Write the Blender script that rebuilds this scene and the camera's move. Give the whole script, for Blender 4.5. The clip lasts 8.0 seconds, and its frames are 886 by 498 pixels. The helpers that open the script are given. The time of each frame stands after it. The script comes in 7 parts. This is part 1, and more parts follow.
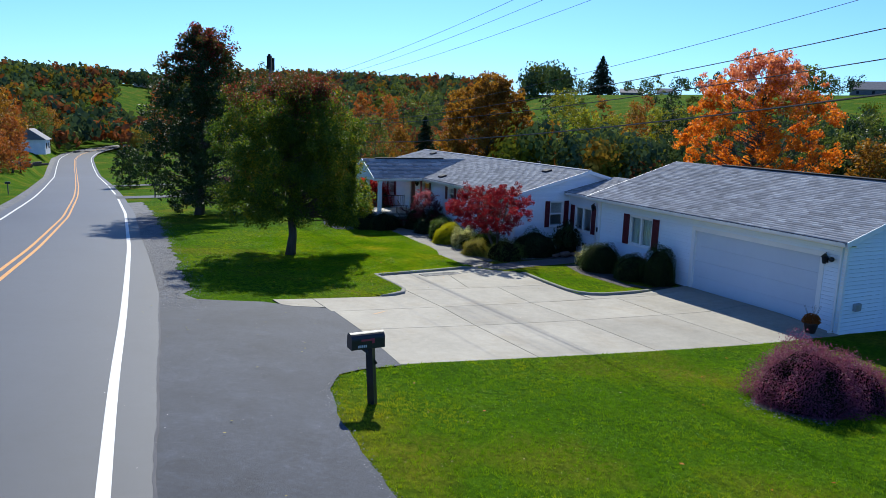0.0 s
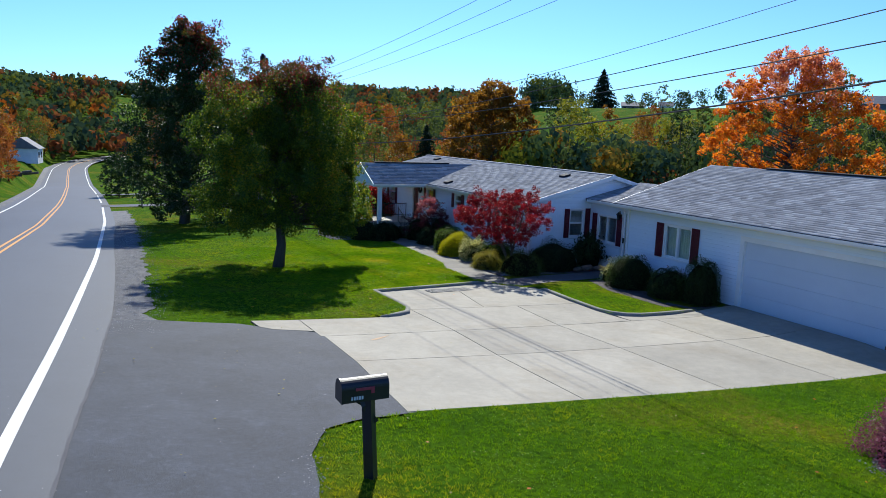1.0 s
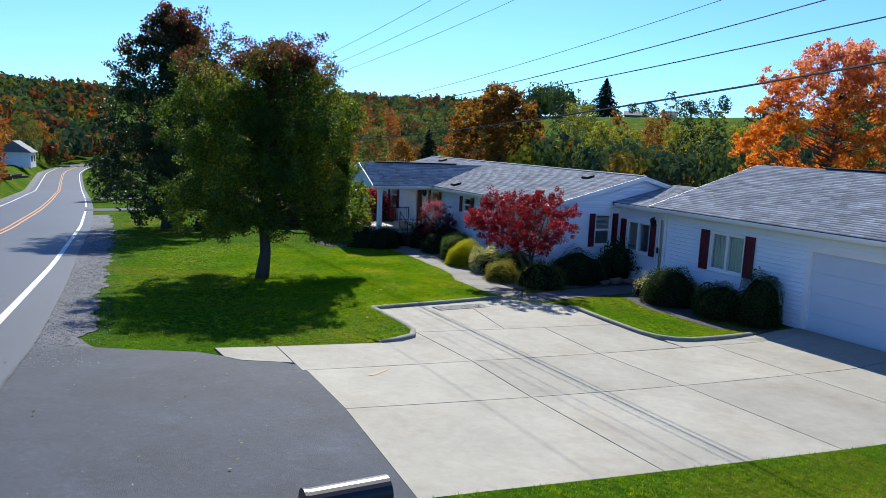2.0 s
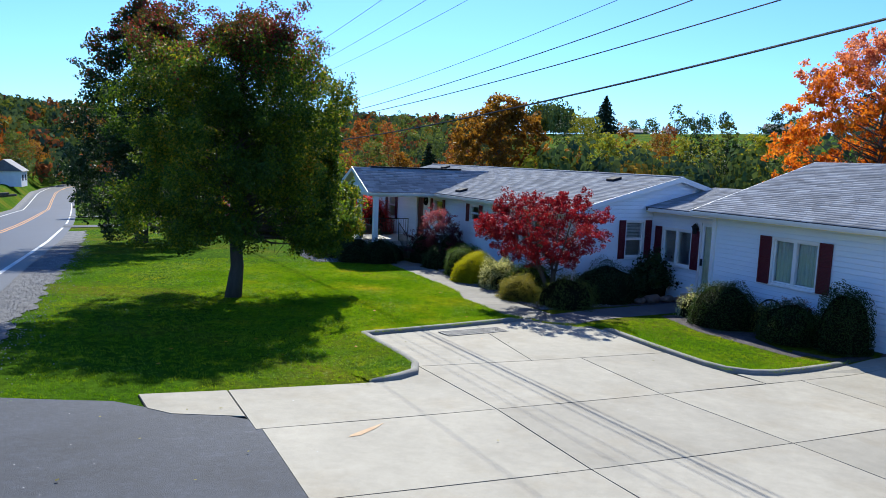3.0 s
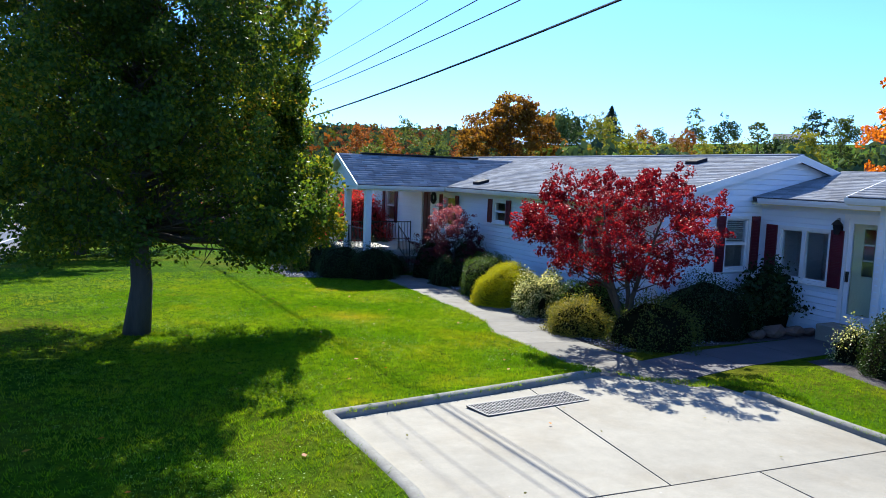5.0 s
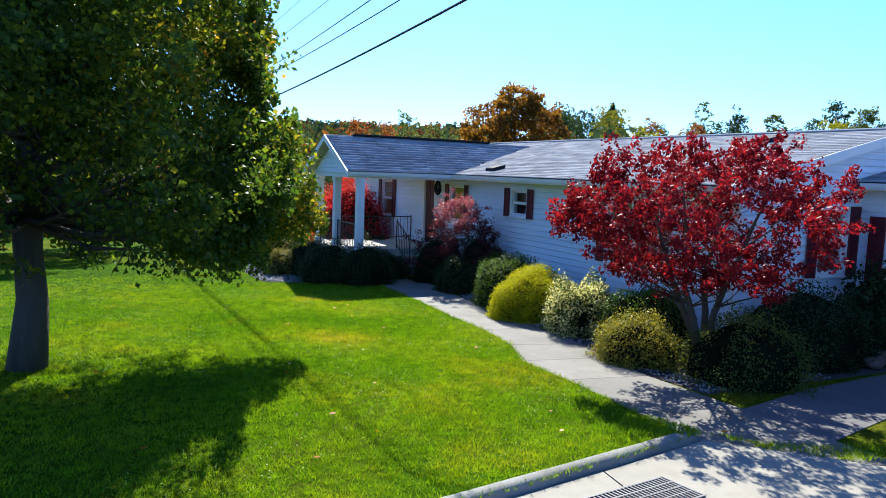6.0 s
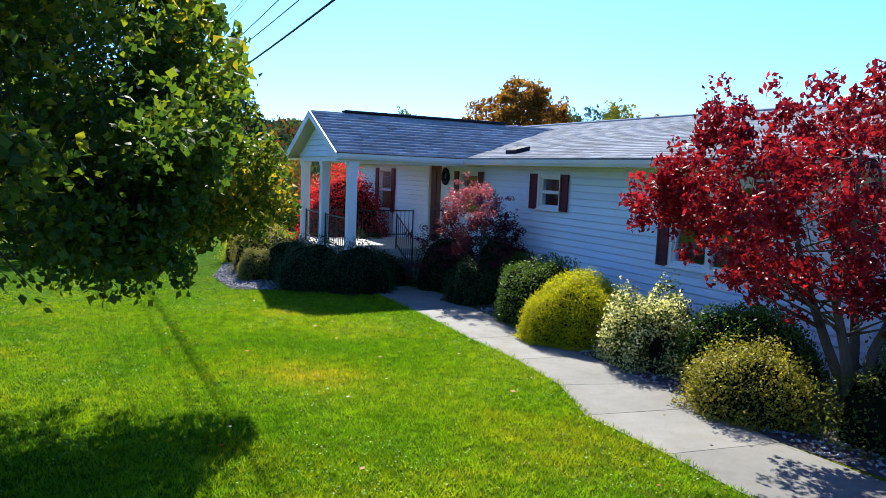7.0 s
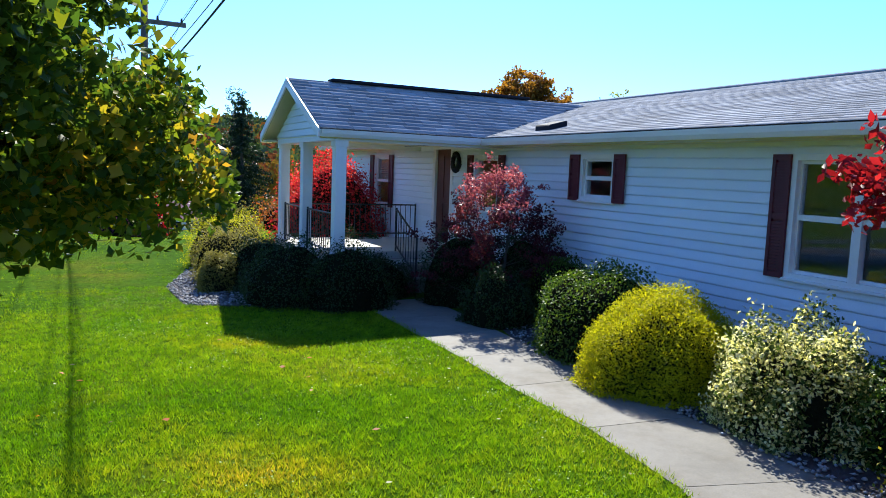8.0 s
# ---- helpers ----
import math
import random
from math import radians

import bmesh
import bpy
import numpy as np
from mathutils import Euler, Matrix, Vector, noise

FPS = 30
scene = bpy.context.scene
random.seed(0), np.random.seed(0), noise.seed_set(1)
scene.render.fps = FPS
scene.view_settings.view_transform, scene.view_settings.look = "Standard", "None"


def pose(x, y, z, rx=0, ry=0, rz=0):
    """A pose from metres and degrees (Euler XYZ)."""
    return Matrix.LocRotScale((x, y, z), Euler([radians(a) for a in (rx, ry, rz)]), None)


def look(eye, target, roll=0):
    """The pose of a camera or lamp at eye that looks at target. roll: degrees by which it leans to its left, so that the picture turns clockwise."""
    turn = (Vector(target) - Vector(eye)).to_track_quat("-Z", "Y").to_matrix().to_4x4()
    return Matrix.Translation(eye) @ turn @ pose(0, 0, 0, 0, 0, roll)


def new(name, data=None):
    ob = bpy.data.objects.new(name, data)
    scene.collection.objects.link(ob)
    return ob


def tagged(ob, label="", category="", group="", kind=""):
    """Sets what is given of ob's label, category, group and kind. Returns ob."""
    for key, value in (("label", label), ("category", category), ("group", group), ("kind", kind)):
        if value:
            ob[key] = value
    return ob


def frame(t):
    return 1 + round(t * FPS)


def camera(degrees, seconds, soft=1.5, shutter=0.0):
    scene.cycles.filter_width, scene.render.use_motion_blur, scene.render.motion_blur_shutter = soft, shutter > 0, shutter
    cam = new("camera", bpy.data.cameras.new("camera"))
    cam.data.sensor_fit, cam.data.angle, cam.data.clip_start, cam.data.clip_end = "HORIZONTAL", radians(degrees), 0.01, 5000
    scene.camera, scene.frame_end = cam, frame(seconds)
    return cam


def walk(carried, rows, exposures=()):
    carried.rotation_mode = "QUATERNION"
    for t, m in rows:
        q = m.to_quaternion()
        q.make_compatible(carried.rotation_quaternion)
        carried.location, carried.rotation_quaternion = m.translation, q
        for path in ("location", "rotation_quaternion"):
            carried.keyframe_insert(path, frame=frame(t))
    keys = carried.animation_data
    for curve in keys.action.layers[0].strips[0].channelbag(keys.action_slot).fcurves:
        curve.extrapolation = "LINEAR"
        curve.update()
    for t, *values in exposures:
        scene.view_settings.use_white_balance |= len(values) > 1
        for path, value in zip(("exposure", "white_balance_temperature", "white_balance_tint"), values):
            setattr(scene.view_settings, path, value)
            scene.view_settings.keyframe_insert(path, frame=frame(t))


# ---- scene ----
cam = camera(63.0, 8.0, 0.65)
PATH = [
    (0, (-1.02, -4.305, 5.391), (-0.137, -2.547, 5.032), 1.9),
    (0.5, (-0.474, -2.761, 5.083), (0.414, -1.002, 4.742), 2.3),
    (1, (0.165, -1.176, 4.734), (1.053, 0.586, 4.412), 2.2),
    (1.5, (0.76, 0.388, 4.421), (1.649, 2.154, 4.118), 2.3),
    (1.7, (1.024, 1.035, 4.338), (1.912, 2.801, 4.034), 2.6),
    (3, (2.898, 5.301, 3.436), (3.79, 7.074, 3.192), 2.3),
    (3.5, (3.607, 6.845, 3.184), (4.497, 8.621, 2.953), 2.1),
    (4, (4.29, 8.424, 2.96), (5.181, 10.201, 2.738), 2.2),
    (4.5, (4.946, 9.983, 2.741), (5.837, 11.76, 2.526), 2.3),
    (4.7, (5.209, 10.556, 2.644), (6.096, 12.337, 2.437), 2.1),
    (6, (6.975, 14.624, 2.171), (7.865, 16.403, 1.959), 2.1),
    (6.5, (7.576, 16.122, 1.976), (8.469, 17.898, 1.765), 2.4),
    (7, (8.214, 17.63, 1.798), (9.108, 19.407, 1.589), 2.3),
    (7.5, (8.8, 19.135, 1.646), (9.699, 20.909, 1.436), 2.3),
    (8, (9.364, 20.544, 1.536), (10.269, 22.314, 1.323), 2.2),
]
walk(cam, [(t, look(eye, target, roll)) for t, eye, target, roll in PATH], exposures=[(0, 0.52), (1.5, 0.60), (3, 0.80), (4.5, 1.04), (6, 1.30), (8, 1.35)])

# ---- light ----
world = bpy.data.worlds.new("sky")
scene.world = world
world.use_nodes = True
SUN = Vector((0.465, 1.03, 0.98)).normalized()
wn = world.node_tree.nodes
sky = wn.new("ShaderNodeTexSky")
sky.sky_type = "NISHITA"
sky.sun_disc = False
sky.sun_elevation = math.asin(SUN.z)
sky.sun_rotation = math.atan2(SUN.x, SUN.y)
sky.altitude = 300
sky.air_density = 1.0
sky.dust_density = 0.3
sky.ozone_density = 2.0
wn["Background"].inputs[1].default_value = 0.084
tint = wn.new("ShaderNodeMix")
tint.data_type, tint.blend_type = "RGBA", "MULTIPLY"
tint.inputs[0].default_value, tint.inputs[7].default_value = 1.0, (0.505, 0.90, 1.52, 1)
world.node_tree.links.new(sky.outputs[0], tint.inputs[6])
world.node_tree.links.new(tint.outputs[2], wn["Background"].inputs[0])
sun = new("sun", bpy.data.lights.new("sun", "SUN"))
sun.data.energy, sun.data.angle, sun.data.color = 5.0, radians(0.53), (0.96, 0.95, 0.86)
sun.matrix_world = look((0, 0, 60), Vector((0, 0, 60)) - SUN)

# ---- materials ----
def nodes_of(name):
    m = bpy.data.materials.new(name)
    m.use_nodes = True
    t = m.node_tree
    return m, t, t.nodes, t.nodes["Principled BSDF"]


def ramp(t, fac, stops):
    r = t.nodes.new("ShaderNodeValToRGB")
    e = r.color_ramp.elements
    while len(e) < len(stops):
        e.new(0.5)
    for el, (p, c) in zip(e, stops):
        el.position, el.color = p, (*c, 1)
    t.links.new(fac, r.inputs[0])
    return r.outputs[0]


def noise_tex(t, scale, detail=4, rough=0.6, coord=None, stretch=None):
    n = t.nodes.new("ShaderNodeTexNoise")
    n.inputs["Scale"].default_value, n.inputs["Detail"].default_value = scale, detail
    n.inputs["Roughness"].default_value = rough
    if coord is None:
        g = t.nodes.new("ShaderNodeNewGeometry")
        coord = g.outputs["Position"]
    if stretch:
        mp = t.nodes.new("ShaderNodeMapping")
        mp.inputs["Scale"].default_value = stretch
        t.links.new(coord, mp.inputs[0])
        coord = mp.outputs[0]
    t.links.new(coord, n.inputs["Vector"])
    return n.outputs["Fac"]


def mixc(t, kind, fac, a, b):
    m = t.nodes.new("ShaderNodeMix")
    m.data_type, m.blend_type = "RGBA", kind
    for sock, v in ((m.inputs[0], fac), (m.inputs[6], a), (m.inputs[7], b)):
        if isinstance(v, (int, float)):
            sock.default_value = v
        elif isinstance(v, tuple):
            sock.default_value = (*v, 1)
        else:
            t.links.new(v, sock)
    return m.outputs[2]


def surface(name, c1, c2, fine=40.0, broad=1.5, rough=0.8, bump=0.3, dist=0.01, metal=0.0, vary=0.0, island=False, stretch=None, spec=0.5, grainy=0.6):
    """Two-scale varied surface: broad stains between c1 and c2, fine grain in the relief."""
    m, t, n, p = nodes_of(name)
    a = noise_tex(t, broad, 5, 0.6, stretch=stretch)
    b = noise_tex(t, fine, 3, 0.7, stretch=stretch)
    col = ramp(t, a, [(0.3, c1), (0.7, c2)])
    grain = ramp(t, b, [(0.25, (0.72, 0.72, 0.72)), (0.75, (1.2, 1.2, 1.2))])
    col = mixc(t, "MULTIPLY", grainy, col, grain)
    if vary:
        if island:
            r = n.new("ShaderNodeNewGeometry").outputs["Random Per Island"]
        else:
            r = n.new("ShaderNodeObjectInfo").outputs["Random"]
        v = ramp(t, r, [(0.0, (1 - vary,) * 3), (1.0, (1 + vary,) * 3)])
        col = mixc(t, "MULTIPLY", 1.0, col, v)
    t.links.new(col, p.inputs["Base Color"])
    p.inputs["Roughness"].default_value, p.inputs["Metallic"].default_value = rough, metal
    p.inputs["Specular IOR Level"].default_value = spec
    bp = n.new("ShaderNodeBump")
    bp.inputs["Strength"].default_value, bp.inputs["Distance"].default_value = bump, dist
    t.links.new(b, bp.inputs["Height"])
    t.links.new(bp.outputs[0], p.inputs["Normal"])
    return m


def leaf_material(name, stops, clump=0.8, translucent=0.45, gloss=0.35, spread=0.5, mottle=0.0):
    """Leaves: colour varies leaf by leaf and by clumps; light passes through."""
    m, t, n, p = nodes_of(name)
    g = n.new("ShaderNodeNewGeometry")
    c = noise_tex(t, clump, 2, 0.5)
    mix = n.new("ShaderNodeMath")
    mix.operation = "MULTIPLY_ADD"
    mix.inputs[1].default_value = spread
    t.links.new(g.outputs["Random Per Island"], mix.inputs[0])
    sc = n.new("ShaderNodeMath")
    sc.operation = "MULTIPLY_ADD"
    sc.inputs[1].default_value, sc.inputs[2].default_value = 1.6 * (1 - spread), -0.8 * (1 - spread) + 0.5 * (1 - spread)
    t.links.new(c, sc.inputs[0])
    t.links.new(sc.outputs[0], mix.inputs[2])
    col = ramp(t, mix.outputs[0], stops)
    if mottle:
        col = mixc(t, "MULTIPLY", mottle, col, ramp(t, noise_tex(t, 5.0, 4, 0.75), [(0.33, (0.42, 0.5, 0.4)), (0.64, (1.25, 1.15, 1.1))]))
        dry = ramp(t, noise_tex(t, 0.55, 5, 0.7), [(0.50, (1, 1, 1)), (0.68, (1.9, 1.12, 1.6))])
        col = mixc(t, "MULTIPLY", mottle, col, dry)
    t.links.new(col, p.inputs["Base Color"])
    p.inputs["Roughness"].default_value = 0.5
    p.inputs["Specular IOR Level"].default_value = gloss * 0.55
    tr = n.new("ShaderNodeBsdfTranslucent")
    bright = mixc(t, "MULTIPLY", 1.0, col, (1.5, 1.45, 0.9))
    t.links.new(bright, tr.inputs[0])
    ms = n.new("ShaderNodeMixShader")
    ms.inputs[0].default_value = translucent
    t.links.new(p.outputs[0], ms.inputs[1])
    t.links.new(tr.outputs[0], ms.inputs[2])
    t.links.new(ms.outputs[0], n["Material Output"].inputs[0])
    return m


def glass_material():
    m, t, n, p = nodes_of("window_glass")
    p.inputs["Base Color"].default_value = (0.9, 0.95, 0.95, 1)
    p.inputs["Roughness"].default_value = 0.02
    p.inputs["Transmission Weight"].default_value = 1.0
    p.inputs["IOR"].default_value = 1.5
    return m


SIDING = surface("vinyl_siding", (0.72, 0.80, 0.89), (0.80, 0.86, 0.92), 60, 0.7, 0.45, 0.03, 0.001, vary=0.03, grainy=0.1)
TRIM = surface("white_trim", (0.76, 0.76, 0.76), (0.86, 0.86, 0.85), 40, 1.2, 0.4, 0.03, 0.001, grainy=0.1)
SOFFIT = surface("cream_soffit", (0.78, 0.73, 0.46), (0.84, 0.79, 0.52), 30, 1.0, 0.6, 0.03, 0.001, grainy=0.15)
SHUTTER = surface("maroon_shutter", (0.085, 0.005, 0.014), (0.12, 0.008, 0.02), 50, 2, 0.5, 0.1, 0.002)
SHINGLE = surface("asphalt_shingle", (0.225, 0.235, 0.25), (0.345, 0.355, 0.37), 120, 0.8, 0.9, 0.5, 0.004, vary=0.27, island=True, spec=0.1)
DECK = surface("roof_deck", (0.05, 0.05, 0.06), (0.08, 0.08, 0.09), 60, 1, 0.9)
VENT = surface("black_vent", (0.012, 0.012, 0.015), (0.025, 0.025, 0.03), 40, 2, 0.8, 0.1, spec=0.2)
GLASS = glass_material()
INSIDE = surface("pale_interior", (0.48, 0.50, 0.54), (0.58, 0.59, 0.62), 8, 1, 0.9, 0.05)
CURTAIN = surface("pale_curtain", (0.50, 0.58, 0.50), (0.60, 0.66, 0.58), 30, 3, 0.9, 0.2, stretch=(1, 6, 0.4))
RED_CLOTH = surface("red_curtain", (0.35, 0.03, 0.03), (0.5, 0.06, 0.05), 30, 3, 0.9, 0.2)
FRONTDOOR = surface("russet_door", (0.0880, 0.0275, 0.0193), (0.1210, 0.0413, 0.0275), 30, 2, 0.5, 0.1)
DOOR_WHITE = surface("painted_door", (0.76, 0.78, 0.80), (0.82, 0.83, 0.84), 30, 0.8, 0.45, 0.03, 0.001, grainy=0.1)
GARAGE_DOOR = surface("greyed_door_paint", (0.56, 0.62, 0.70), (0.62, 0.68, 0.75), 30, 0.8, 0.5, 0.03, 0.001, grainy=0.1)
CONCRETE = surface("concrete", (0.240, 0.220, 0.178), (0.316, 0.290, 0.236), 90, 0.55, 0.85, 0.25, 0.004, vary=0.08)
def stained(m, scale, dark, lo=0.5, hi=0.75):
    """Lay soft-edged stains and pale wear over a finished surface."""
    t = m.node_tree
    p = t.nodes["Principled BSDF"]
    old = p.inputs["Base Color"].links[0].from_socket
    a = ramp(t, noise_tex(t, scale, 6, 0.68), [(lo, (1, 1, 1)), (hi, dark)])
    b = ramp(t, noise_tex(t, scale * 7, 5, 0.75), [(0.35, (0.90, 0.90, 0.90)), (0.65, (1.05, 1.05, 1.05))])
    t.links.new(mixc(t, "MULTIPLY", 1.0, mixc(t, "MULTIPLY", 1.0, old, a), b), p.inputs["Base Color"])


stained(CONCRETE, 0.7, (0.86, 0.81, 0.74))
WALKC = surface("weathered_concrete", (0.114, 0.105, 0.091), (0.177, 0.164, 0.144), 90, 0.8, 0.85, 0.3, 0.004, vary=0.12)
# walk concrete with the shade near the breezeway put into its colour
SHADE_WALK = surface("shade_toned_paving", (0.07, 0.066, 0.07), (0.12, 0.112, 0.115), 90, 0.8, 0.85, 0.3, 0.004, vary=0.12)
JOINT = surface("joint_filler", (0.035, 0.03, 0.025), (0.07, 0.055, 0.045), 60, 2, 0.95)
PORCH = surface("porch_concrete", (0.400, 0.376, 0.336), (0.480, 0.456, 0.416), 80, 1.2, 0.8, 0.2, 0.003)
CURB = surface("curb_concrete", (0.176, 0.170, 0.152), (0.272, 0.264, 0.232), 50, 1.2, 0.9, 0.4, 0.006)
ROAD = surface("road_asphalt", (0.0185, 0.0225, 0.0350), (0.0280, 0.0335, 0.0495), 130, 0.25, 0.60, 0.35, 0.004, stretch=(1.0, 0.25, 1.0), spec=0.42)
APRON = surface("apron_asphalt", (0.0205, 0.0255, 0.0385), (0.0340, 0.0415, 0.0610), 90, 0.6, 0.82, 0.8, 0.01)
stained(ROAD, 0.5, (0.82, 0.82, 0.84))
stained(APRON, 0.8, (1.4, 1.38, 1.36), 0.55, 0.68)
stained(APRON, 0.45, (0.66, 0.67, 0.70), 0.48, 0.62)
stained(APRON, 14.0, (1.5, 1.5, 1.5), 0.52, 0.66)
stained(WALKC, 1.3, (0.72, 0.66, 0.58))
stained(CURB, 2.0, (0.6, 0.56, 0.5))
WHITE_LINE = surface("white_road_paint", (0.496, 0.496, 0.480), (0.624, 0.624, 0.608), 80, 3, 0.7, 0.3, 0.003)
YELLOW_LINE = surface("yellow_road_paint", (0.480, 0.192, 0.024), (0.560, 0.256, 0.040), 80, 3, 0.7, 0.3, 0.003)
GRAVEL = surface("gravel", (0.068, 0.069, 0.076), (0.152, 0.152, 0.156), 45, 2.5, 0.9, 1.0, 0.03)
MULCH = surface("dark_mulch", (0.035, 0.028, 0.03), (0.09, 0.075, 0.08), 60, 4, 0.95, 1.0, 0.03)
BARK = surface("bark", (0.05, 0.04, 0.033), (0.10, 0.085, 0.07), 30, 4, 0.95, 1.0, 0.02, stretch=(1, 1, 0.2))
BLACK_METAL = surface("black_iron", (0.012, 0.012, 0.014), (0.02, 0.02, 0.024), 60, 3, 0.4, 0.1)
MAILBOX = surface("black_enamel", (0.010, 0.010, 0.013), (0.022, 0.022, 0.028), 80, 3, 0.42, 0.08, 0.002)
POLE = surface("weathered_pole", (0.09, 0.075, 0.06), (0.16, 0.14, 0.12), 30, 3, 0.95, 0.6, stretch=(1, 1, 0.15))
CABLE = surface("cable", (0.015, 0.015, 0.017), (0.03, 0.03, 0.032), 30, 3, 0.6)
PAPER = surface("pale_marks", (0.6, 0.6, 0.62), (0.7, 0.7, 0.7), 60, 3, 0.6)
RED_FLAG = surface("red_flag", (0.35, 0.03, 0.06), (0.45, 0.05, 0.08), 60, 3, 0.5)
TERRACOTTA = surface("dark_pot", (0.05, 0.03, 0.025), (0.08, 0.05, 0.04), 40, 3, 0.7)
GALV = surface("galvanised", (0.30, 0.31, 0.33), (0.42, 0.43, 0.45), 50, 3, 0.5, metal=0.6)
STONE = surface("stone", (0.13, 0.075, 0.055), (0.20, 0.13, 0.10), 20, 2, 0.9, 0.6)
BRICKRED = surface("red_roof", (0.30, 0.10, 0.11), (0.38, 0.15, 0.15), 20, 1, 0.8)


def lawn_material():
    m, t, n, p = nodes_of("lawn")
    a = noise_tex(t, 0.22, 4, 0.6)
    b = noise_tex(t, 3.0, 4, 0.7)
    c = noise_tex(t, 60, 3, 0.7)
    col = ramp(t, a, [(0.28, (0.033, 0.098, 0.003)), (0.5, (0.052, 0.122, 0.004)), (0.66, (0.125, 0.140, 0.012)), (0.78, (0.17, 0.145, 0.03))])
    col = mixc(t, "MULTIPLY", 0.8, col, ramp(t, b, [(0.25, (0.6, 0.65, 0.6)), (0.8, (1.3, 1.2, 1.2))]))
    col = mixc(t, "MULTIPLY", 0.8, col, ramp(t, c, [(0.2, (0.45, 0.5, 0.4)), (0.8, (1.3, 1.25, 1.2))]))
    d = noise_tex(t, 11.0, 4, 0.75)
    col = mixc(t, "MULTIPLY", 0.9, col, ramp(t, d, [(0.32, (0.35, 0.42, 0.4)), (0.62, (1.35, 1.25, 1.1))]))
    t.links.new(col, p.inputs["Base Color"])
    p.inputs["Roughness"].default_value = 1.0
    p.inputs["Specular IOR Level"].default_value = 0.02
    bp = n.new("ShaderNodeBump")
    bp.inputs["Strength"].default_value, bp.inputs["Distance"].default_value = 0.8, 0.04
    t.links.new(c, bp.inputs["Height"])
    t.links.new(bp.outputs[0], p.inputs["Normal"])
    return m


LAWN = lawn_material()
G = [(0.0, (0.050, 0.150, 0.002)), (0.35, (0.110, 0.255, 0.004)), (0.65, (0.215, 0.335, 0.007)), (0.9, (0.34, 0.345, 0.03)), (1.0, (0.40, 0.34, 0.08))]
BLADE = leaf_material("grass_blades", G, 0.5, 0.42, 0.3, 0.35, 0.85)
CLOVER = leaf_material("clover", [(0.0, (0.0960, 0.2240, 0.0120)), (0.6, (0.2080, 0.3360, 0.0400)), (1.0, (0.26, 0.38, 0.08))], 0.6, 0.45, 0.3, 0.6)
MAPLE = leaf_material("maple_leaves", [(0.0, (0.020, 0.050, 0.012)), (0.5, (0.048, 0.096, 0.012)), (0.72, (0.15, 0.19, 0.012)), (0.86, (0.34, 0.25, 0.02)), (0.95, (0.40, 0.09, 0.02)), (1.0, (0.40, 0.04, 0.02))], 0.55, 0.48, 0.35, 0.5)
MAPLE_TOP = leaf_material("turning_maple_leaves", [(0.0, (0.02, 0.035, 0.008)), (0.45, (0.06, 0.055, 0.012)), (0.7, (0.20, 0.03, 0.025)), (1.0, (0.36, 0.04, 0.05))], 0.6, 0.42, 0.4, 0.5)
DOGWOOD = leaf_material("crimson_leaves", [(0.0, (0.0425, 0.0026, 0.0068)), (0.45, (0.1700, 0.0059, 0.0136)), (0.85, (0.3740, 0.0153, 0.0255)), (1.0, (0.4420, 0.0935, 0.0425))], 1.8, 0.42, 0.4, 0.6)
SALMON = leaf_material("salmon_leaves", [(0.0, (0.3420, 0.0720, 0.0450)), (0.5, (0.5580, 0.1980, 0.1260)), (1.0, (0.6480, 0.3240, 0.1980))], 1.0, 0.5, 0.5, 0.6)
PINK = leaf_material("pink_lace_leaves", [(0.0, (0.13, 0.02, 0.04)), (0.5, (0.30, 0.065, 0.11)), (1.0, (0.50, 0.16, 0.21))], 1.2, 0.4, 0.6, 0.6)
JAPMAPLE = leaf_material("dusky_red_leaves", [(0.0, (0.0280, 0.0048, 0.0096)), (0.5, (0.0720, 0.0112, 0.0200)), (1.0, (0.1520, 0.0320, 0.0440))], 1.2, 0.4, 0.5, 0.6)
SCARLET = leaf_material("scarlet_leaves", [(0.0, (0.28, 0.01, 0.02)), (0.6, (0.52, 0.02, 0.035)), (1.0, (0.62, 0.10, 0.06))], 1.2, 0.5, 0.4, 0.6)
ORANGE = leaf_material("orange_leaves", [(0.0, (0.2550, 0.0382, 0.0068)), (0.5, (0.5270, 0.1360, 0.0119)), (0.85, (0.6290, 0.2380, 0.0213)), (1.0, (0.5950, 0.1020, 0.0510))], 0.5, 0.55, 0.35, 0.5)
OCHRE = leaf_material("ochre_leaves", [(0.0, (0.0960, 0.0400, 0.0096)), (0.5, (0.2240, 0.1000, 0.0144)), (1.0, (0.3520, 0.1840, 0.0240))], 0.3, 0.5, 0.35, 0.5)
YELLOWGREEN = leaf_material("yellow_green_leaves", [(0.0, (0.0952, 0.1142, 0.0116)), (0.5, (0.1999, 0.1999, 0.0190)), (1.0, (0.3237, 0.2666, 0.0286))], 0.3, 0.5, 0.35, 0.5)
OLIVE = leaf_material("olive_leaves", [(0.0, (0.0442, 0.0723, 0.0195)), (0.6, (0.0944, 0.1215, 0.0281)), (1.0, (0.1658, 0.1768, 0.0331))], 0.2, 0.45, 0.3, 0.5)
RUST = leaf_material("rust_leaves", [(0.0, (0.14, 0.045, 0.015)), (0.5, (0.27, 0.08, 0.02)), (1.0, (0.38, 0.13, 0.03))], 0.2, 0.45, 0.3, 0.5)
DARKGREEN = leaf_material("dark_green_leaves", [(0.0, (0.011, 0.029, 0.009)), (0.6, (0.025, 0.052, 0.014)), (1.0, (0.052, 0.081, 0.018))], 1.0, 0.25, 0.4, 0.5)
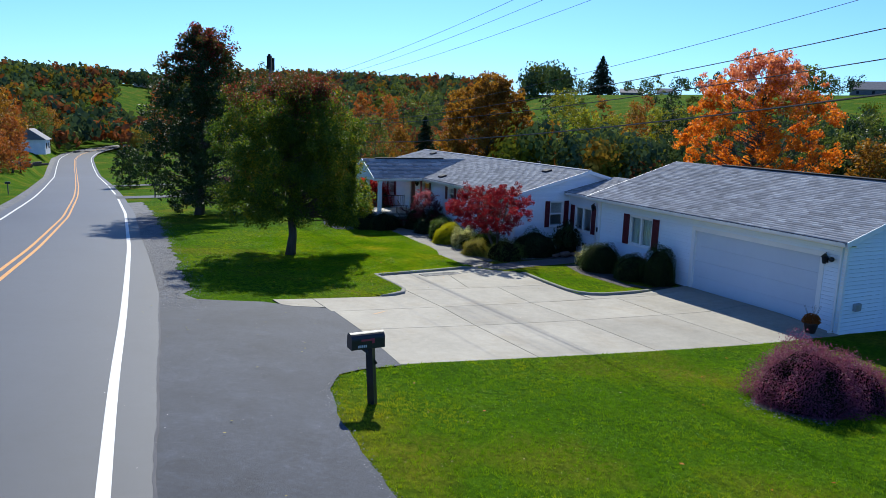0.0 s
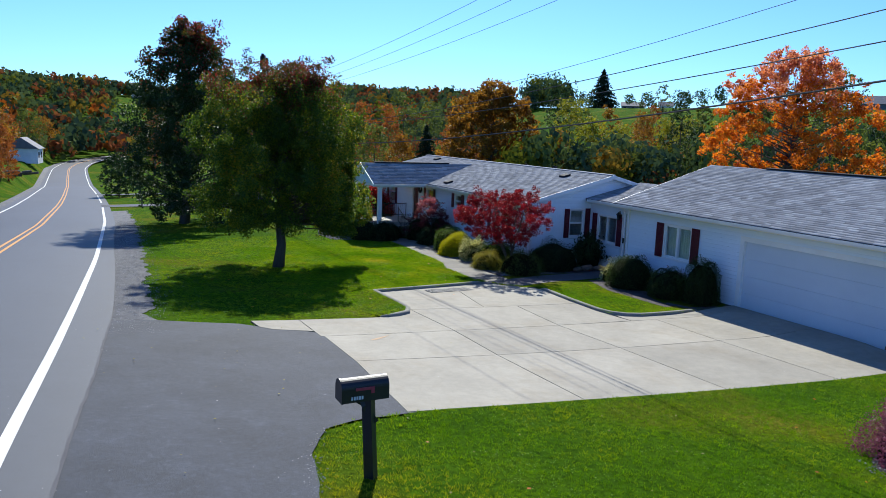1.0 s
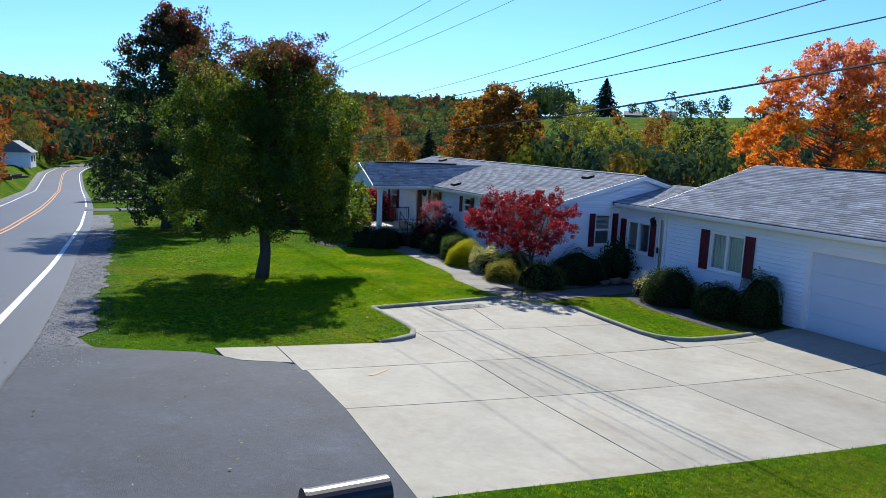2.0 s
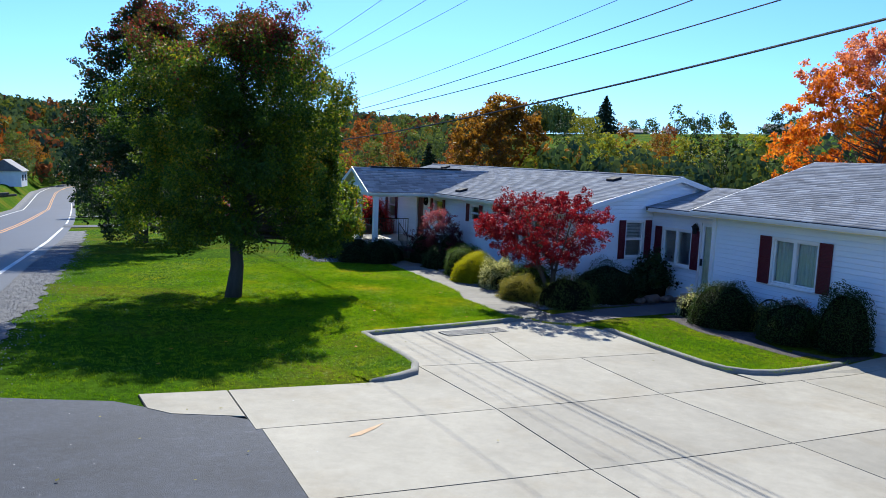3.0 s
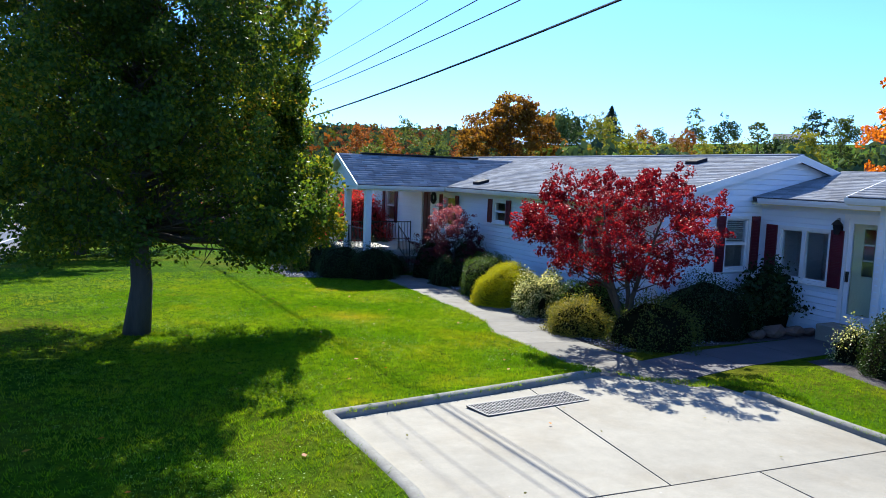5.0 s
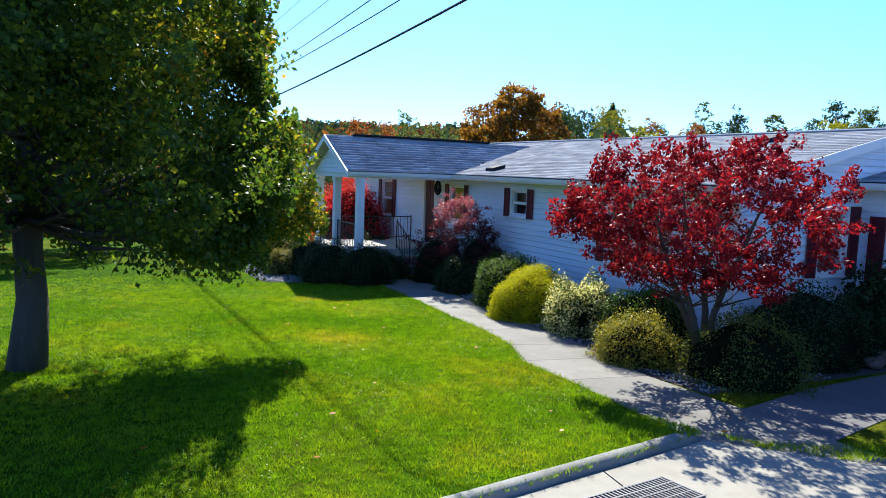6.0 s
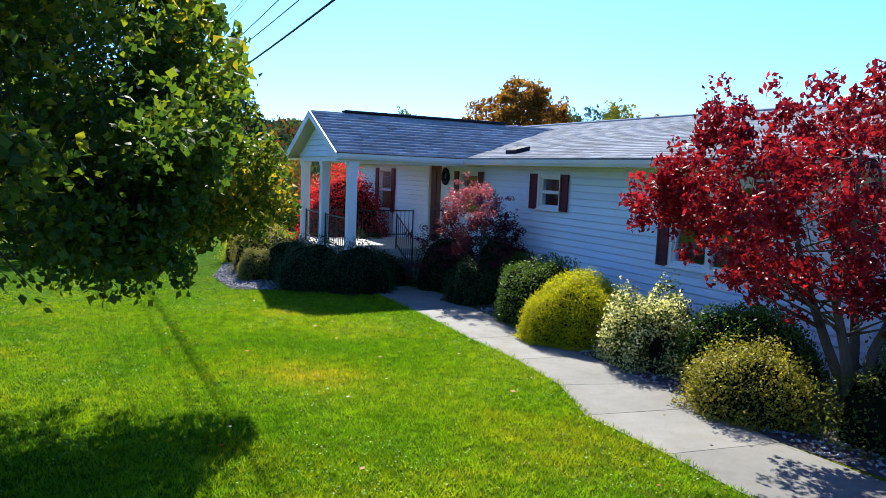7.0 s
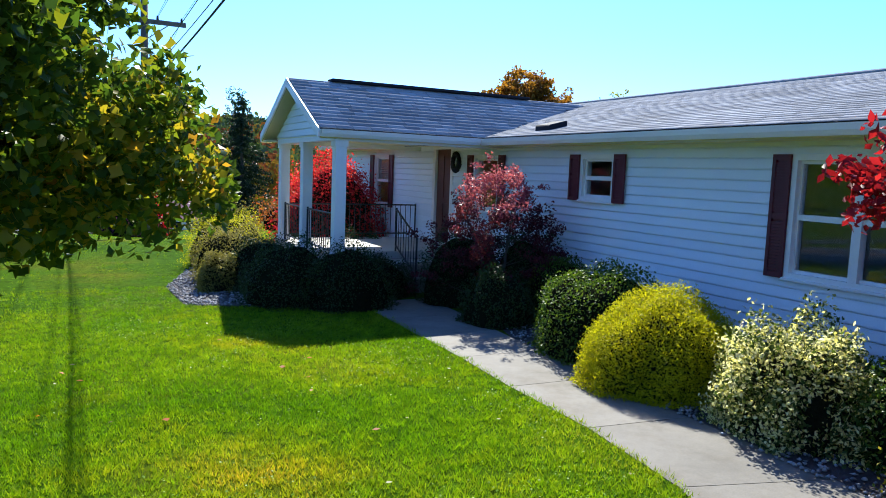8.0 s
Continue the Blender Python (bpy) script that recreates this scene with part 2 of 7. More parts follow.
SPRUCE = leaf_material("spruce_needles", [(0.0, (0.010, 0.022, 0.012)), (0.6, (0.02, 0.04, 0.02)), (1.0, (0.04, 0.065, 0.03))], 0.8, 0.2, 0.3, 0.5)
GOLD = leaf_material("gold_needles", [(0.0, (0.11, 0.14, 0.004)), (0.45, (0.36, 0.36, 0.008)), (1.0, (0.57, 0.51, 0.015))], 4.0, 0.42, 0.2, 0.7)
YEW = leaf_material("yew_leaves", [(0.0, (0.025, 0.06, 0.010)), (0.6, (0.065, 0.12, 0.014)), (0.96, (0.15, 0.21, 0.022)), (1.0, (0.4, 0.06, 0.02))], 1.5, 0.35, 0.4, 0.7)
# darker copy of the yew greens, shade before the garage put into the colour
YEW_SHADE = leaf_material("yew_leaves_shade_tone", [(0.0, (0.0105, 0.0270, 0.0060)), (0.6, (0.0263, 0.0525, 0.0090)), (1.0, (0.0600, 0.0900, 0.0135))], 1.5, 0.3, 0.4, 0.7)
VARIEGATED = leaf_material("variegated_leaves", [(0.0, (0.03, 0.06, 0.012)), (0.42, (0.06, 0.09, 0.018)), (0.52, (0.45, 0.42, 0.14)), (0.68, (0.80, 0.76, 0.44)), (1.0, (0.88, 0.86, 0.64))], 4.5, 0.45, 0.4, 0.55)
BARBERRY = leaf_material("plum_leaves", [(0.0, (0.06, 0.010, 0.036)), (0.5, (0.17, 0.038, 0.10)), (1.0, (0.33, 0.10, 0.19))], 2.0, 0.35, 0.45, 0.6)
SPIREA = leaf_material("spirea_leaves", [(0.0, (0.055, 0.062, 0.012)), (0.5, (0.19, 0.18, 0.02)), (1.0, (0.45, 0.35, 0.06))], 2.0, 0.35, 0.3, 0.6)
TWIG = leaf_material("tawny_leaves", [(0.0, (0.10, 0.08, 0.02)), (0.5, (0.18, 0.17, 0.04)), (1.0, (0.30, 0.25, 0.08))], 2.0, 0.35, 0.3, 0.6)

def woods_hue(name, a, b, c):
    return leaf_material(name, [(0.0, a), (0.5, b), (1.0, c)], 0.12, 0.15, 0.0, 0.3)


W_GREEN = woods_hue("wood_olive", (0.043, 0.070, 0.031), (0.097, 0.138, 0.051), (0.196, 0.225, 0.069))
W_DARK = woods_hue("wood_dark_green", (0.027, 0.051, 0.032), (0.058, 0.093, 0.051), (0.104, 0.150, 0.069))
W_RUST = woods_hue("wood_rust", (0.122, 0.046, 0.024), (0.260, 0.086, 0.035), (0.418, 0.148, 0.052))
W_OCHRE = woods_hue("wood_ochre", (0.131, 0.080, 0.020), (0.275, 0.167, 0.029), (0.435, 0.275, 0.043))
W_ORANGE = woods_hue("wood_orange", (0.220, 0.050, 0.014), (0.360, 0.100, 0.020), (0.450, 0.170, 0.030))
W_YELLOW = woods_hue("wood_yellow_green", (0.07, 0.085, 0.014), (0.15, 0.155, 0.02), (0.24, 0.225, 0.03))

# ---- helpers for building ----
def empty(name, loc, label="", category="", group="", kind=""):
    e = new(name)
    e.location = loc
    e.empty_display_size = 0.2
    return tagged(e, label, category, group, kind)


def link_mesh(name, me, material, parent=None, label="", kind=""):
    ob = new(name, me)
    if material:
        me.materials.append(material)
    if parent is not None:
        ob.parent = parent
        if parent.parent is None and parent.type == "EMPTY":
            ob.matrix_parent_inverse = Matrix.Translation(-parent.location)
    return tagged(ob, label, "", "", kind)


def part(name, bm, material, parent=None, label="", kind=""):
    me = bpy.data.meshes.new(name)
    bm.to_mesh(me)
    bm.free()
    return link_mesh(name, me, material, parent, label, kind)


def np_mesh(name, verts, faces):
    """Mesh from arrays; all faces have the same number of corners."""
    me = bpy.data.meshes.new(name)
    verts, faces = np.asarray(verts, np.float32), np.asarray(faces, np.int32)
    k = faces.shape[1]
    me.vertices.add(len(verts))
    me.vertices.foreach_set("co", verts.ravel())
    me.loops.add(faces.size)
    me.loops.foreach_set("vertex_index", faces.ravel())
    me.polygons.add(len(faces))
    me.polygons.foreach_set("loop_start", np.arange(0, faces.size, k, dtype=np.int32))
    me.update(calc_edges=True)
    return me


def box(bm, x0, x1, y0, y1, z0, z1):
    v = [bm.verts.new(c) for c in ((x0, y0, z0), (x1, y0, z0), (x1, y1, z0), (x0, y1, z0), (x0, y0, z1), (x1, y0, z1), (x1, y1, z1), (x0, y1, z1))]
    for f in ((3, 2, 1, 0), (4, 5, 6, 7), (0, 1, 5, 4), (1, 2, 6, 5), (2, 3, 7, 6), (3, 0, 4, 7)):
        bm.faces.new([v[i] for i in f])
    return v


def boxes(*dims):
    bm = bmesh.new()
    for d in dims:
        box(bm, *d)
    return bm


def bevelled(bm, width=0.01, seg=1):
    bmesh.ops.bevel(bm, geom=bm.edges[:], offset=width, segments=seg, affect="EDGES", profile=0.7)
    return bm


def prism(points, z0, z1):
    """Upright prism over a plan outline."""
    bm = bmesh.new()
    lo = [bm.verts.new((x, y, z0)) for x, y in points]
    hi = [bm.verts.new((x, y, z1)) for x, y in points]
    bm.faces.new(list(reversed(lo)))
    bm.faces.new(hi)
    k = len(points)
    for i in range(k):
        bm.faces.new((lo[i], lo[(i + 1) % k], hi[(i + 1) % k], hi[i]))
    bmesh.ops.recalc_face_normals(bm, faces=bm.faces[:])
    return bm


def tube(bm, pts, radii, sides=8):
    """Tapered tube along a line of points."""
    rings = []
    for i, p in enumerate(pts):
        p = Vector(p)
        d = (Vector(pts[min(i + 1, len(pts) - 1)]) - Vector(pts[max(i - 1, 0)])).normalized()
        a = d.orthogonal().normalized() if abs(d.z) < 0.95 else Vector((1, 0, 0))
        a = (a - d * a.dot(d)).normalized()
        b = d.cross(a)
        rings.append([bm.verts.new(p + (a * math.cos(w) + b * math.sin(w)) * radii[i]) for w in (2 * math.pi * k / sides for k in range(sides))])
    for r0, r1 in zip(rings, rings[1:]):
        for k in range(sides):
            bm.faces.new((r0[k], r0[(k + 1) % sides], r1[(k + 1) % sides], r1[k]))
    bm.faces.new(list(reversed(rings[0])))
    bm.faces.new(rings[-1])


def smooth(ob):
    ob.data.polygons.foreach_set("use_smooth", [True] * len(ob.data.polygons))
    return ob


# ---- terrain ----
def step(a, b, v):
    k = np.clip((v - a) / (b - a), 0, 1)
    return k * k * (3 - 2 * k)


AZ = np.radians([-180, -60, -25, -5, 6, 12, 22, 28, 34, 48, 60, 90, 180])
HILL_TOP = [8, 14, 20, 18, 18, 28, 29, 22, 15.5, 18, 19, 12, 8]
HILL_NEAR = [150, 140, 150, 200, 300, 270, 250, 180, 110, 90, 100, 120, 150]
HILL_FAR = [400, 330, 380, 430, 520, 600, 620, 500, 330, 320, 330, 350, 400]


def height(x, y):
    x, y = np.asarray(x, float), np.asarray(y, float)
    xs = -8 + 31 * np.clip((x + 8) / 31, 0, 1)
    ys = np.clip(y, -12, 45)
    yl = np.where(y > 138, 138 + 8 * np.tanh((y - 138) / 24), y)
    yl = np.where(y < -25, -25 + 10 * np.tanh((y + 25) / 30), yl)
    z = 1.44725 - 0.12096 * xs + 0.00126 * xs * xs + 0.00326 * xs * ys - 0.063 * yl
    z = z - 2.2 * step(26, 60, x) * step(-20, 10, y) - 0.9 * step(-8, -22, x) * step(30, -30, y)
    z = z + 3.0 * step(-6.6, -11, x) * step(70, 150, y)
    z = z + 0.13 * step(15.8, 17.9, x) * (1 - step(30, 44, x)) * step(8.2, 10.5, y) * (1 - step(15.5, 19.0, y))
    z = z - 1.1 * step(40, 75, y) * (1 - step(120, 170, y)) * step(8, 13, x) * (1 - step(22, 30, x))
    r, az = np.hypot(x, y), np.arctan2(x, y)
    top = np.interp(az, AZ, HILL_TOP)
    near, far = np.interp(az, AZ, HILL_NEAR), np.interp(az, AZ, HILL_FAR)
    k = np.clip((r - near) / (far - near), 0, 1)
    k = k * k * (3 - 2 * k)
    return z + k * (top - z) * 1.0


def hz(x, y):
    return float(height(x, y))


def axis_lines(fine0, fine1, stepsize, far):
    mid = np.arange(fine0, fine1 + 1e-6, stepsize)
    out, d = [], stepsize
    p = fine1
    while p < far:
        d *= 1.07
        p += d
        out.append(p)
    lo, d, p = [], stepsize, fine0
    while p > -far:
        d *= 1.10
        p -= d
        lo.append(p)
    return np.concatenate([lo[::-1], mid, out])


gx, gy = axis_lines(-13, 26, 0.5, 1800), axis_lines(-12, 50, 0.5, 1800)
GX, GY = np.meshgrid(gx, gy)
rough_far = step(120, 400, np.hypot(GX, GY)) * 1.0 * np.sin(GX * 0.021 + 1) * np.sin(GY * 0.017)
gv = np.stack([GX, GY, height(GX, GY) + rough_far], -1).reshape(-1, 3)
idx = np.arange(len(gv)).reshape(GX.shape)
gf = np.stack([idx[:-1, :-1], idx[:-1, 1:], idx[1:, 1:], idx[1:, :-1]], -1).reshape(-1, 4)
ground = smooth(link_mesh("ground", np_mesh("ground", gv, gf), LAWN))
tagged(ground, "rolling green lawn and grassy hills", "ground", kind="structure")


def strip(name, left, right, lift, material, label="", kind="structure", thick=0.0, rows=1):
    """A sheet that follows the ground between two lines of plan points."""
    left, right = np.array(left, float), np.array(right, float)
    cols = []
    for k in np.linspace(0, 1, rows + 1):
        p = left * (1 - k) + right * k
        cols.append(np.column_stack([p, height(p[:, 0], p[:, 1]) + lift + 0.2 * step(60, 130, p[:, 1])]))
    v = np.stack(cols, 1)
    n, m = v.shape[:2]
    ix = np.arange(n * m).reshape(n, m)
    f = np.stack([ix[:-1, :-1], ix[:-1, 1:], ix[1:, 1:], ix[1:, :-1]], -1).reshape(-1, 4)
    ob = link_mesh(name, np_mesh(name, v.reshape(-1, 3), f), material)
    return tagged(ob, label, kind=kind)


# road: the white line on the house side, then the offsets across
ROAD_Y = np.concatenate([np.arange(-60, 60, 1.5), np.arange(60, 340, 4.0)])
ROAD_X = np.interp(ROAD_Y, [-60, -10, 3.5, 6.2, 8.44, 12.2, 17.5, 27.4, 46, 71, 93, 140, 166, 194, 215, 236, 255, 270, 284, 340], [-5.2, -1.80, -1.00, -0.845, -0.70, -0.415, -0.07, 0.54, 1.33, 1.75, 1.75, 1.4, 1.1, 1.0, 2.6, 7.1, 17.0, 32.0, 54.0, 190.0])
ROAD_X = np.convolve(np.pad(ROAD_X, 1, mode="edge"), np.ones(3) / 3, "valid")
tang = np.gradient(ROAD_X, ROAD_Y)
nrm = np.column_stack([np.ones_like(tang), -tang]) / np.hypot(1, tang)[:, None]
mid_line = np.column_stack([ROAD_X, ROAD_Y])


def off(d):
    return mid_line + nrm * d


ROAD_EDGE = np.interp(ROAD_Y, [-10, 4.8, 6, 8, 10, 13, 16, 22, 30], [0.30, 0.545, 0.61, 0.67, 0.72, 0.78, 0.84, 0.75, 0.55])
strip("road", off(-7.6), off(ROAD_EDGE[:, None]), 0.03, ROAD, "grey two-lane asphalt road", rows=6)
for sel in (ROAD_Y < 65, ROAD_Y > 70):
    strip("road_line", off(-0.072)[sel], off(0.078)[sel], 0.036, WHITE_LINE, "solid white edge line on the road")
strip("road_line", off(-6.95), off(-6.80), 0.036, WHITE_LINE, "solid white edge line on the road")
strip("road_line", off(-3.62), off(-3.50), 0.036, YELLOW_LINE, "worn yellow centre line on the road")
strip("road_line", off(-3.32), off(-3.20), 0.036, YELLOW_LINE, "worn yellow centre line on the road")
gy2 = np.arange(14.6, 58, 0.2)
gx2 = np.interp(gy2, ROAD_Y, ROAD_X)
ragged = 1.62 + 0.13 * np.sin(gy2 * 1.7) * np.sin(gy2 * 0.6 + 1) + 0.07 * np.sin(gy2 * 5.3) + 0.04 * np.sin(gy2 * 13.1) + 0.9 * np.clip(1 - (gy2 - 14.6) / 1.5, 0, 1) ** 2
strip("gravel_shoulder", np.column_stack([gx2 + 0.5, gy2]), np.column_stack([gx2 + ragged, gy2]), 0.02, GRAVEL, "loose grey gravel along the road edge", rows=3)
strip("gravel_shoulder", off(-8.5), off(-7.55), 0.02, GRAVEL, "thin gravel along the far road edge", rows=2)
for y0, y1 in ((65.0, 69.0), (92, 95.5)):
    xs = np.linspace(1.6, 12.5, 30)
    strip("side_drive", np.column_stack([xs, np.full(30, y0) - 0.45 * np.minimum(xs, 14)]), np.column_stack([xs, np.full(30, y1) - 0.45 * np.minimum(xs, 14)]), 0.04, APRON, "pale asphalt side drive off the road", rows=2)
xs = np.linspace(-5.5, -50, 20)
strip("side_drive", np.column_stack([xs, np.full(20, 46.0)]), np.column_stack([xs, np.full(20, 50.0)]), 0.02, APRON, "grey side drive across the road", rows=2)

# asphalt apron between the road and the concrete
AP_Y = np.concatenate([np.arange(-30, 2.9, 2.0), np.linspace(2.95, 7.4, 36), np.linspace(7.45, 8.2, 14), [9, 10, 11, 12, 13, 13.6, 13.9, 14.1, 14.4, 14.8, 15.05, 15.4]])
AP_R = np.interp(AP_Y, [-30, 2.95, 4.19, 5.54, 6.94, 7.75, 8.02, 8.2, 13.3, 13.8, 14.08, 14.37, 14.75, 15.07, 15.4], [1.2, 2.03, 2.13, 2.26, 2.58, 2.99, 3.55, 4.7, 4.8, 4.7, 3.9, 3.62, 3.36, 2.3, 1.4]) + 0.012 * np.sin(AP_Y * 4.3) * (AP_Y < 7.4) + 0.008 * np.sin(AP_Y * 11.7) * (AP_Y < 8.0)
AP_L = np.interp(AP_Y, ROAD_Y, off(ROAD_EDGE[:, None] - 0.03)[:, 0])
strip("asphalt_apron", np.column_stack([AP_L, AP_Y]), np.column_stack([AP_R, AP_Y]), 0.024, APRON, "patched dark asphalt apron beside the road", rows=8)


# ragged dark crack where the apron meets the road
cy = np.linspace(-2, 15.4, 120)
cx = np.interp(cy, AP_Y, AP_L) + 0.03 + 0.010 * np.sin(cy * 1.3) + 0.004 * np.sin(cy * 4.7)
strip("asphalt_crack", np.column_stack([cx - 0.020 + 0.008 * np.sin(cy * 9.3), cy]), np.column_stack([cx + 0.016 + 0.006 * np.sin(cy * 6.1), cy]), 0.036, DECK, "dark crack between road and apron")

# concrete drive, slab by slab
def slab_mesh(points, lift, thick=0.10, gap=0.008):
    """One slab over a plan outline: top follows the ground."""
    c = np.mean(points, 0)
    bm = bmesh.new()
    top, low = [], []
    ring = []
    k = len(points)
    for i in range(k):
        a, b = np.array(points[i], float), np.array(points[(i + 1) % k], float)
        m = max(1, int(np.hypot(*(b - a)) / 0.6))
        for j in range(m):
            ring.append(a + (b - a) * j / m)
    for p in ring:
        q = p + (c - p) / max(np.hypot(*(c - p)), 0.01) * gap
        z = hz(*q)
        top.append(bm.verts.new((q[0], q[1], z + lift)))
        low.append(bm.verts.new((q[0], q[1], z + lift - thick)))
    n = len(ring)
    mid = bm.verts.new((c[0], c[1], hz(*c) + lift))
    for i in range(n):
        bm.faces.new((top[i], top[(i + 1) % n], mid))
        bm.faces.new((low[i], low[(i + 1) % n], top[(i + 1) % n], top[i]))
    bmesh.ops.recalc_face_normals(bm, faces=bm.faces[:])
    return bm


drive = empty("driveway", (9, 12, hz(9, 12)), "pale sunlit concrete driveway with cracked joints", "driveway", kind="structure")
SLABS = [
    [(3.5, 15.07), (3.55, 14.4), (3.8, 14.1), (4.62, 13.82), (4.62, 15.06)],
    [(4.62, 15.06), (4.62, 13.30), (7.91, 13.44), (7.88, 15.93), (7.6, 15.35), (6.8, 15.1)],
    [(7.88, 15.93), (7.91, 13.44), (10.98, 13.54), (11.23, 15.93)],
    [(11.23, 15.93), (10.98, 13.54), (13.45, 13.62), (13.3, 14.8), (13.4, 15.93)],
    [(13.45, 13.62), (14.35, 13.62), (18.0, 13.7), (18.0, 14.2), (16.4, 14.15), (14.9, 14.02), (13.8, 14.02), (13.45, 14.25)],
    [(4.69, 13.30), (4.65, 11.2), (7.76, 11.2), (7.91, 13.44)],
    [(7.91, 13.44), (7.76, 11.2), (11.06, 11.25), (10.98, 13.54)],
    [(10.98, 13.54), (11.06, 11.25), (14.3, 11.35), (14.35, 13.62)],
    [(14.35, 13.62), (14.3, 11.35), (18.0, 11.4), (18.0, 13.7)],
    [(4.65, 11.2), (4.4, 8.2), (7.7, 8.18), (7.76, 11.2)],
    [(7.76, 11.2), (7.7, 8.18), (11.05, 8.14), (11.06, 11.25)],
    [(11.06, 11.25), (11.05, 8.14), (14.35, 8.12), (14.3, 11.35)],
    [(14.3, 11.35), (14.35, 8.12), (18.0, 8.3), (18.0, 11.4)],
    [(7.9, 18.5), (7.88, 15.93), (10.14, 15.93), (10.75, 19.1)],
    [(10.75, 19.1), (10.14, 15.93), (13.4, 15.93), (13.55, 18.1), (12.2, 19.42)],
]
for s in SLABS:
    part("concrete_slab", slab_mesh(s, 0.03, 0.10, 0.012), CONCRETE, drive)
    part("joint_filler", slab_mesh(s, 0.018, 0.09, 0.001), JOINT, drive, "dark joint filler")


def curb(line, name="curb"):
    """A low rounded kerb swept along plan points."""
    pts = []
    for a, b in zip(line, line[1:]):
        m = max(1, int(math.dist(a, b) / 0.25))
        pts += [(a[0] + (b[0] - a[0]) * j / m, a[1] + (b[1] - a[1]) * j / m) for j in range(m)]
    pts.append(line[-1])
    prof = [(-0.075, -0.06), (-0.07, 0.06), (-0.045, 0.088), (0.015, 0.096), (0.055, 0.078), (0.085, 0.02), (0.09, -0.06)]
    bm = bmesh.new()
    rows = []
    for i, p in enumerate(pts):
        d = Vector((pts[min(i + 1, len(pts) - 1)][0] - pts[max(i - 1, 0)][0], pts[min(i + 1, len(pts) - 1)][1] - pts[max(i - 1, 0)][1])).normalized()
        n = Vector((d.y, -d.x))
        end = 0.45 if i in (0, len(pts) - 1) else 1.0
        w = 1 + 0.05 * math.sin(i * 1.7)
        rows.append([bm.verts.new((p[0] + n.x * a * w, p[1] + n.y * a * w, hz(*p) + 0.02 + b * end)) for a, b in prof])
    for r0, r1 in zip(rows, rows[1:]):
        for k in range(len(prof) - 1):
            bm.faces.new((r0[k], r0[k + 1], r1[k + 1], r1[k]))
    bm.faces.new(rows[0])
    bm.faces.new(rows[-1])
    bmesh.ops.recalc_face_normals(bm, faces=bm.faces[:])
    ob = smooth(part(name, bm, CURB))
    return tagged(ob, "rounded worn concrete kerb between lawn and driveway", "kerb", kind="structure")


KERB_A = [(12.15, 19.50), (10.0, 19.04), (7.88, 18.58), (7.88, 16.4), (7.82, 15.95), (7.6, 15.5), (7.2, 15.24), (6.75, 15.14)]
KERB_B = [(16.45, 14.22), (14.97, 14.10), (14.2, 14.08), (13.75, 14.2), (13.45, 14.5), (13.36, 14.95), (13.42, 16.28), (13.58, 18.1)]
curb(KERB_A)
curb(KERB_B)


def kerb_gap(px, py):
    """Distance to the nearer kerb line."""
    out = np.full(np.shape(px), 9.0)
    for line in (KERB_A, KERB_B):
        for (ax, ay), (bx, by) in zip(line, line[1:]):
            k = np.clip(((px - ax) * (bx - ax) + (py - ay) * (by - ay)) / ((bx - ax) ** 2 + (by - ay) ** 2), 0, 1)
            out = np.minimum(out, np.hypot(px - ax - k * (bx - ax), py - ay - k * (by - ay)))
    return out


def lawn_lift(px, py):
    """The turf stands level with the kerb's top and slopes away behind it."""
    return 0.085 * (1 - step(0.05, 0.9, kerb_gap(px, py))) + 0.035 * step(7.2, 8.05, py) * (1 - step(8.2, 8.4, py))


def berm(line, sign, lift=0.085, over=0.0):
    pts = np.concatenate([np.linspace(a, b, max(2, int(math.dist(a, b) / 0.2)), endpoint=False) for a, b in zip(line, line[1:])] + [np.array(line[-1:])])
    d = np.gradient(pts, axis=0)
    n = np.column_stack([d[:, 1], -d[:, 0]]) * sign / np.hypot(d[:, 0], d[:, 1])[:, None]
    cols = []
    for k, o in enumerate((0.02 - over, 0.1, 0.25, 0.45, 0.7, 0.9)):
        p = pts + n * o
        cols.append(np.column_stack([p, height(p[:, 0], p[:, 1]) + 0.002 + lift * (1 - step(0.05, 0.9, np.full(len(p), o))) * (0.4 + 0.6 * np.minimum(1, np.minimum(np.arange(len(p)), np.arange(len(p))[::-1]) / 4))]))
    v = np.stack(cols, 1)
    a, b = v.shape[:2]
    ix = np.arange(a * b).reshape(a, b)
    f = np.stack([ix[:-1, :-1], ix[:-1, 1:], ix[1:, 1:], ix[1:, :-1]], -1).reshape(-1, 4)
    ob = smooth(link_mesh("lawn_edge", np_mesh("lawn_edge", v.reshape(-1, 3), f), LAWN))
    tagged(ob, "raised turf edge behind the kerb", "", kind="structure")


berm(KERB_A, 1)
berm(KERB_B, 1)
berm([(4.3, 8.13), (7.7, 8.10), (11.05, 8.06), (14.35, 8.04), (17.9, 8.2)], 1, 0.038, 0.09)

# front walk
walkway = empty("front_walk", (13, 24, hz(13, 24)), "curving grey concrete front walk in sections", "path", kind="structure")
WL = [(12.20, 19.45), (12.26, 20.55), (12.33, 21.74), (12.34, 22.79), (12.74, 23.75), (12.92, 24.89), (12.97, 26.12), (13.08, 27.30), (13.14, 28.47), (13.2, 29.6), (13.25, 31.0)]
WR = [(13.57, 18.2), (13.52, 20.4), (13.50, 21.62), (13.66, 22.60), (13.84, 23.45), (13.90, 24.80), (13.98, 26.08), (14.10, 27.28), (14.22, 28.45), (14.35, 29.6), (14.45, 31.0)]
for a, b, c, d in zip(WL, WL[1:], WR[1:], WR):
    part("walk_slab", slab_mesh([a, d, c, b], 0.008, 0.08, 0.006), WALKC, walkway)
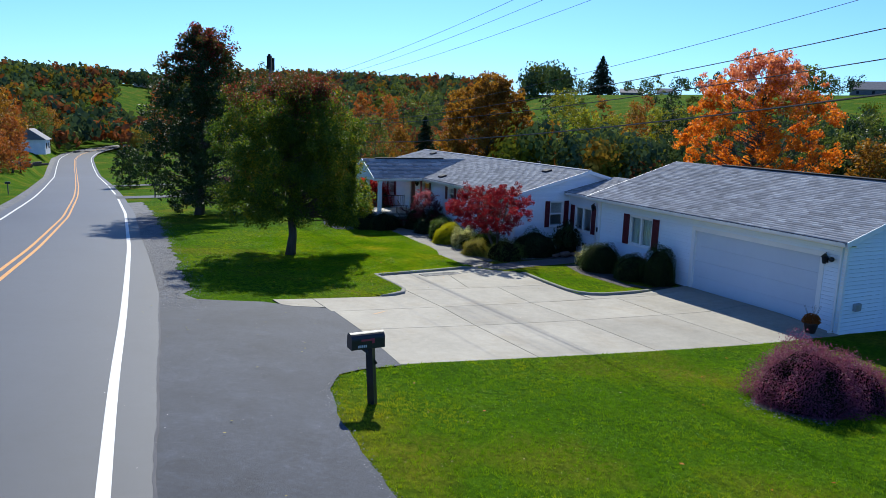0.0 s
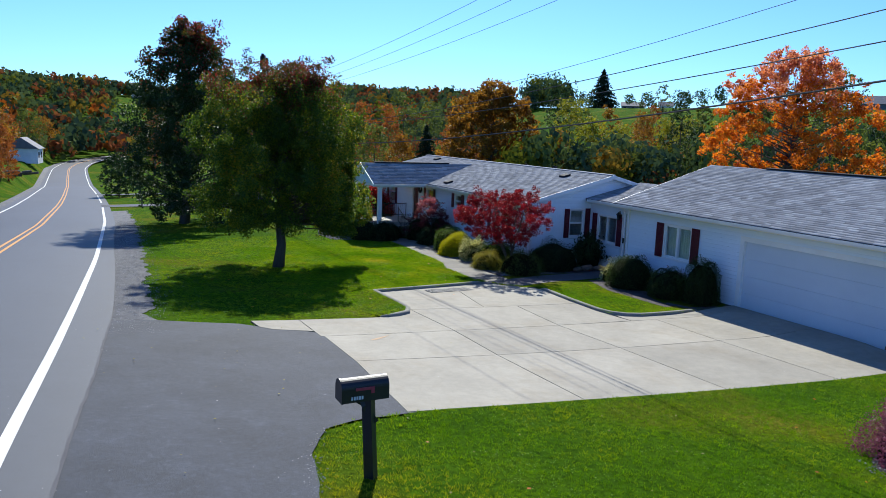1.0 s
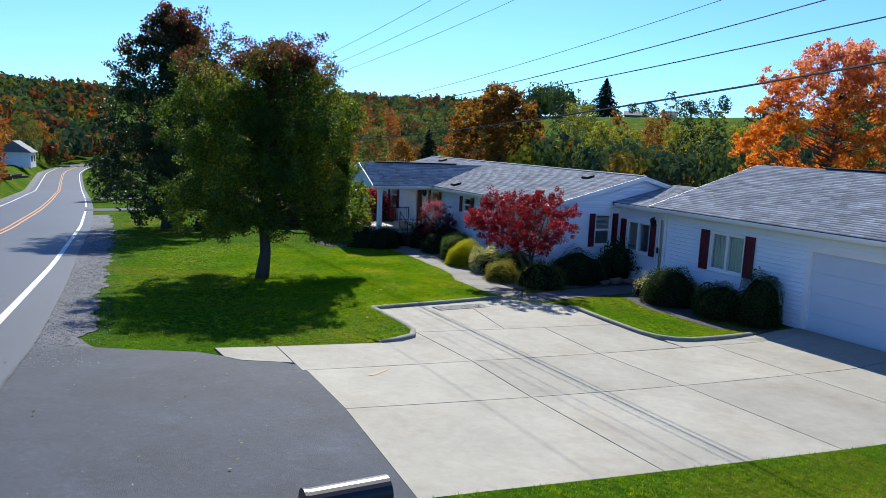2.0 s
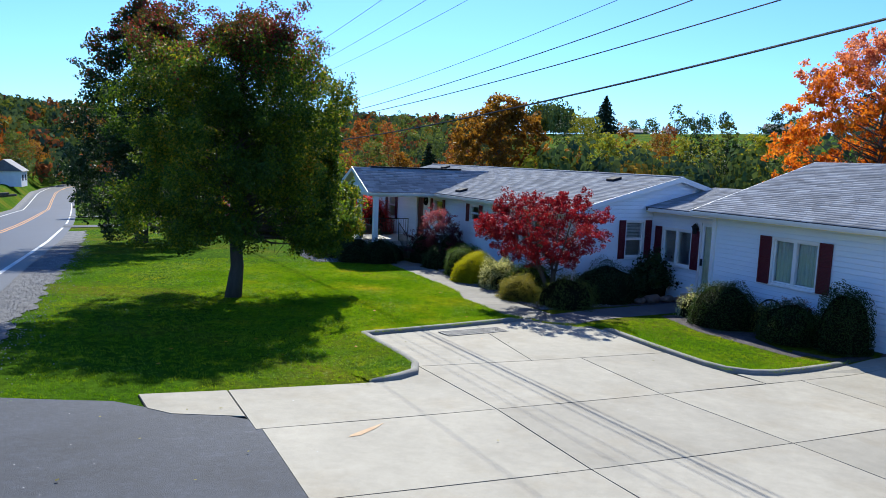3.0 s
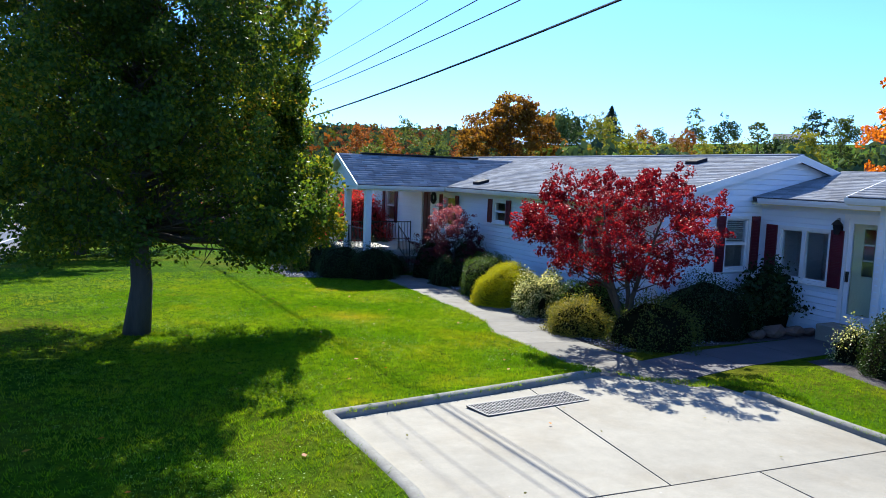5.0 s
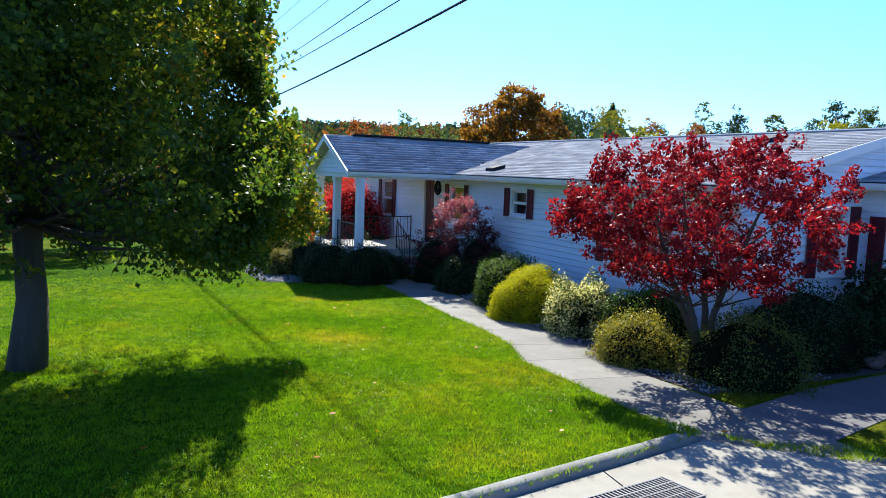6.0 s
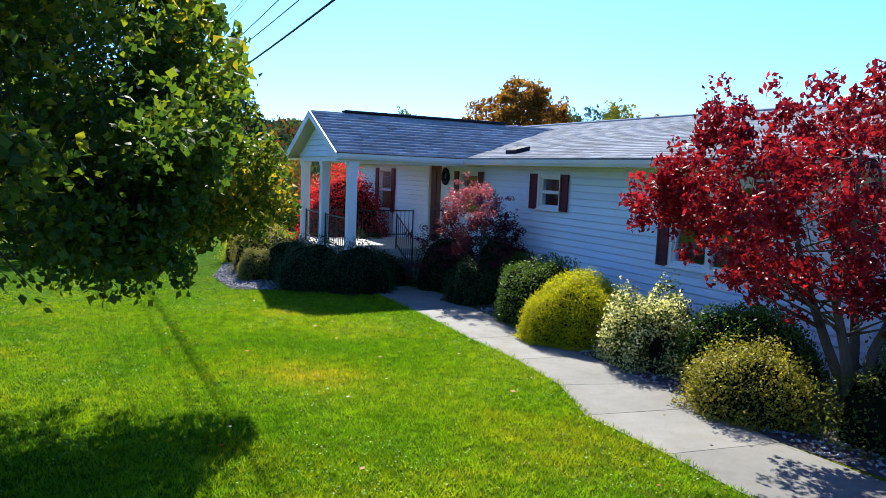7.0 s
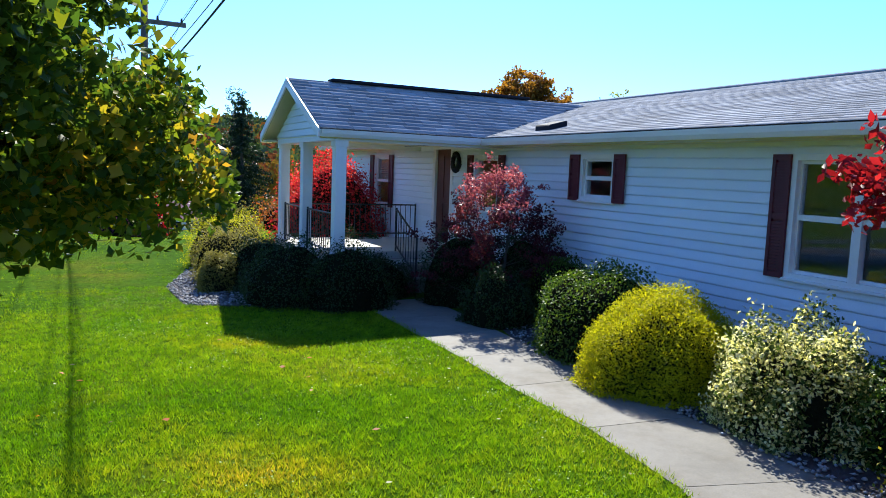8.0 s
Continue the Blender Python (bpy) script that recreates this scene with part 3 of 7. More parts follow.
# branch to the breezeway, its shade painted by the darker paving colour
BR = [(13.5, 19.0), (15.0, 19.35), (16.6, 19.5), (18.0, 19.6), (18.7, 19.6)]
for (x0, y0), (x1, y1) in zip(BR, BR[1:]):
    part("walk_slab", slab_mesh([(x0, y0), (x1, y1), (x1, y1 + 1.1), (x0, y0 + 1.1)], 0.008, 0.08, 0.006), SHADE_WALK, walkway, "concrete paving darkened to carry the shade")

# mulch beds
def bed(points, label):
    ob = part("mulch_bed", slab_mesh(points, 0.004, 0.1, 0.0), MULCH)
    return tagged(ob, label, "mulch", kind="structure")


bed([(13.6, 20.7), (15.9, 20.7), (15.9, 30.3), (15.2, 30.3), (14.5, 29.0), (14.12, 27.8), (13.98, 26.5), (13.88, 25.2), (13.78, 23.9), (13.68, 22.9), (13.52, 21.6)], "dark shredded mulch along the house wall")
bed([(15.9, 20.7), (18.8, 20.7), (18.8, 22.45), (15.9, 22.45)], "dark mulch under the gable wall")
bed([(16.0, 14.3), (18.0, 14.25), (18.0, 19.4), (16.4, 19.3), (15.9, 17.6)], "dark mulch bed before the garage")
bed([(10.75, 33.8), (10.8, 31.7), (11.6, 31.3), (12.6, 30.6), (13.5, 30.4), (13.1, 31.6), (12.85, 36.5), (11.6, 36.8)], "grey stone mulch before the porch")


# ---- grass blades ----
def inside(px, py, poly):
    poly = np.array(poly)
    x0, y0 = poly.T
    x1, y1 = np.roll(x0, -1), np.roll(y0, -1)
    hit = np.zeros(len(px), bool)
    for a, b, c, d in zip(x0, y0, x1, y1):
        k = ((b > py) != (d > py)) & (px < (c - a) * (py - b) / (d - b + 1e-12) + a)
        hit ^= k
    return hit


RING = [(11.2 + 1.02 * math.cos(a) * (1 + 0.12 * math.sin(3 * a)), 4.35 + 0.78 * math.sin(a)) for a in np.linspace(0, 6.0, 16)]
bed(RING, "bare dark soil under the barberries")
BEDS = [RING, [(13.45, 18.9), (18.8, 19.0), (18.8, 22.5), (15.9, 22.5), (15.9, 31), (13.3, 30.8)] + [(x + 0.03, y) for x, y in reversed(WL[:9])],
        [(16.0, 14.2), (18.0, 14.2), (18.0, 19.4), (16.4, 19.3), (15.9, 17.6)],
        [(10.75, 33.8), (10.8, 31.7), (11.6, 31.3), (12.6, 30.6), (16, 30.4), (16, 40), (13, 37), (11.6, 36.8)],
        [(7.88, 16.0), (7.62, 15.48), (7.2, 15.22), (6.75, 15.1), (6.75, 15.0), (7.95, 15.0)],
        [(15.92, 22.4), (24.4, 22.4), (24.4, 40.1), (15.92, 40.1)], [(18.0, 8.4), (26.8, 8.4), (26.8, 23), (18.0, 23)],
        [(12.2, 19.45), (7.82, 18.5), (7.82, 15.05), (3.45, 15.05), (3.5, 8.04), (4.3, 8.18), (11.05, 8.13), (14.35, 8.11), (18, 8.26), (18, 14.25), (14.2, 14.0), (13.3, 14.4), (13.35, 16.2), (13.6, 18.2)]]


def lawn_spot(px, py):
    edge = np.interp(py, ROAD_Y, ROAD_X) + np.where(py > 15.0, 1.52 + 0.13 * np.sin(py * 1.7) * np.sin(py * 0.6 + 1) + 0.07 * np.sin(py * 5.3) + 0.9 * np.clip(1 - (py - 14.6) / 1.5, 0, 1) ** 2, 0.0)
    ap = np.interp(py, AP_Y, AP_R)
    ok = np.where(py > 15.0, px > edge, px > np.maximum(ap, 2.0) + 0.02)
    for b in BEDS:
        ok &= ~inside(px, py, b)
    return ok


def grass(name, boxes_, count, tall, wide, material, label, seed, tuft=7):
    """Mown grass in small tufts whose blades lean outwards."""
    rng = np.random.default_rng(seed)
    P = []
    for (x0, x1, y0, y1), n in zip(boxes_, count):
        px, py = rng.uniform(x0, x1, n // tuft), rng.uniform(y0, y1, n // tuft)
        if x0 == 5:
            px, py = x0 + (x1 - x0) * rng.beta(1.9, 1.3, n // tuft), y0 + (y1 - y0) * rng.beta(1.7, 1.7, n // tuft)
        k = lawn_spot(px, py)
        P.append(np.column_stack([px[k], py[k], rng.uniform(0.45, 1.35, k.sum())]))
    P = np.repeat(np.concatenate(P), tuft, 0)
    n = len(P)
    o = rng.normal(size=(n, 2))
    x, y = P[:, 0] + o[:, 0] * 0.022, P[:, 1] + o[:, 1] * 0.022
    z = height(x, y) + lawn_lift(x, y)
    a = rng.uniform(0, 2 * np.pi, n)
    h = tall * P[:, 2] * rng.uniform(0.6, 1.25, n)
    b = np.arctan2(o[:, 1], o[:, 0]) + rng.normal(size=n) * 0.8
    lean = h * rng.uniform(0.25, 1.2, n)
    w = wide * rng.uniform(0.7, 1.3, n)
    dx, dy = np.cos(a) * w, np.sin(a) * w
    V = np.stack([np.column_stack([x - dx, y - dy, z - 0.004]), np.column_stack([x + dx, y + dy, z - 0.004]),
                  np.column_stack([x + np.cos(b) * lean, y + np.sin(b) * lean, z + h])], 1)
    F = np.arange(n * 3).reshape(-1, 3)
    ob = link_mesh(name, np_mesh(name, V.reshape(-1, 3), F), material)
    return tagged(ob, label, "grass", kind="stuff")


NEAR = [(2, 13.6, 14.9, 34), (5, 13.4, 16, 32), (2, 16, -3, 8.3), (13.2, 16.6, 14, 19), (-2, 16, 30, 60)]
grass("lawn_grass", NEAR, [170000, 390000, 210000, 35000, 45000], 0.036, 0.0044, BLADE, "short bright green mown grass", 5)


def clover(seed=9):
    """Pale clover leaves and bits among the grass."""
    rng = np.random.default_rng(seed)
    n = 70000
    px, py = rng.uniform(2, 13, n), rng.uniform(15.5, 33, n)
    px[: n // 4], py[: n // 4] = rng.uniform(2.5, 15, n // 4), rng.uniform(-2, 8, n // 4)
    patch = np.sin(px * 1.9 + 2 * np.sin(py * 0.8)) * np.sin(py * 1.6 + 1.5 * np.sin(px * 0.9))
    k = lawn_spot(px, py) & (patch + rng.normal(size=n) * 0.35 > 0.3)
    px, py = px[k], py[k]
    n = len(px)
    z = height(px, py) + lawn_lift(px, py) + rng.uniform(0.02, 0.045, n)
    s = rng.uniform(0.005, 0.010, n)
    a = rng.uniform(0, 6.28, n)
    t = rng.normal(size=(n, 2)) * 0.35
    q = []
    for c in range(4):
        w = a + c * math.pi / 2
        u, v = np.cos(w) * s, np.sin(w) * s
        q.append(np.column_stack([px + u, py + v, z + u * t[:, 0] + v * t[:, 1]]))
    ob = link_mesh("clover", np_mesh("clover", np.stack(q, 1).reshape(-1, 3), np.arange(n * 4).reshape(-1, 4)), CLOVER)
    return tagged(ob, "pale clover leaves scattered through the lawn", "clover", kind="stuff")


clover()


def loose_stones(name, px, py, size, material, label, seed):
    """Small angular stones lying on the ground."""
    r = np.random.default_rng(seed)
    n = len(px)
    z = height(px, py) + 0.022
    base = np.array([(1, 0, 0), (0, 1, 0), (-1, 0, 0), (0, -1, 0), (0, 0, 1), (0, 0, -1)], float)
    V = base[None] * (size * r.uniform(0.4, 1.3, (n, 6, 1))) * np.array([1, 1, 0.65])
    a = r.uniform(0, 6.28, n)
    c, s_ = np.cos(a)[:, None], np.sin(a)[:, None]
    V = np.stack([V[..., 0] * c - V[..., 1] * s_ + px[:, None], V[..., 0] * s_ + V[..., 1] * c + py[:, None], V[..., 2] + z[:, None]], -1)
    f = np.array([(0, 1, 4), (1, 2, 4), (2, 3, 4), (3, 0, 4), (1, 0, 5), (2, 1, 5), (3, 2, 5), (0, 3, 5)])
    F = (f[None] + (np.arange(n) * 6)[:, None, None]).reshape(-1, 3)
    ob = link_mesh(name, np_mesh(name, V.reshape(-1, 3), F), material)
    return tagged(ob, label, "gravel", kind="stuff")


PEBBLE = surface("grey_pebbles", (0.13, 0.13, 0.14), (0.30, 0.30, 0.31), 30, 6, 0.9, 0.4, vary=0.5, island=True)
gr = np.random.default_rng(21)
sy = gr.uniform(14.0, 46, 5200)
sx = np.interp(sy, ROAD_Y, ROAD_X) + 1.2 + gr.normal(size=5200) * 0.42
loose_stones("loose_gravel", sx, sy, 0.018, PEBBLE, "loose grey gravel strewn along the road edge", 3)
sy = gr.uniform(0.0, 7.8, 420)
sx = np.interp(sy, AP_Y, AP_R) + gr.normal(size=420) * 0.07 - 0.03
loose_stones("loose_gravel", sx, sy, 0.014, PEBBLE, "loose grey gravel at the lawn edge", 4)
bx_, by_ = gr.uniform(10.7, 13.4, 5000), gr.uniform(30.4, 36.8, 5000)
k = inside(bx_, by_, [(10.75, 33.8), (10.8, 31.7), (11.6, 31.3), (12.6, 30.6), (13.5, 30.4), (13.1, 31.6), (12.85, 36.5), (11.6, 36.8)])
loose_stones("stone_mulch", bx_[k], by_[k], 0.03, PEBBLE, "grey stone mulch before the porch", 5)
bx_, by_ = gr.uniform(13.5, 15.9, 6000), gr.uniform(20.7, 30.3, 6000)
k = inside(bx_, by_, [(13.6, 20.7), (15.9, 20.7), (15.9, 30.3), (15.2, 30.3), (14.5, 29.0), (14.12, 27.8), (13.98, 26.5), (13.88, 25.2), (13.78, 23.9), (13.68, 22.9), (13.52, 21.6)])
loose_stones("stone_mulch", bx_[k], by_[k], 0.024, PEBBLE, "grey stone mulch between the shrubs", 6)
ra, rb = gr.uniform(2.4, 4.4, 110), gr.uniform(0.75, 1.1, 110)
loose_stones("loose_gravel", 11.15 + 1.2 * rb * np.cos(ra), 4.3 + 0.9 * rb * np.sin(ra), 0.018, PEBBLE, "pale stones round the barberries", 7)

# ---- the house ----
def cut(a, b, holes):
    """Pieces of the span a..b outside the holes."""
    out = [(a, b)]
    for h0, h1 in holes:
        nxt = []
        for p, q in out:
            if h1 <= p or h0 >= q:
                nxt.append((p, q))
            else:
                if h0 > p:
                    nxt.append((p, h0))
                if h1 < q:
                    nxt.append((h1, q))
        out = nxt
    return out


def board_mesh():
    """A lap board one metre long: thick at its lower edge."""
    bm = bmesh.new()
    prof = [(0.0, 0.0), (-0.030, 0.0), (-0.030, 0.012), (-0.016, 0.106), (0.0, 0.106)]
    a = [bm.verts.new((x, 0, z)) for x, z in prof]
    b = [bm.verts.new((x, 1, z)) for x, z in prof]
    bm.faces.new(a)
    bm.faces.new(list(reversed(b)))
    for i in range(5):
        bm.faces.new((a[i], b[i], b[(i + 1) % 5], a[(i + 1) % 5]))
    bmesh.ops.recalc_face_normals(bm, faces=bm.faces[:])
    me = bpy.data.meshes.new("siding_board")
    bm.to_mesh(me)
    bm.free()
    me.materials.append(SIDING)
    return me


BOARD = board_mesh()
COURSE = 0.12


def wall(house, plane, turned, a, b, z0, top, holes, thick=0.12):
    """A clad wall. turned 0: faces -x and runs along y; 1: faces -y and runs along x. top: height along the wall."""
    ht = top if callable(top) else (lambda u: top)
    cuts = sorted({a, b, *[h[0] for h in holes], *[h[1] for h in holes], *([(a + b) / 2] if callable(top) else [])})
    levels = sorted({z0, *[h[2] for h in holes], *[h[3] for h in holes]})
    bm = bmesh.new()
    grid = {}

    def corner(u, k):
        if (u, k) not in grid:
            w = ht(u) if k == len(levels) else levels[k]
            grid[u, k] = bm.verts.new((plane, u, w) if not turned else (u, plane, w))
        return grid[u, k]

    for u0, u1 in zip(cuts, cuts[1:]):
        for k in range(len(levels)):
            um, wm = (u0 + u1) / 2, levels[k] + 0.01
            if not any(h[0] < um < h[1] and h[2] < wm < h[3] for h in holes):
                bm.faces.new((corner(u0, k), corner(u1, k), corner(u1, k + 1), corner(u0, k + 1)))
    out = bmesh.ops.extrude_face_region(bm, geom=bm.faces[:])
    push = Vector((thick, 0, 0)) if not turned else Vector((0, thick, 0))
    for g in out["geom"]:
        if isinstance(g, bmesh.types.BMVert):
            g.co += push
    bmesh.ops.recalc_face_normals(bm, faces=bm.faces[:])
    w_ob = part("wall", bm, SIDING, house)
    rows = int((max(ht(u) for u in cuts) - z0) / COURSE)
    for r in range(rows):
        w0 = z0 + r * COURSE
        lo, hi = a, b
        if callable(top):
            us = [u for u in np.linspace(a, b, 200) if ht(u) > w0 + COURSE * 0.8]
            if not us:
                break
            lo, hi = us[0], us[-1]
        for u0, u1 in cut(lo, hi, [(h[0] - 0.05, h[1] + 0.05) for h in holes if h[2] - 0.05 < w0 + 0.06 < h[3] + 0.05]):
            ob = new("siding_board", BOARD)
            ob.parent = w_ob
            if not turned:
                ob.location = (plane, u0, w0)
            else:
                ob.location, ob.rotation_euler = (u0, plane, w0), (0, 0, radians(90))
                ob.location = (u1, plane, w0)
            ob.scale = (1, u1 - u0, 1)
    return w_ob


def put(turned, plane, u0, u1, d0, d1, z0, z1):
    """Box on a wall: u along it, d outwards from its face."""
    return (plane - d1, plane - d0, u0, u1, z0, z1) if not turned else (u0, u1, plane - d1, plane - d0, z0, z1)


def window(house, plane, turned, u0, u1, z0, z1, sashes=1, slider=False, shutters=0.0, cover=None, blinds=False, mat_cover=None):
    w = empty("window", (plane, u0, z0) if not turned else (u0, plane, z0), "white vinyl window", "", "")
    w.location = (0, 0, 0)
    w.parent = house
    w.matrix_parent_inverse = Matrix.Translation(-house.location)
    P = lambda *a: put(turned, plane, *a)
    f = 0.055
    bm = boxes(P(u0 - f, u1 + f, -0.10, 0.045, z1 - 0.005, z1 + f), P(u0 - f, u1 + f, -0.10, 0.045, z0 - f, z0 + 0.005), P(u0 - f, u0 + 0.005, -0.10, 0.045, z0 + 0.005, z1 - 0.005), P(u1 - 0.005, u1 + f, -0.10, 0.045, z0 + 0.005, z1 - 0.005))
    part("window_frame", bm, TRIM, w)
    part("window_sill", bevelled(boxes(P(u0 - f - 0.02, u1 + f + 0.02, 0.0, 0.075, z0 - f - 0.02, z0 - f + 0.012)), 0.006), TRIM, w)
    width = (u1 - u0) / sashes
    for s in range(sashes):
        a, b = u0 + s * width, u0 + (s + 1) * width
        if s:
            part("mullion", boxes(P(a - 0.045, a + 0.045, -0.06, 0.035, z0, z1)), TRIM, w)
        if slider:
            part("sash", boxes(P(a, a + 0.035, -0.05, 0.0, z0, z1), P(b - 0.035, b, -0.05, 0.0, z0, z1), P(a + 0.035, b - 0.035, -0.05, 0.0, z0, z0 + 0.04), P(a + 0.035, b - 0.035, -0.05, 0.0, z1 - 0.04, z1)), TRIM, w)
            panes = [(a + 0.035, b - 0.035, z0 + 0.04, z1 - 0.04)]
        else:
            zm = (z0 + z1) / 2
            part("sash", boxes(P(a, a + 0.03, -0.06, -0.01, z0, z1), P(b - 0.03, b, -0.06, -0.01, z0, z1), P(a + 0.03, b - 0.03, -0.07, 0.005, zm - 0.03, zm + 0.03), P(a + 0.03, b - 0.03, -0.06, -0.01, z0, z0 + 0.04), P(a + 0.03, b - 0.03, -0.06, -0.01, z1 - 0.04, z1)), TRIM, w)
            panes = [(a + 0.03, b - 0.03, z0 + 0.04, zm - 0.03), (a + 0.03, b - 0.03, zm + 0.03, z1 - 0.04)]
        for p0, p1, q0, q1 in panes:
            g = part("pane", boxes(P(p0, p1, -0.045, -0.039, q0, q1)), GLASS, w, "clear glass pane")
            g.visible_shadow = False
    if blinds:
        k = 0
        zz = z1 - 0.05
        while zz > (z0 + z1) / 2 - 0.05:
            part("blind_slat", boxes(P(u0 + 0.02, u1 - 0.02, -0.115, -0.085, zz - 0.004, zz + 0.012)), TRIM, w)
            zz -= 0.045
    if mat_cover:
        bm = bmesh.new()
        n = 40
        q = [[], []]
        for i in range(n + 1):
            u = u0 + (u1 - u0) * i / n
            d = -0.13 - 0.012 * math.sin(i * 1.9)
            for k, z in enumerate((z0, z1)):
                q[k].append(bm.verts.new((plane - d, u, z) if not turned else (u, plane - d, z)))
        for i in range(n):
            bm.faces.new((q[0][i], q[0][i + 1], q[1][i + 1], q[1][i]))
        part("curtain", bm, mat_cover, w, "drawn cloth curtain")
    if shutters:
        for a, b in ((u0 - f - shutters, u0 - f - 0.004), (u1 + f + 0.004, u1 + f + shutters)):
            dims = [P(a, a + 0.04, 0.046, 0.076, z0 - f, z1 + f), P(b - 0.04, b, 0.046, 0.076, z0 - f, z1 + f)]
            za, zb = z0 - f, z1 + f
            rails = [za, za + (zb - za) * 0.5 - 0.03, zb - 0.06]
            dims += [P(a + 0.04, b - 0.04, 0.046, 0.074, r, r + 0.06) for r in rails]
            z = za + 0.07
            while z < zb - 0.08:
                if abs(z - rails[1] - 0.02) > 0.045:
                    dims.append(P(a + 0.04, b - 0.04, 0.048, 0.070, z, z + 0.026))
                z += 0.032
            dims.append(P(a + 0.02, b - 0.02, 0.034, 0.050, za + 0.02, zb - 0.02))
            part("shutter", boxes(*dims), SHUTTER, w, "dark maroon louvred shutter")
    return w


def shingles(house, corner, along, up, length, run, clip=None, label="grey asphalt shingles"):
    """Rows of shingle tabs over one roof slope. corner: lower start; along, up: unit vectors."""
    corner, along, up = np.array(corner, float), np.array(along, float), np.array(up, float)
    nrm_ = np.cross(along, up)
    if nrm_[2] < 0:
        nrm_ = -nrm_
    rng = np.random.default_rng(int(abs(corner[0] * 100 + corner[1] * 10)))
    tabs = []
    expo, wid = 0.145, 0.31
    rows = int(run / expo) + 1
    for r in range(rows):
        v0 = r * expo
        v1 = min(v0 + expo * 1.25, run)
        u = -rng.random() * wid
        while u < length:
            w = wid * (0.7 + 0.6 * rng.random())
            a, b = max(u, 0), min(u + w - 0.006, length)
            u += w
            if b - a < 0.02:
                continue
            if clip is not None and not clip((a + b) / 2, v0 + expo / 2):
                continue
            tabs.append((a, b, v0 + 0.008 * rng.random(), v1, 0.0045 + 0.0035 * rng.random()))
    t = np.array(tabs)
    a, b, v0, v1, h = t.T
    P = lambda u, v, d: corner + u[:, None] * along + v[:, None] * up + d[:, None] * nrm_
    z = np.zeros_like(a)
    V = np.stack([P(a, v0, z), P(b, v0, z), P(b, v0, h), P(a, v0, h), P(b, v1, z + 0.004), P(a, v1, z + 0.004)], 1)
    base = (np.arange(len(t)) * 6)[:, None]
    F = np.concatenate([base + np.array([0, 1, 2, 3]), base + np.array([3, 2, 4, 5])])
    return link_mesh("shingles", np_mesh("shingles", V.reshape(-1, 3), F), SHINGLE, house, label, "stuff")


def slope_deck(house, pts, thick=0.10):
    """Roof deck: a slab under the shingles. pts: corners of the upper face."""
    bm = bmesh.new()
    n = (Vector(pts[1]) - Vector(pts[0])).cross(Vector(pts[2]) - Vector(pts[0])).normalized()
    if n.z < 0:
        n = -n
    hi = [bm.verts.new(Vector(p) - n * 0.004) for p in pts]
    lo = [bm.verts.new(Vector(p) - n * thick) for p in pts]
    bm.faces.new(hi)
    bm.faces.new(list(reversed(lo)))
    k = len(pts)
    for i in range(k):
        bm.faces.new((hi[i], lo[i], lo[(i + 1) % k], hi[(i + 1) % k]))
    bmesh.ops.recalc_face_normals(bm, faces=bm.faces[:])
    return part("roof_deck", bm, DECK, house, "dark roof deck edge")


def gutter(house, p, q, outward):
    """A white trough gutter along an eave."""
    p, q, o = Vector(p), Vector(q), Vector(outward)
    prof = [(0.0, 0.0), (0.0, -0.10), (0.07, -0.11), (0.10, -0.06), (0.115, 0.0), (0.105, 0.0), (0.09, -0.055), (0.065, -0.095), (0.01, -0.09), (0.01, 0.0)]
    bm = bmesh.new()
    a = [bm.verts.new(p + o * d + Vector((0, 0, z))) for d, z in prof]
    b = [bm.verts.new(q + o * d + Vector((0, 0, z))) for d, z in prof]
    k = len(prof)
    for i in range(k):
        bm.faces.new((a[i], b[i], b[(i + 1) % k], a[(i + 1) % k]))
    bm.faces.new(a)
    bm.faces.new(list(reversed(b)))
    bmesh.ops.recalc_face_normals(bm, faces=bm.faces[:])
    g = part("gutter", bm, TRIM, house, "white metal gutter")
    bm = bmesh.new()
    k = [bm.verts.new(v + o * d + Vector((0, 0, -0.012))) for v, d in ((p, 0.012), (q, 0.012), (q, 0.10), (p, 0.10))]
    bm.faces.new(k)
    bmesh.ops.solidify(bm, geom=bm.faces[:], thickness=0.03)
    part("gutter_litter", bm, VENT, g, "dark leaf litter in the gutter")
    return g


def rake(house, p, q, drop=0.16, thick=0.03, out=(0, -1, 0)):
    """White rake board from p up to q."""
    p, q, o = Vector(p), Vector(q), Vector(out) * thick
    bm = bmesh.new()
    pts = [p, q, q - Vector((0, 0, drop)), p - Vector((0, 0, drop))]
    f = [bm.verts.new(v) for v in pts]
    b = [bm.verts.new(v + o) for v in pts]
    bm.faces.new(f)
    bm.faces.new(b)
    for i in range(4):
        bm.faces.new((f[i], b[i], b[(i + 1) % 4], f[(i + 1) % 4]))
    bmesh.ops.recalc_face_normals(bm, faces=bm.faces[:])
    return part("rake_board", bm, TRIM, house, "white rake board")


def downspout(house, x, y, z0, z1):
    bm = boxes((x - 0.035, x + 0.035, y - 0.025, y + 0.025, z0, z1))
    box(bm, x - 0.16, x + 0.035, y - 0.025, y + 0.025, z0 - 0.02, z0 + 0.05)
    return part("downspout", bm, TRIM, house, "white downspout")


def roof_vent(house, x, y, z, sx=0.40, sy=0.17):
    bm = boxes((x - sy, x + sy, y - sx / 2, y + sx / 2, z - 0.07, z + 0.045))
    for v in bm.verts:
        v.co.z += (v.co.x - x) * PITCH
    return part("roof_vent", bevelled(bm, 0.015), VENT, house, "black box vent on the roof")


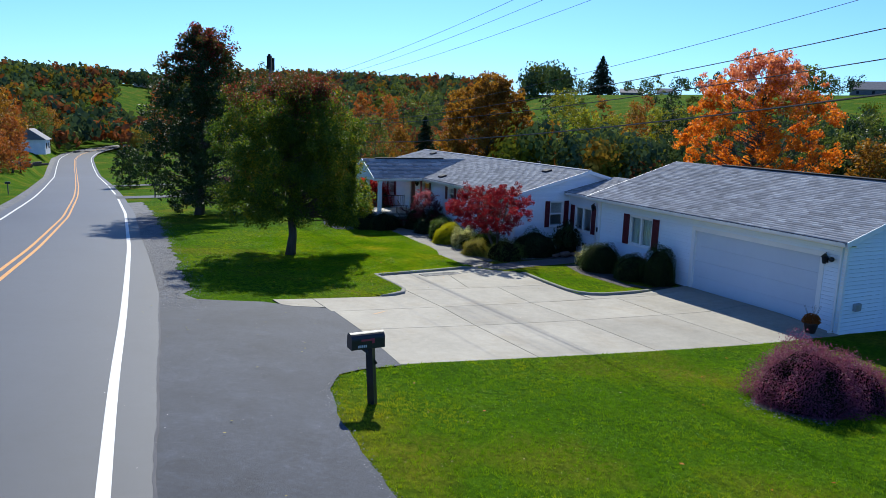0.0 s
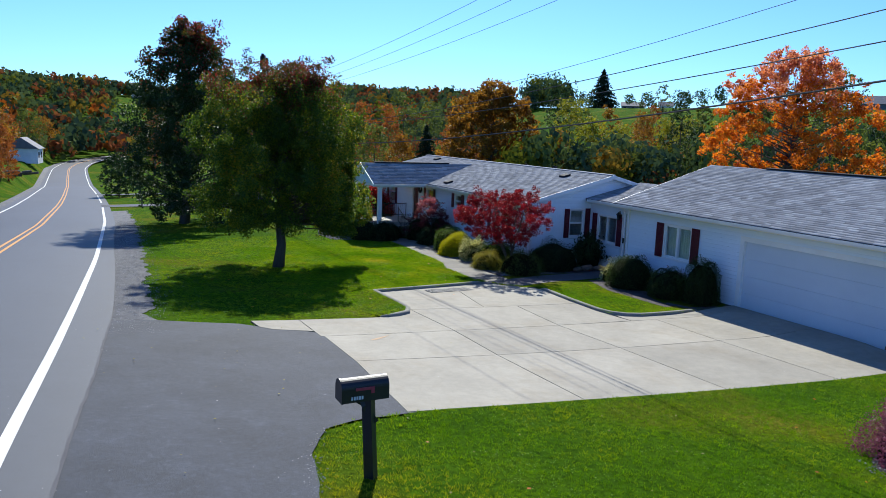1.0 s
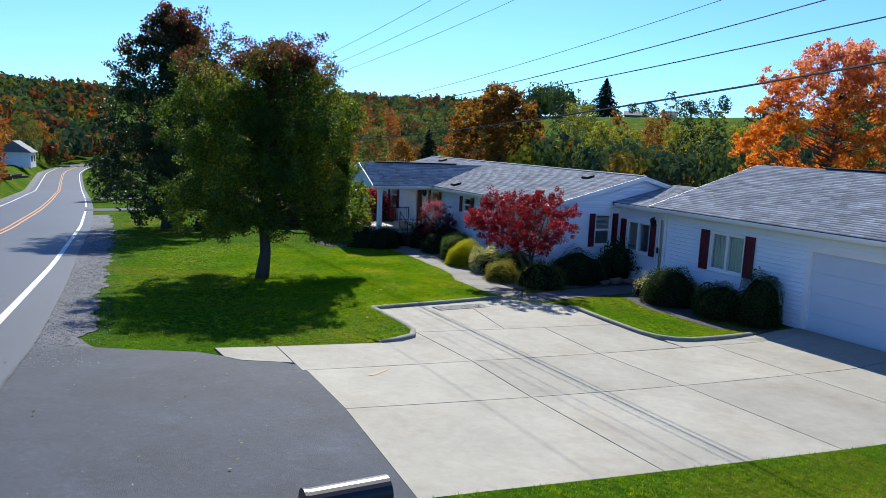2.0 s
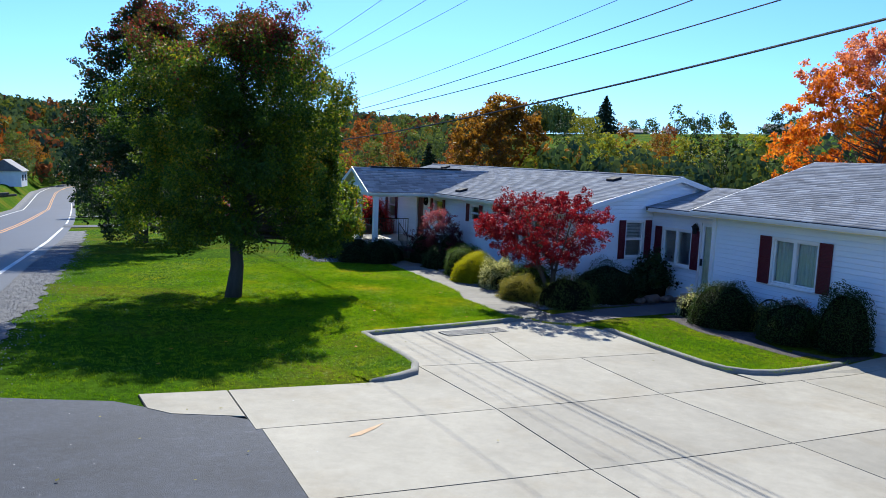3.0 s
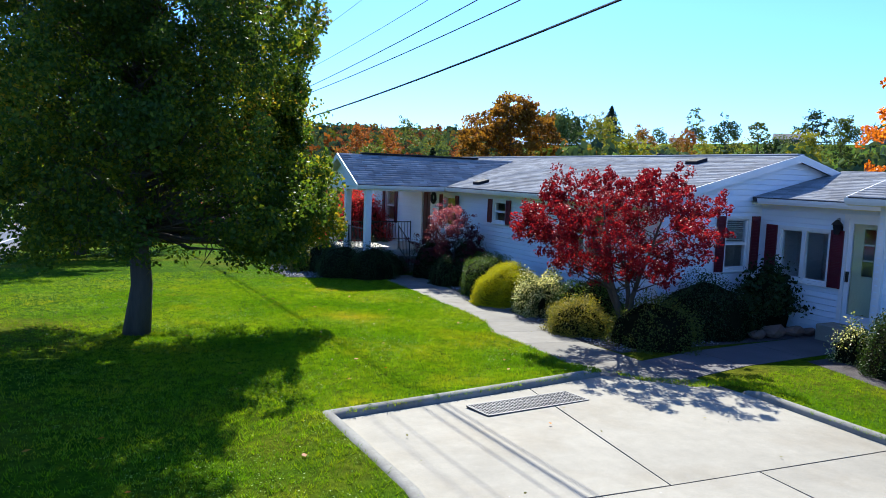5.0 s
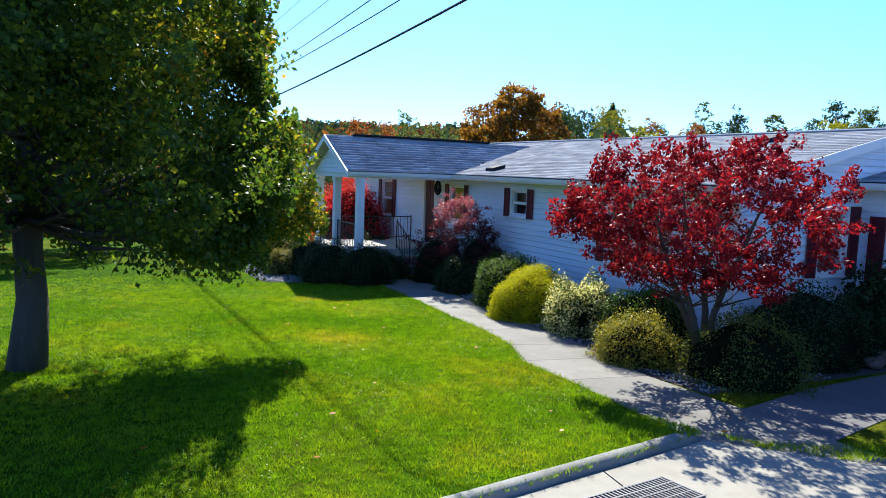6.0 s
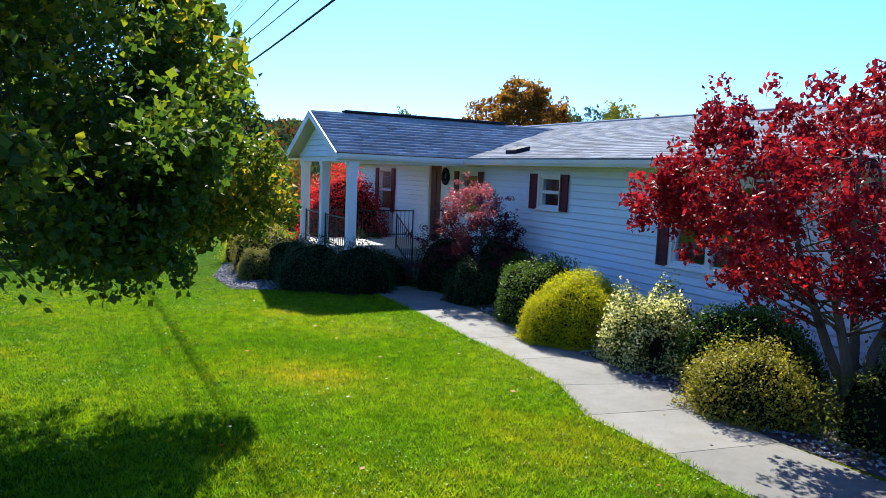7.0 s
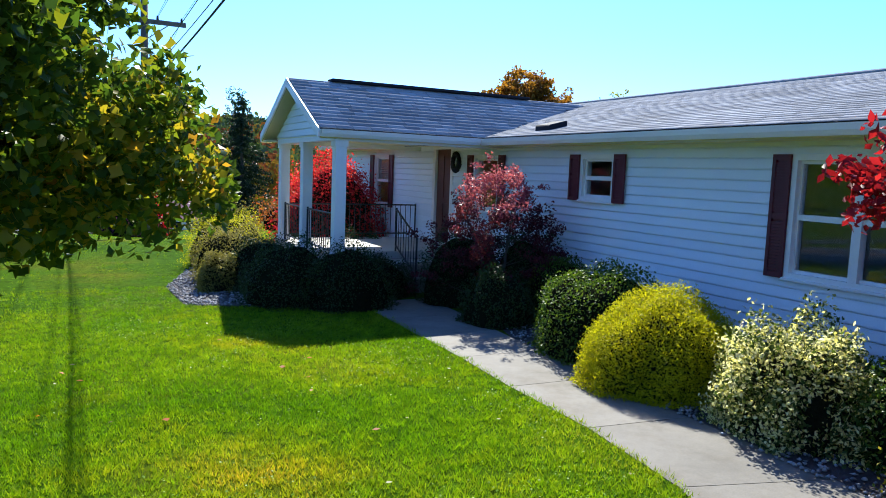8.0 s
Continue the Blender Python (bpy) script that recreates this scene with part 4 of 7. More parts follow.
HX, HY0, HY1, HXE = 15.92, 22.47, 40.0, 23.48
EX, EZ, RX, RZ = 15.50, 2.12, 19.70, 3.20
PITCH = (RZ - EZ) / (RX - EX)
WB = -0.95
house = empty("ranch_house", (20, 31, -0.5), "white vinyl-sided single-storey ranch house with grey shingle roof", "house")
west_holes = [(28.33, 28.97, 1.25, 1.80), (24.13, 25.49, 0.63, 1.79), (36.20, 37.06, 0.72, 1.82), (33.12, 33.80, 0.12, 2.0), (31.33, 32.12, 0.9, 1.80)]
wall(house, HX, 0, HY0, HY1, WB, 2.06, west_holes)
gable_top = lambda x: EZ - 0.10 + PITCH * (min(x, 2 * RX - x) - EX)
wall(house, HY0, 1, HX, HXE, WB, gable_top, [(17.75, 18.42, 0.72, 1.79)])
part("wall", boxes((HXE - 0.12, HXE, HY0 + 0.12, HY1 - 0.12, WB, 2.06)), SIDING, house)
bm = bmesh.new()
v = [(HX + 0.12, WB), (HXE, WB), (HXE, gable_top(HXE)), (RX, gable_top(RX)), (HX + 0.12, gable_top(HX))]
f0 = [bm.verts.new((x, HY1 - 0.12, z)) for x, z in v]
f1 = [bm.verts.new((x, HY1, z)) for x, z in v]
bm.faces.new(f0), bm.faces.new(list(reversed(f1)))
for i in range(5):
    bm.faces.new((f0[i], f1[i], f1[(i + 1) % 5], f0[(i + 1) % 5]))
part("wall", bm, SIDING, house)
part("floor_slab", boxes((HX + 0.13, HXE - 0.13, HY0 + 0.13, HY1 - 0.13, -0.2, 0.0)), INSIDE, house, "house floor")
part("inner_wall", boxes((19.0, 19.1, HY0 + 0.13, HY1 - 0.13, 0.0, 2.3)), INSIDE, house, "inner room wall")
part("ceiling_board", boxes((HX + 0.13, HXE - 0.13, HY0 + 0.13, HY1 - 0.13, 2.02, 2.06)), INSIDE, house, "house ceiling")
part("corner_trim", boxes((HX - 0.028, HX + 0.06, HY0 - 0.028, HY0 + 0.06, WB, 2.0)), TRIM, house, "white corner trim")
window(house, HX, 0, 28.33, 28.97, 1.25, 1.80, shutters=0.225)
window(house, HX, 0, 24.13, 25.49, 0.63, 1.79, sashes=2, shutters=0.215)
window(house, HX, 0, 36.20, 37.06, 0.72, 1.82, shutters=0.22, blinds=True)
window(house, HX, 0, 31.33, 32.12, 0.9, 1.80, shutters=0.20, mat_cover=RED_CLOTH)
window(house, HY0, 1, 17.75, 18.42, 0.72, 1.79, shutters=0.24, blinds=True)

L = math.hypot(RX - EX, RZ - EZ)
UPW = ((RX - EX) / L, 0, (RZ - EZ) / L)
PRZ, PRY, PEY0, PEY1, PX0 = 3.03, 33.08, 31.18, 34.98, 12.65
PP = (PRZ - EZ) / (PRY - PEY0)
GY0, GY1 = HY0 - 0.18, HY1 + 0.18


def main_clip(u, v):
    y = GY0 + u
    z = EZ + v * UPW[2]
    pz = PRZ - abs(y - PRY) * PP
    return z > pz - 0.01


slope_deck(house, [(EX, GY0, EZ), (EX, GY1, EZ), (RX, GY1, RZ), (RX, GY0, RZ)])
slope_deck(house, [(2 * RX - EX, GY0, EZ), (2 * RX - EX, GY1, EZ), (RX, GY1, RZ), (RX, GY0, RZ)])
shingles(house, (EX - 0.03, GY0, EZ), (0, 1, 0), UPW, GY1 - GY0, L, main_clip)
shingles(house, (2 * RX - EX, GY0, EZ), (0, 1, 0), (-UPW[0], 0, UPW[2]), GY1 - GY0, L)
part("ridge_cap", bevelled(boxes((RX - 0.12, RX + 0.12, GY0, GY1, RZ - 0.03, RZ + 0.03)), 0.02), SHINGLE, house, "grey ridge cap")
PXE = EX + (PRZ - EZ) / PITCH
LP = math.hypot(PRY - PEY0, PRZ - EZ)
for sgn, ey in ((1, PEY0), (-1, PEY1)):
    upv = (0, sgn * (PRY - PEY0) / LP, (PRZ - EZ) / LP)
    slope_deck(house, [(PX0, ey, EZ), (EX, ey, EZ), (PXE, PRY, PRZ), (PX0, PRY, PRZ)])
    shingles(house, (PX0, ey - 0.03 * sgn, EZ), (1, 0, 0), upv, PXE - PX0, LP, lambda u, v: EZ + PITCH * (PX0 + u - EX) < EZ + v * (PRZ - EZ) / LP + 0.03)
part("ridge_vent", bevelled(boxes((PX0 + 0.75, PX0 + 4.9, PRY - 0.13, PRY + 0.13, PRZ + 0.0, PRZ + 0.055)), 0.015), VENT, house, "dark ridge vent")
gutter(house, (EX, GY0 + 0.1, EZ - 0.02), (EX, PEY0 - 0.02, EZ - 0.02), (-1, 0, 0))
gutter(house, (PX0, PEY0, EZ - 0.02), (EX - 0.12, PEY0, EZ - 0.02), (0, -1, 0))
gutter(house, (EX, PEY1 + 0.02, EZ - 0.02), (EX, GY1, EZ - 0.02), (-1, 0, 0))
part("soffit", boxes((EX + 0.01, HX, GY0 + 0.02, PEY0, EZ - 0.14, EZ - 0.11)), SOFFIT, house, "cream soffit")
part("soffit", boxes((EX + 0.01, HX, PEY1, GY1 - 0.02, EZ - 0.14, EZ - 0.11)), SOFFIT, house, "cream soffit")
rake(house, (EX - 0.02, GY0, EZ + 0.005), (RX, GY0, RZ + 0.005))
rake(house, (RX, GY0, RZ + 0.005), (2 * RX - EX, GY0, EZ + 0.005))
for vx, vy in ((16.05, 30.05), (18.85, 24.5), (19.1, 37.6)):
    roof_vent(house, vx, vy, EZ + PITCH * (vx - EX) + 0.05)
part("vent_pipe", boxes((20.12, 20.27, 27.1, 27.25, 2.95, 3.30)), VENT, house, "black roof pipe")
part("vent_pipe", boxes((20.12, 20.27, 29.55, 29.70, 2.95, 3.26)), VENT, house, "black roof pipe")

# porch: an L-shaped floor with the steps let into it
PF, PWX, PY0, PY1 = 0.10, 12.91, 31.17, 34.82
bm = boxes((PWX, HX, 32.25, PY1, PF - 0.14, PF), (PWX, 13.18, PY0, 32.25, PF - 0.14, PF))
part("porch_floor", bm, PORCH, house, "pale concrete porch floor")
bm = boxes((PWX + 0.05, HX, 32.30, PY1 - 0.05, -0.95, PF - 0.14), (PWX + 0.05, 13.16, PY0 + 0.05, 32.30, -0.95, PF - 0.14))
part("porch_base", bm, TRIM, house, "white porch skirting")
for k in range(2):
    part("porch_step", bevelled(boxes((14.45, 15.60, 32.24 - 0.33 * (k + 1), 32.24 - 0.33 * k, -0.95, PF - 0.20 * (k + 1))), 0.012), WALKC, house, "concrete porch step")
for py in (31.30, 33.08, 34.60):
    bm = boxes((12.92, 13.10, py - 0.09, py + 0.09, PF, 1.945))
    bevelled(bm, 0.008)
    box(bm, 12.90, 13.12, py - 0.11, py + 0.11, PF, PF + 0.10)
    box(bm, 12.905, 13.115, py - 0.105, py + 0.105, 1.86, 1.945)
    part("porch_post", bm, TRIM, house, "white square porch post")
part("porch_beam", boxes((12.90, 13.12, 31.21, 34.70, 1.948, 2.03), (13.12, HX, 31.21, 31.39, 1.948, 2.03), (13.12, HX, 34.52, 34.70, 1.948, 2.03)), TRIM, house, "white porch beam")
part("porch_ceiling", boxes((12.90, HX, 31.21, 34.70, 2.032, 2.05)), SOFFIT, house, "cream porch ceiling")
wallbm = bmesh.new()
tri_pts = [(12.92, PEY0 + 0.06, 2.035), (12.92, PEY1 - 0.06, 2.035), (12.92, PRY, PRZ - 0.10)]
fa = [wallbm.verts.new(p) for p in tri_pts]
fb = [wallbm.verts.new((p[0] + 0.1, p[1], p[2])) for p in tri_pts]
wallbm.faces.new(fa), wallbm.faces.new(list(reversed(fb)))
for i in range(3):
    wallbm.faces.new((fa[i], fb[i], fb[(i + 1) % 3], fa[(i + 1) % 3]))
pg = part("porch_gable", wallbm, SIDING, house, "white sided porch gable")
for r in range(8):
    z = 2.06 + r * COURSE
    half = (PRZ - 0.16 - z) / PP
    if half < 0.1:
        break
    ob = new("siding_board", BOARD)
    ob.parent = pg
    ob.location, ob.scale = (12.92, PRY - half, z), (1, 2 * half, 1)
rake(house, (PX0, PEY0, EZ + 0.005), (PX0, PRY, PRZ + 0.005), 0.15, 0.03, (-1, 0, 0))
rake(house, (PX0, PRY, PRZ + 0.005), (PX0, PEY1, EZ + 0.005), 0.15, 0.03, (-1, 0, 0))
for sgn, ey in ((1, PEY0), (-1, PEY1)):
    bm = bmesh.new()
    q = [(PX0 + 0.002, ey, EZ - 0.15), (12.92, ey, EZ - 0.15), (12.92, PRY, PRZ - 0.15), (PX0 + 0.002, PRY, PRZ - 0.15)]
    bm.faces.new([bm.verts.new(p) for p in q])
    bmesh.ops.solidify(bm, geom=bm.faces[:], thickness=0.02)
    part("soffit", bm, SOFFIT, house, "cream soffit")
for ey in (PEY0, PEY1):
    y0, y1 = (ey + 0.002, 31.21) if ey < 33 else (34.70, ey)
    part("soffit", boxes((PX0 + 0.02, HX, y0, y1, EZ - 0.14, EZ - 0.11)), SOFFIT, house, "cream soffit")


def railing(house, p, q, z0, h0=0.86, drop=0.0):
    """Black iron railing from p to q."""
    p, q = Vector((*p, z0)), Vector((*q, z0 - drop))
    n = max(2, int((q - p).length / 0.11))
    bm = bmesh.new()
    for z in (0.10, h0):
        tube(bm, [p + Vector((0, 0, z)), q + Vector((0, 0, z))], [0.016, 0.016], 6)
    for c in (p, q):
        tube(bm, [c, c + Vector((0, 0, h0 + 0.03))], [0.018, 0.018], 6)
    rail = part("railing", bm, BLACK_METAL, house, "black iron porch railing")
    for i in range(1, n):
        c = p.lerp(q, i / n)
        bm = bmesh.new()
        tube(bm, [c + Vector((0, 0, 0.10)), c + Vector((0, 0, h0))], [0.008, 0.008], 5)
        part("baluster", bm, BLACK_METAL, rail)
    return rail


railing(house, (13.01, 31.42), (13.01, 32.96), PF, 0.70)
railing(house, (13.01, 33.20), (13.01, 34.48), PF, 0.70)
railing(house, (13.12, 34.60), (15.85, 34.60), PF, 0.70)
railing(house, (14.42, 32.28), (14.42, 31.4), PF, 0.74, 0.42)
railing(house, (15.63, 32.28), (15.63, 31.4), PF, 0.74, 0.42)

# front door with its dark wreath
d = empty("door", (0, 0, 0))
d.parent, d.matrix_parent_inverse = house, Matrix.Translation(-house.location)
part("door_frame", boxes((HX - 0.03, HX + 0.1, 33.02, 33.125, PF, 2.03), (HX - 0.03, HX + 0.1, 33.795, 33.90, PF, 2.03), (HX - 0.03, HX + 0.1, 33.125, 33.795, 1.975, 2.03)), TRIM, d)
bm = boxes((HX + 0.03, HX + 0.07, 33.12, 33.80, PF, 2.0))
for z0, z1 in ((0.2, 0.9), (1.0, 1.85)):
    for y0 in (33.18, 33.49):
        box(bm, HX + 0.015, HX + 0.03, y0, y0 + 0.25, z0, z1)
part("door_leaf", bm, FRONTDOOR, d, "russet panelled front door")
wreath = empty("wall_wreath", (HX - 0.03, 32.86, 1.72), "dark twig wreath hung on the white siding", "wreath")
bm = bmesh.new()
wr = random.Random(4)
for i in range(30):
    a0 = 2 * math.pi * i / 30
    c = Vector((HX - 0.05, 32.86 + 0.13 * math.cos(a0), 1.72 + 0.15 * math.sin(a0)))
    bmesh.ops.create_icosphere(bm, subdivisions=1, radius=0.045 + 0.02 * wr.random(), matrix=Matrix.Translation(c))
part("ring", bm, VENT, wreath)

# ---- breezeway ----
BX, BEX, BEZ, BRX, BRZ = 18.80, 18.45, 2.26, 21.3, 2.90
breeze = empty("breezeway", (20, 21, -0.4), "white sided link between house and garage", "breezeway")
GNY = 19.32
wall(breeze, BX, 0, GNY + 0.12, HY0 - 0.03, -0.75, 2.2, [(20.72, 21.92, 0.62, 1.66), (19.78, 20.42, -0.05, 1.95)])
window(breeze, BX, 0, 20.80, 21.92, 0.62, 1.64, sashes=2, slider=True, shutters=0.27)
part("inner_wall", boxes((20.9, 21.0, GNY + 0.12, HY0 - 0.03, -0.2, 2.2)), INSIDE, breeze, "inner room wall")
part("floor_slab", boxes((BX + 0.13, 20.9, GNY + 0.12, HY0 - 0.03, -0.3, -0.1)), INSIDE, breeze, "floor of the link")
part("door_step", bevelled(boxes((18.25, 18.77, 19.7, 20.55, -0.75, -0.10)), 0.015), CONCRETE, breeze, "concrete doorstep")
d = empty("door", (0, 0, 0))
d.parent, d.matrix_parent_inverse = breeze, Matrix.Translation(-breeze.location)
part("door_frame", boxes((BX - 0.045, BX + 0.1, 19.70, 19.785, -0.055, 2.03), (BX - 0.045, BX + 0.1, 20.415, 20.50, -0.055, 2.03), (BX - 0.045, BX + 0.1, 19.785, 20.415, 1.945, 2.03)), TRIM, d)
part("door_leaf", boxes((BX, BX + 0.04, 19.78, 19.87, -0.05, 1.95), (BX, BX + 0.04, 20.33, 20.42, -0.05, 1.95), (BX, BX + 0.04, 19.87, 20.33, -0.05, 0.10), (BX, BX + 0.04, 19.87, 20.33, 1.85, 1.95)), DOOR_WHITE, d, "white storm door")
part("door_leaf", boxes((BX + 0.06, BX + 0.10, 19.78, 19.92, -0.05, 1.95), (BX + 0.06, BX + 0.10, 20.14, 20.42, -0.05, 1.95), (BX + 0.06, BX + 0.10, 19.92, 20.14, -0.05, 0.86), (BX + 0.06, BX + 0.10, 19.92, 20.14, 1.76, 1.95)), SOFFIT, d, "cream inner door")
for z in (1.16, 1.46):
    part("muntin", boxes((BX + 0.06, BX + 0.09, 19.92, 20.14, z - 0.014, z + 0.014)), DOOR_WHITE, d)
part("pane", boxes((BX + 0.07, BX + 0.076, 19.92, 20.14, 0.86, 1.76)), GLASS, d, "narrow door light").visible_shadow = False
part("pane", boxes((BX + 0.015, BX + 0.021, 19.87, 20.33, 0.10, 1.85)), GLASS, d, "storm door glass").visible_shadow = False
part("door_handle", boxes((BX - 0.05, BX, 20.345, 20.385, 0.72, 0.92)), BLACK_METAL, d, "black door handle")
LB = math.hypot(BRX - BEX, BRZ - BEZ)
slope_deck(breeze, [(BEX, GNY - 0.2, BEZ), (BEX, HY0 - 0.04, BEZ), (BRX, HY0 - 0.04, BRZ), (BRX, GNY - 0.2, BRZ)])
slope_deck(breeze, [(2 * BRX - BEX, GNY - 0.2, BEZ), (2 * BRX - BEX, HY0 - 0.04, BEZ), (BRX, HY0 - 0.04, BRZ), (BRX, GNY - 0.2, BRZ)])
shingles(breeze, (BEX - 0.03, GNY - 0.2, BEZ), (0, 1, 0), ((BRX - BEX) / LB, 0, (BRZ - BEZ) / LB), HY0 - GNY + 0.14, LB)
shingles(breeze, (2 * BRX - BEX, GNY - 0.2, BEZ), (0, 1, 0), (-(BRX - BEX) / LB, 0, (BRZ - BEZ) / LB), HY0 - GNY + 0.14, LB)
gutter(breeze, (BEX, GNY + 0.2, BEZ - 0.02), (BEX, HY0 - 0.25, BEZ - 0.02), (-1, 0, 0))
part("soffit", boxes((BEX + 0.01, BX, GNY + 0.1, HY0 - 0.04, BEZ - 0.15, BEZ - 0.12)), SOFFIT, breeze, "cream soffit")


def wall_lamp(x, y, z, label):
    e = empty("wall_lamp", (x, y, z), label, "lamp", "wall lamps")
    part("back_plate", boxes((x - 0.02, x, y - 0.05, y + 0.05, z - 0.08, z + 0.08)), BLACK_METAL, e)
    bm = bmesh.new()
    bmesh.ops.create_cone(bm, segments=6, radius1=0.05, radius2=0.09, depth=0.2, cap_ends=True, matrix=Matrix.Translation((x - 0.12, y, z)))
    part("lantern_glass", bm, VENT, e, "dark lantern glass")
    bm = bmesh.new()
    bmesh.ops.create_cone(bm, segments=6, radius1=0.12, radius2=0.02, depth=0.1, cap_ends=True, matrix=Matrix.Translation((x - 0.12, y, z + 0.14)))
    part("lantern_cap", bm, BLACK_METAL, e)
    bm = bmesh.new()
    tube(bm, [(x - 0.01, y, z + 0.02), (x - 0.06, y, z + 0.22), (x - 0.12, y, z + 0.2)], [0.01] * 3, 6)
    part("bracket", bm, BLACK_METAL, e)
    return e


wall_lamp(BX - 0.02, 20.58, 1.72, "black carriage lantern on the white siding")

# ---- garage ----
GX_, GEX, GEZ, GRX, GRZ = 18.03, 17.60, 2.37, 22.36, 3.81
GS, GN = 8.43, GNY
GXE = 2 * GRX - GX_
garage = empty("attached_garage", (21, 14, -0.4), "white sided garage with grey shingle roof", "garage")
GP = (GRZ - GEZ) / (GRX - GEX)
g_top = lambda x: GEZ - 0.10 + GP * (min(x, 2 * GRX - x) - GEX)
wall(garage, GX_, 0, GS, GN, -0.85, 2.30, [(9.20, 14.04, -0.5, 1.80), (16.18, 17.36, 0.79, 1.85)])
wall(garage, GS, 1, GX_, GXE, -0.85, g_top, [])
part("wall", boxes((GX_ + 0.12, GXE, GN - 0.12, GN, -0.85, 2.36)), SIDING, garage)
part("wall", boxes((GXE - 0.12, GXE, GS + 0.12, GN - 0.12, -0.85, 2.36)), SIDING, garage)
part("corner_trim", boxes((GX_ - 0.028, GX_ + 0.07, GS - 0.028, GS + 0.07, -0.85, 2.3)), TRIM, garage, "white corner trim")
part("corner_trim", boxes((GX_ - 0.028, GX_ + 0.05, GN - 0.07, GN + 0.02, -0.85, 2.3)), TRIM, garage, "white corner trim")
window(garage, GX_, 0, 16.18, 17.36, 0.79, 1.85, sashes=2, slider=True, shutters=0.33, mat_cover=CURTAIN)
gd = empty("door", (0, 0, 0))
gd.parent, gd.matrix_parent_inverse = garage, Matrix.Translation(-garage.location)
part("door_frame", boxes((GX_ - 0.035, GX_ + 0.1, 9.06, 9.206, -0.51, 1.94), (GX_ - 0.035, GX_ + 0.1, 14.034, 14.18, -0.51, 1.94), (GX_ - 0.035, GX_ + 0.1, 9.206, 14.034, 1.794, 1.94)), TRIM, gd)
for k in range(4):
    z0 = -0.32 + k * 0.53
    bm = bevelled(boxes((GX_ + 0.07, GX_ + 0.11, 9.203, 14.037, z0 + 0.001, z0 + 0.529)), 0.004)
    part("door_panel", bm, GARAGE_DOOR, gd, "flush white garage door panel")
LG = math.hypot(GRX - GEX, GRZ - GEZ)
GY_0, GY_1 = GS - 0.25, GN + 0.36
slope_deck(garage, [(GEX, GY_0, GEZ), (GEX, GY_1, GEZ), (GRX, GY_1, GRZ), (GRX, GY_0, GRZ)])
slope_deck(garage, [(2 * GRX - GEX, GY_0, GEZ), (2 * GRX - GEX, GY_1, GEZ), (GRX, GY_1, GRZ), (GRX, GY_0, GRZ)])
shingles(garage, (GEX - 0.03, GY_0, GEZ), (0, 1, 0), ((GRX - GEX) / LG, 0, (GRZ - GEZ) / LG), GY_1 - GY_0, LG)
shingles(garage, (2 * GRX - GEX, GY_0, GEZ), (0, 1, 0), (-(GRX - GEX) / LG, 0, (GRZ - GEZ) / LG), GY_1 - GY_0, LG)
part("ridge_vent", bevelled(boxes((GRX - 0.13, GRX + 0.13, GY_0 + 1.0, GY_1 - 2.6, GRZ, GRZ + 0.055)), 0.015), VENT, garage, "dark ridge vent")
gutter(garage, (GEX, GY_0, GEZ - 0.02), (GEX, GY_1, GEZ - 0.02), (-1, 0, 0))
part("soffit", boxes((GEX + 0.01, GX_, GY_0, GY_1, GEZ - 0.15, GEZ - 0.12)), SOFFIT, garage, "cream soffit")
rake(garage, (GEX - 0.02, GY_0, GEZ + 0.005), (GRX, GY_0, GRZ + 0.005))
rake(garage, (GRX, GY_0, GRZ + 0.005), (2 * GRX - GEX, GY_0, GEZ + 0.005))
rake(garage, (GEX - 0.02, GY_1, GEZ + 0.005), (GRX, GY_1, GRZ + 0.005), out=(0, 1, 0))
downspout(garage, GX_ - 0.06, GN - 0.12, -0.35, 2.3)
downspout(garage, GX_ - 0.06, GS + 0.12, -0.30, 2.3)
coach = wall_lamp(GX_ - 0.02, 9.0, 1.72, "black coach lamp with a side globe beside the garage door")
bm = bmesh.new()
tube(bm, [(GX_ - 0.03, 8.98, 1.76), (GX_ - 0.10, 8.90, 1.79), (GX_ - 0.13, 8.82, 1.78)], [0.014] * 3, 6)
part("side_arm", bm, BLACK_METAL, coach)
bm = bmesh.new()
bmesh.ops.create_icosphere(bm, subdivisions=2, radius=0.075, matrix=Matrix.Translation((GX_ - 0.15, 8.77, 1.78)))
smooth(part("side_globe", bm, BLACK_METAL, coach, "dark round lamp head"))

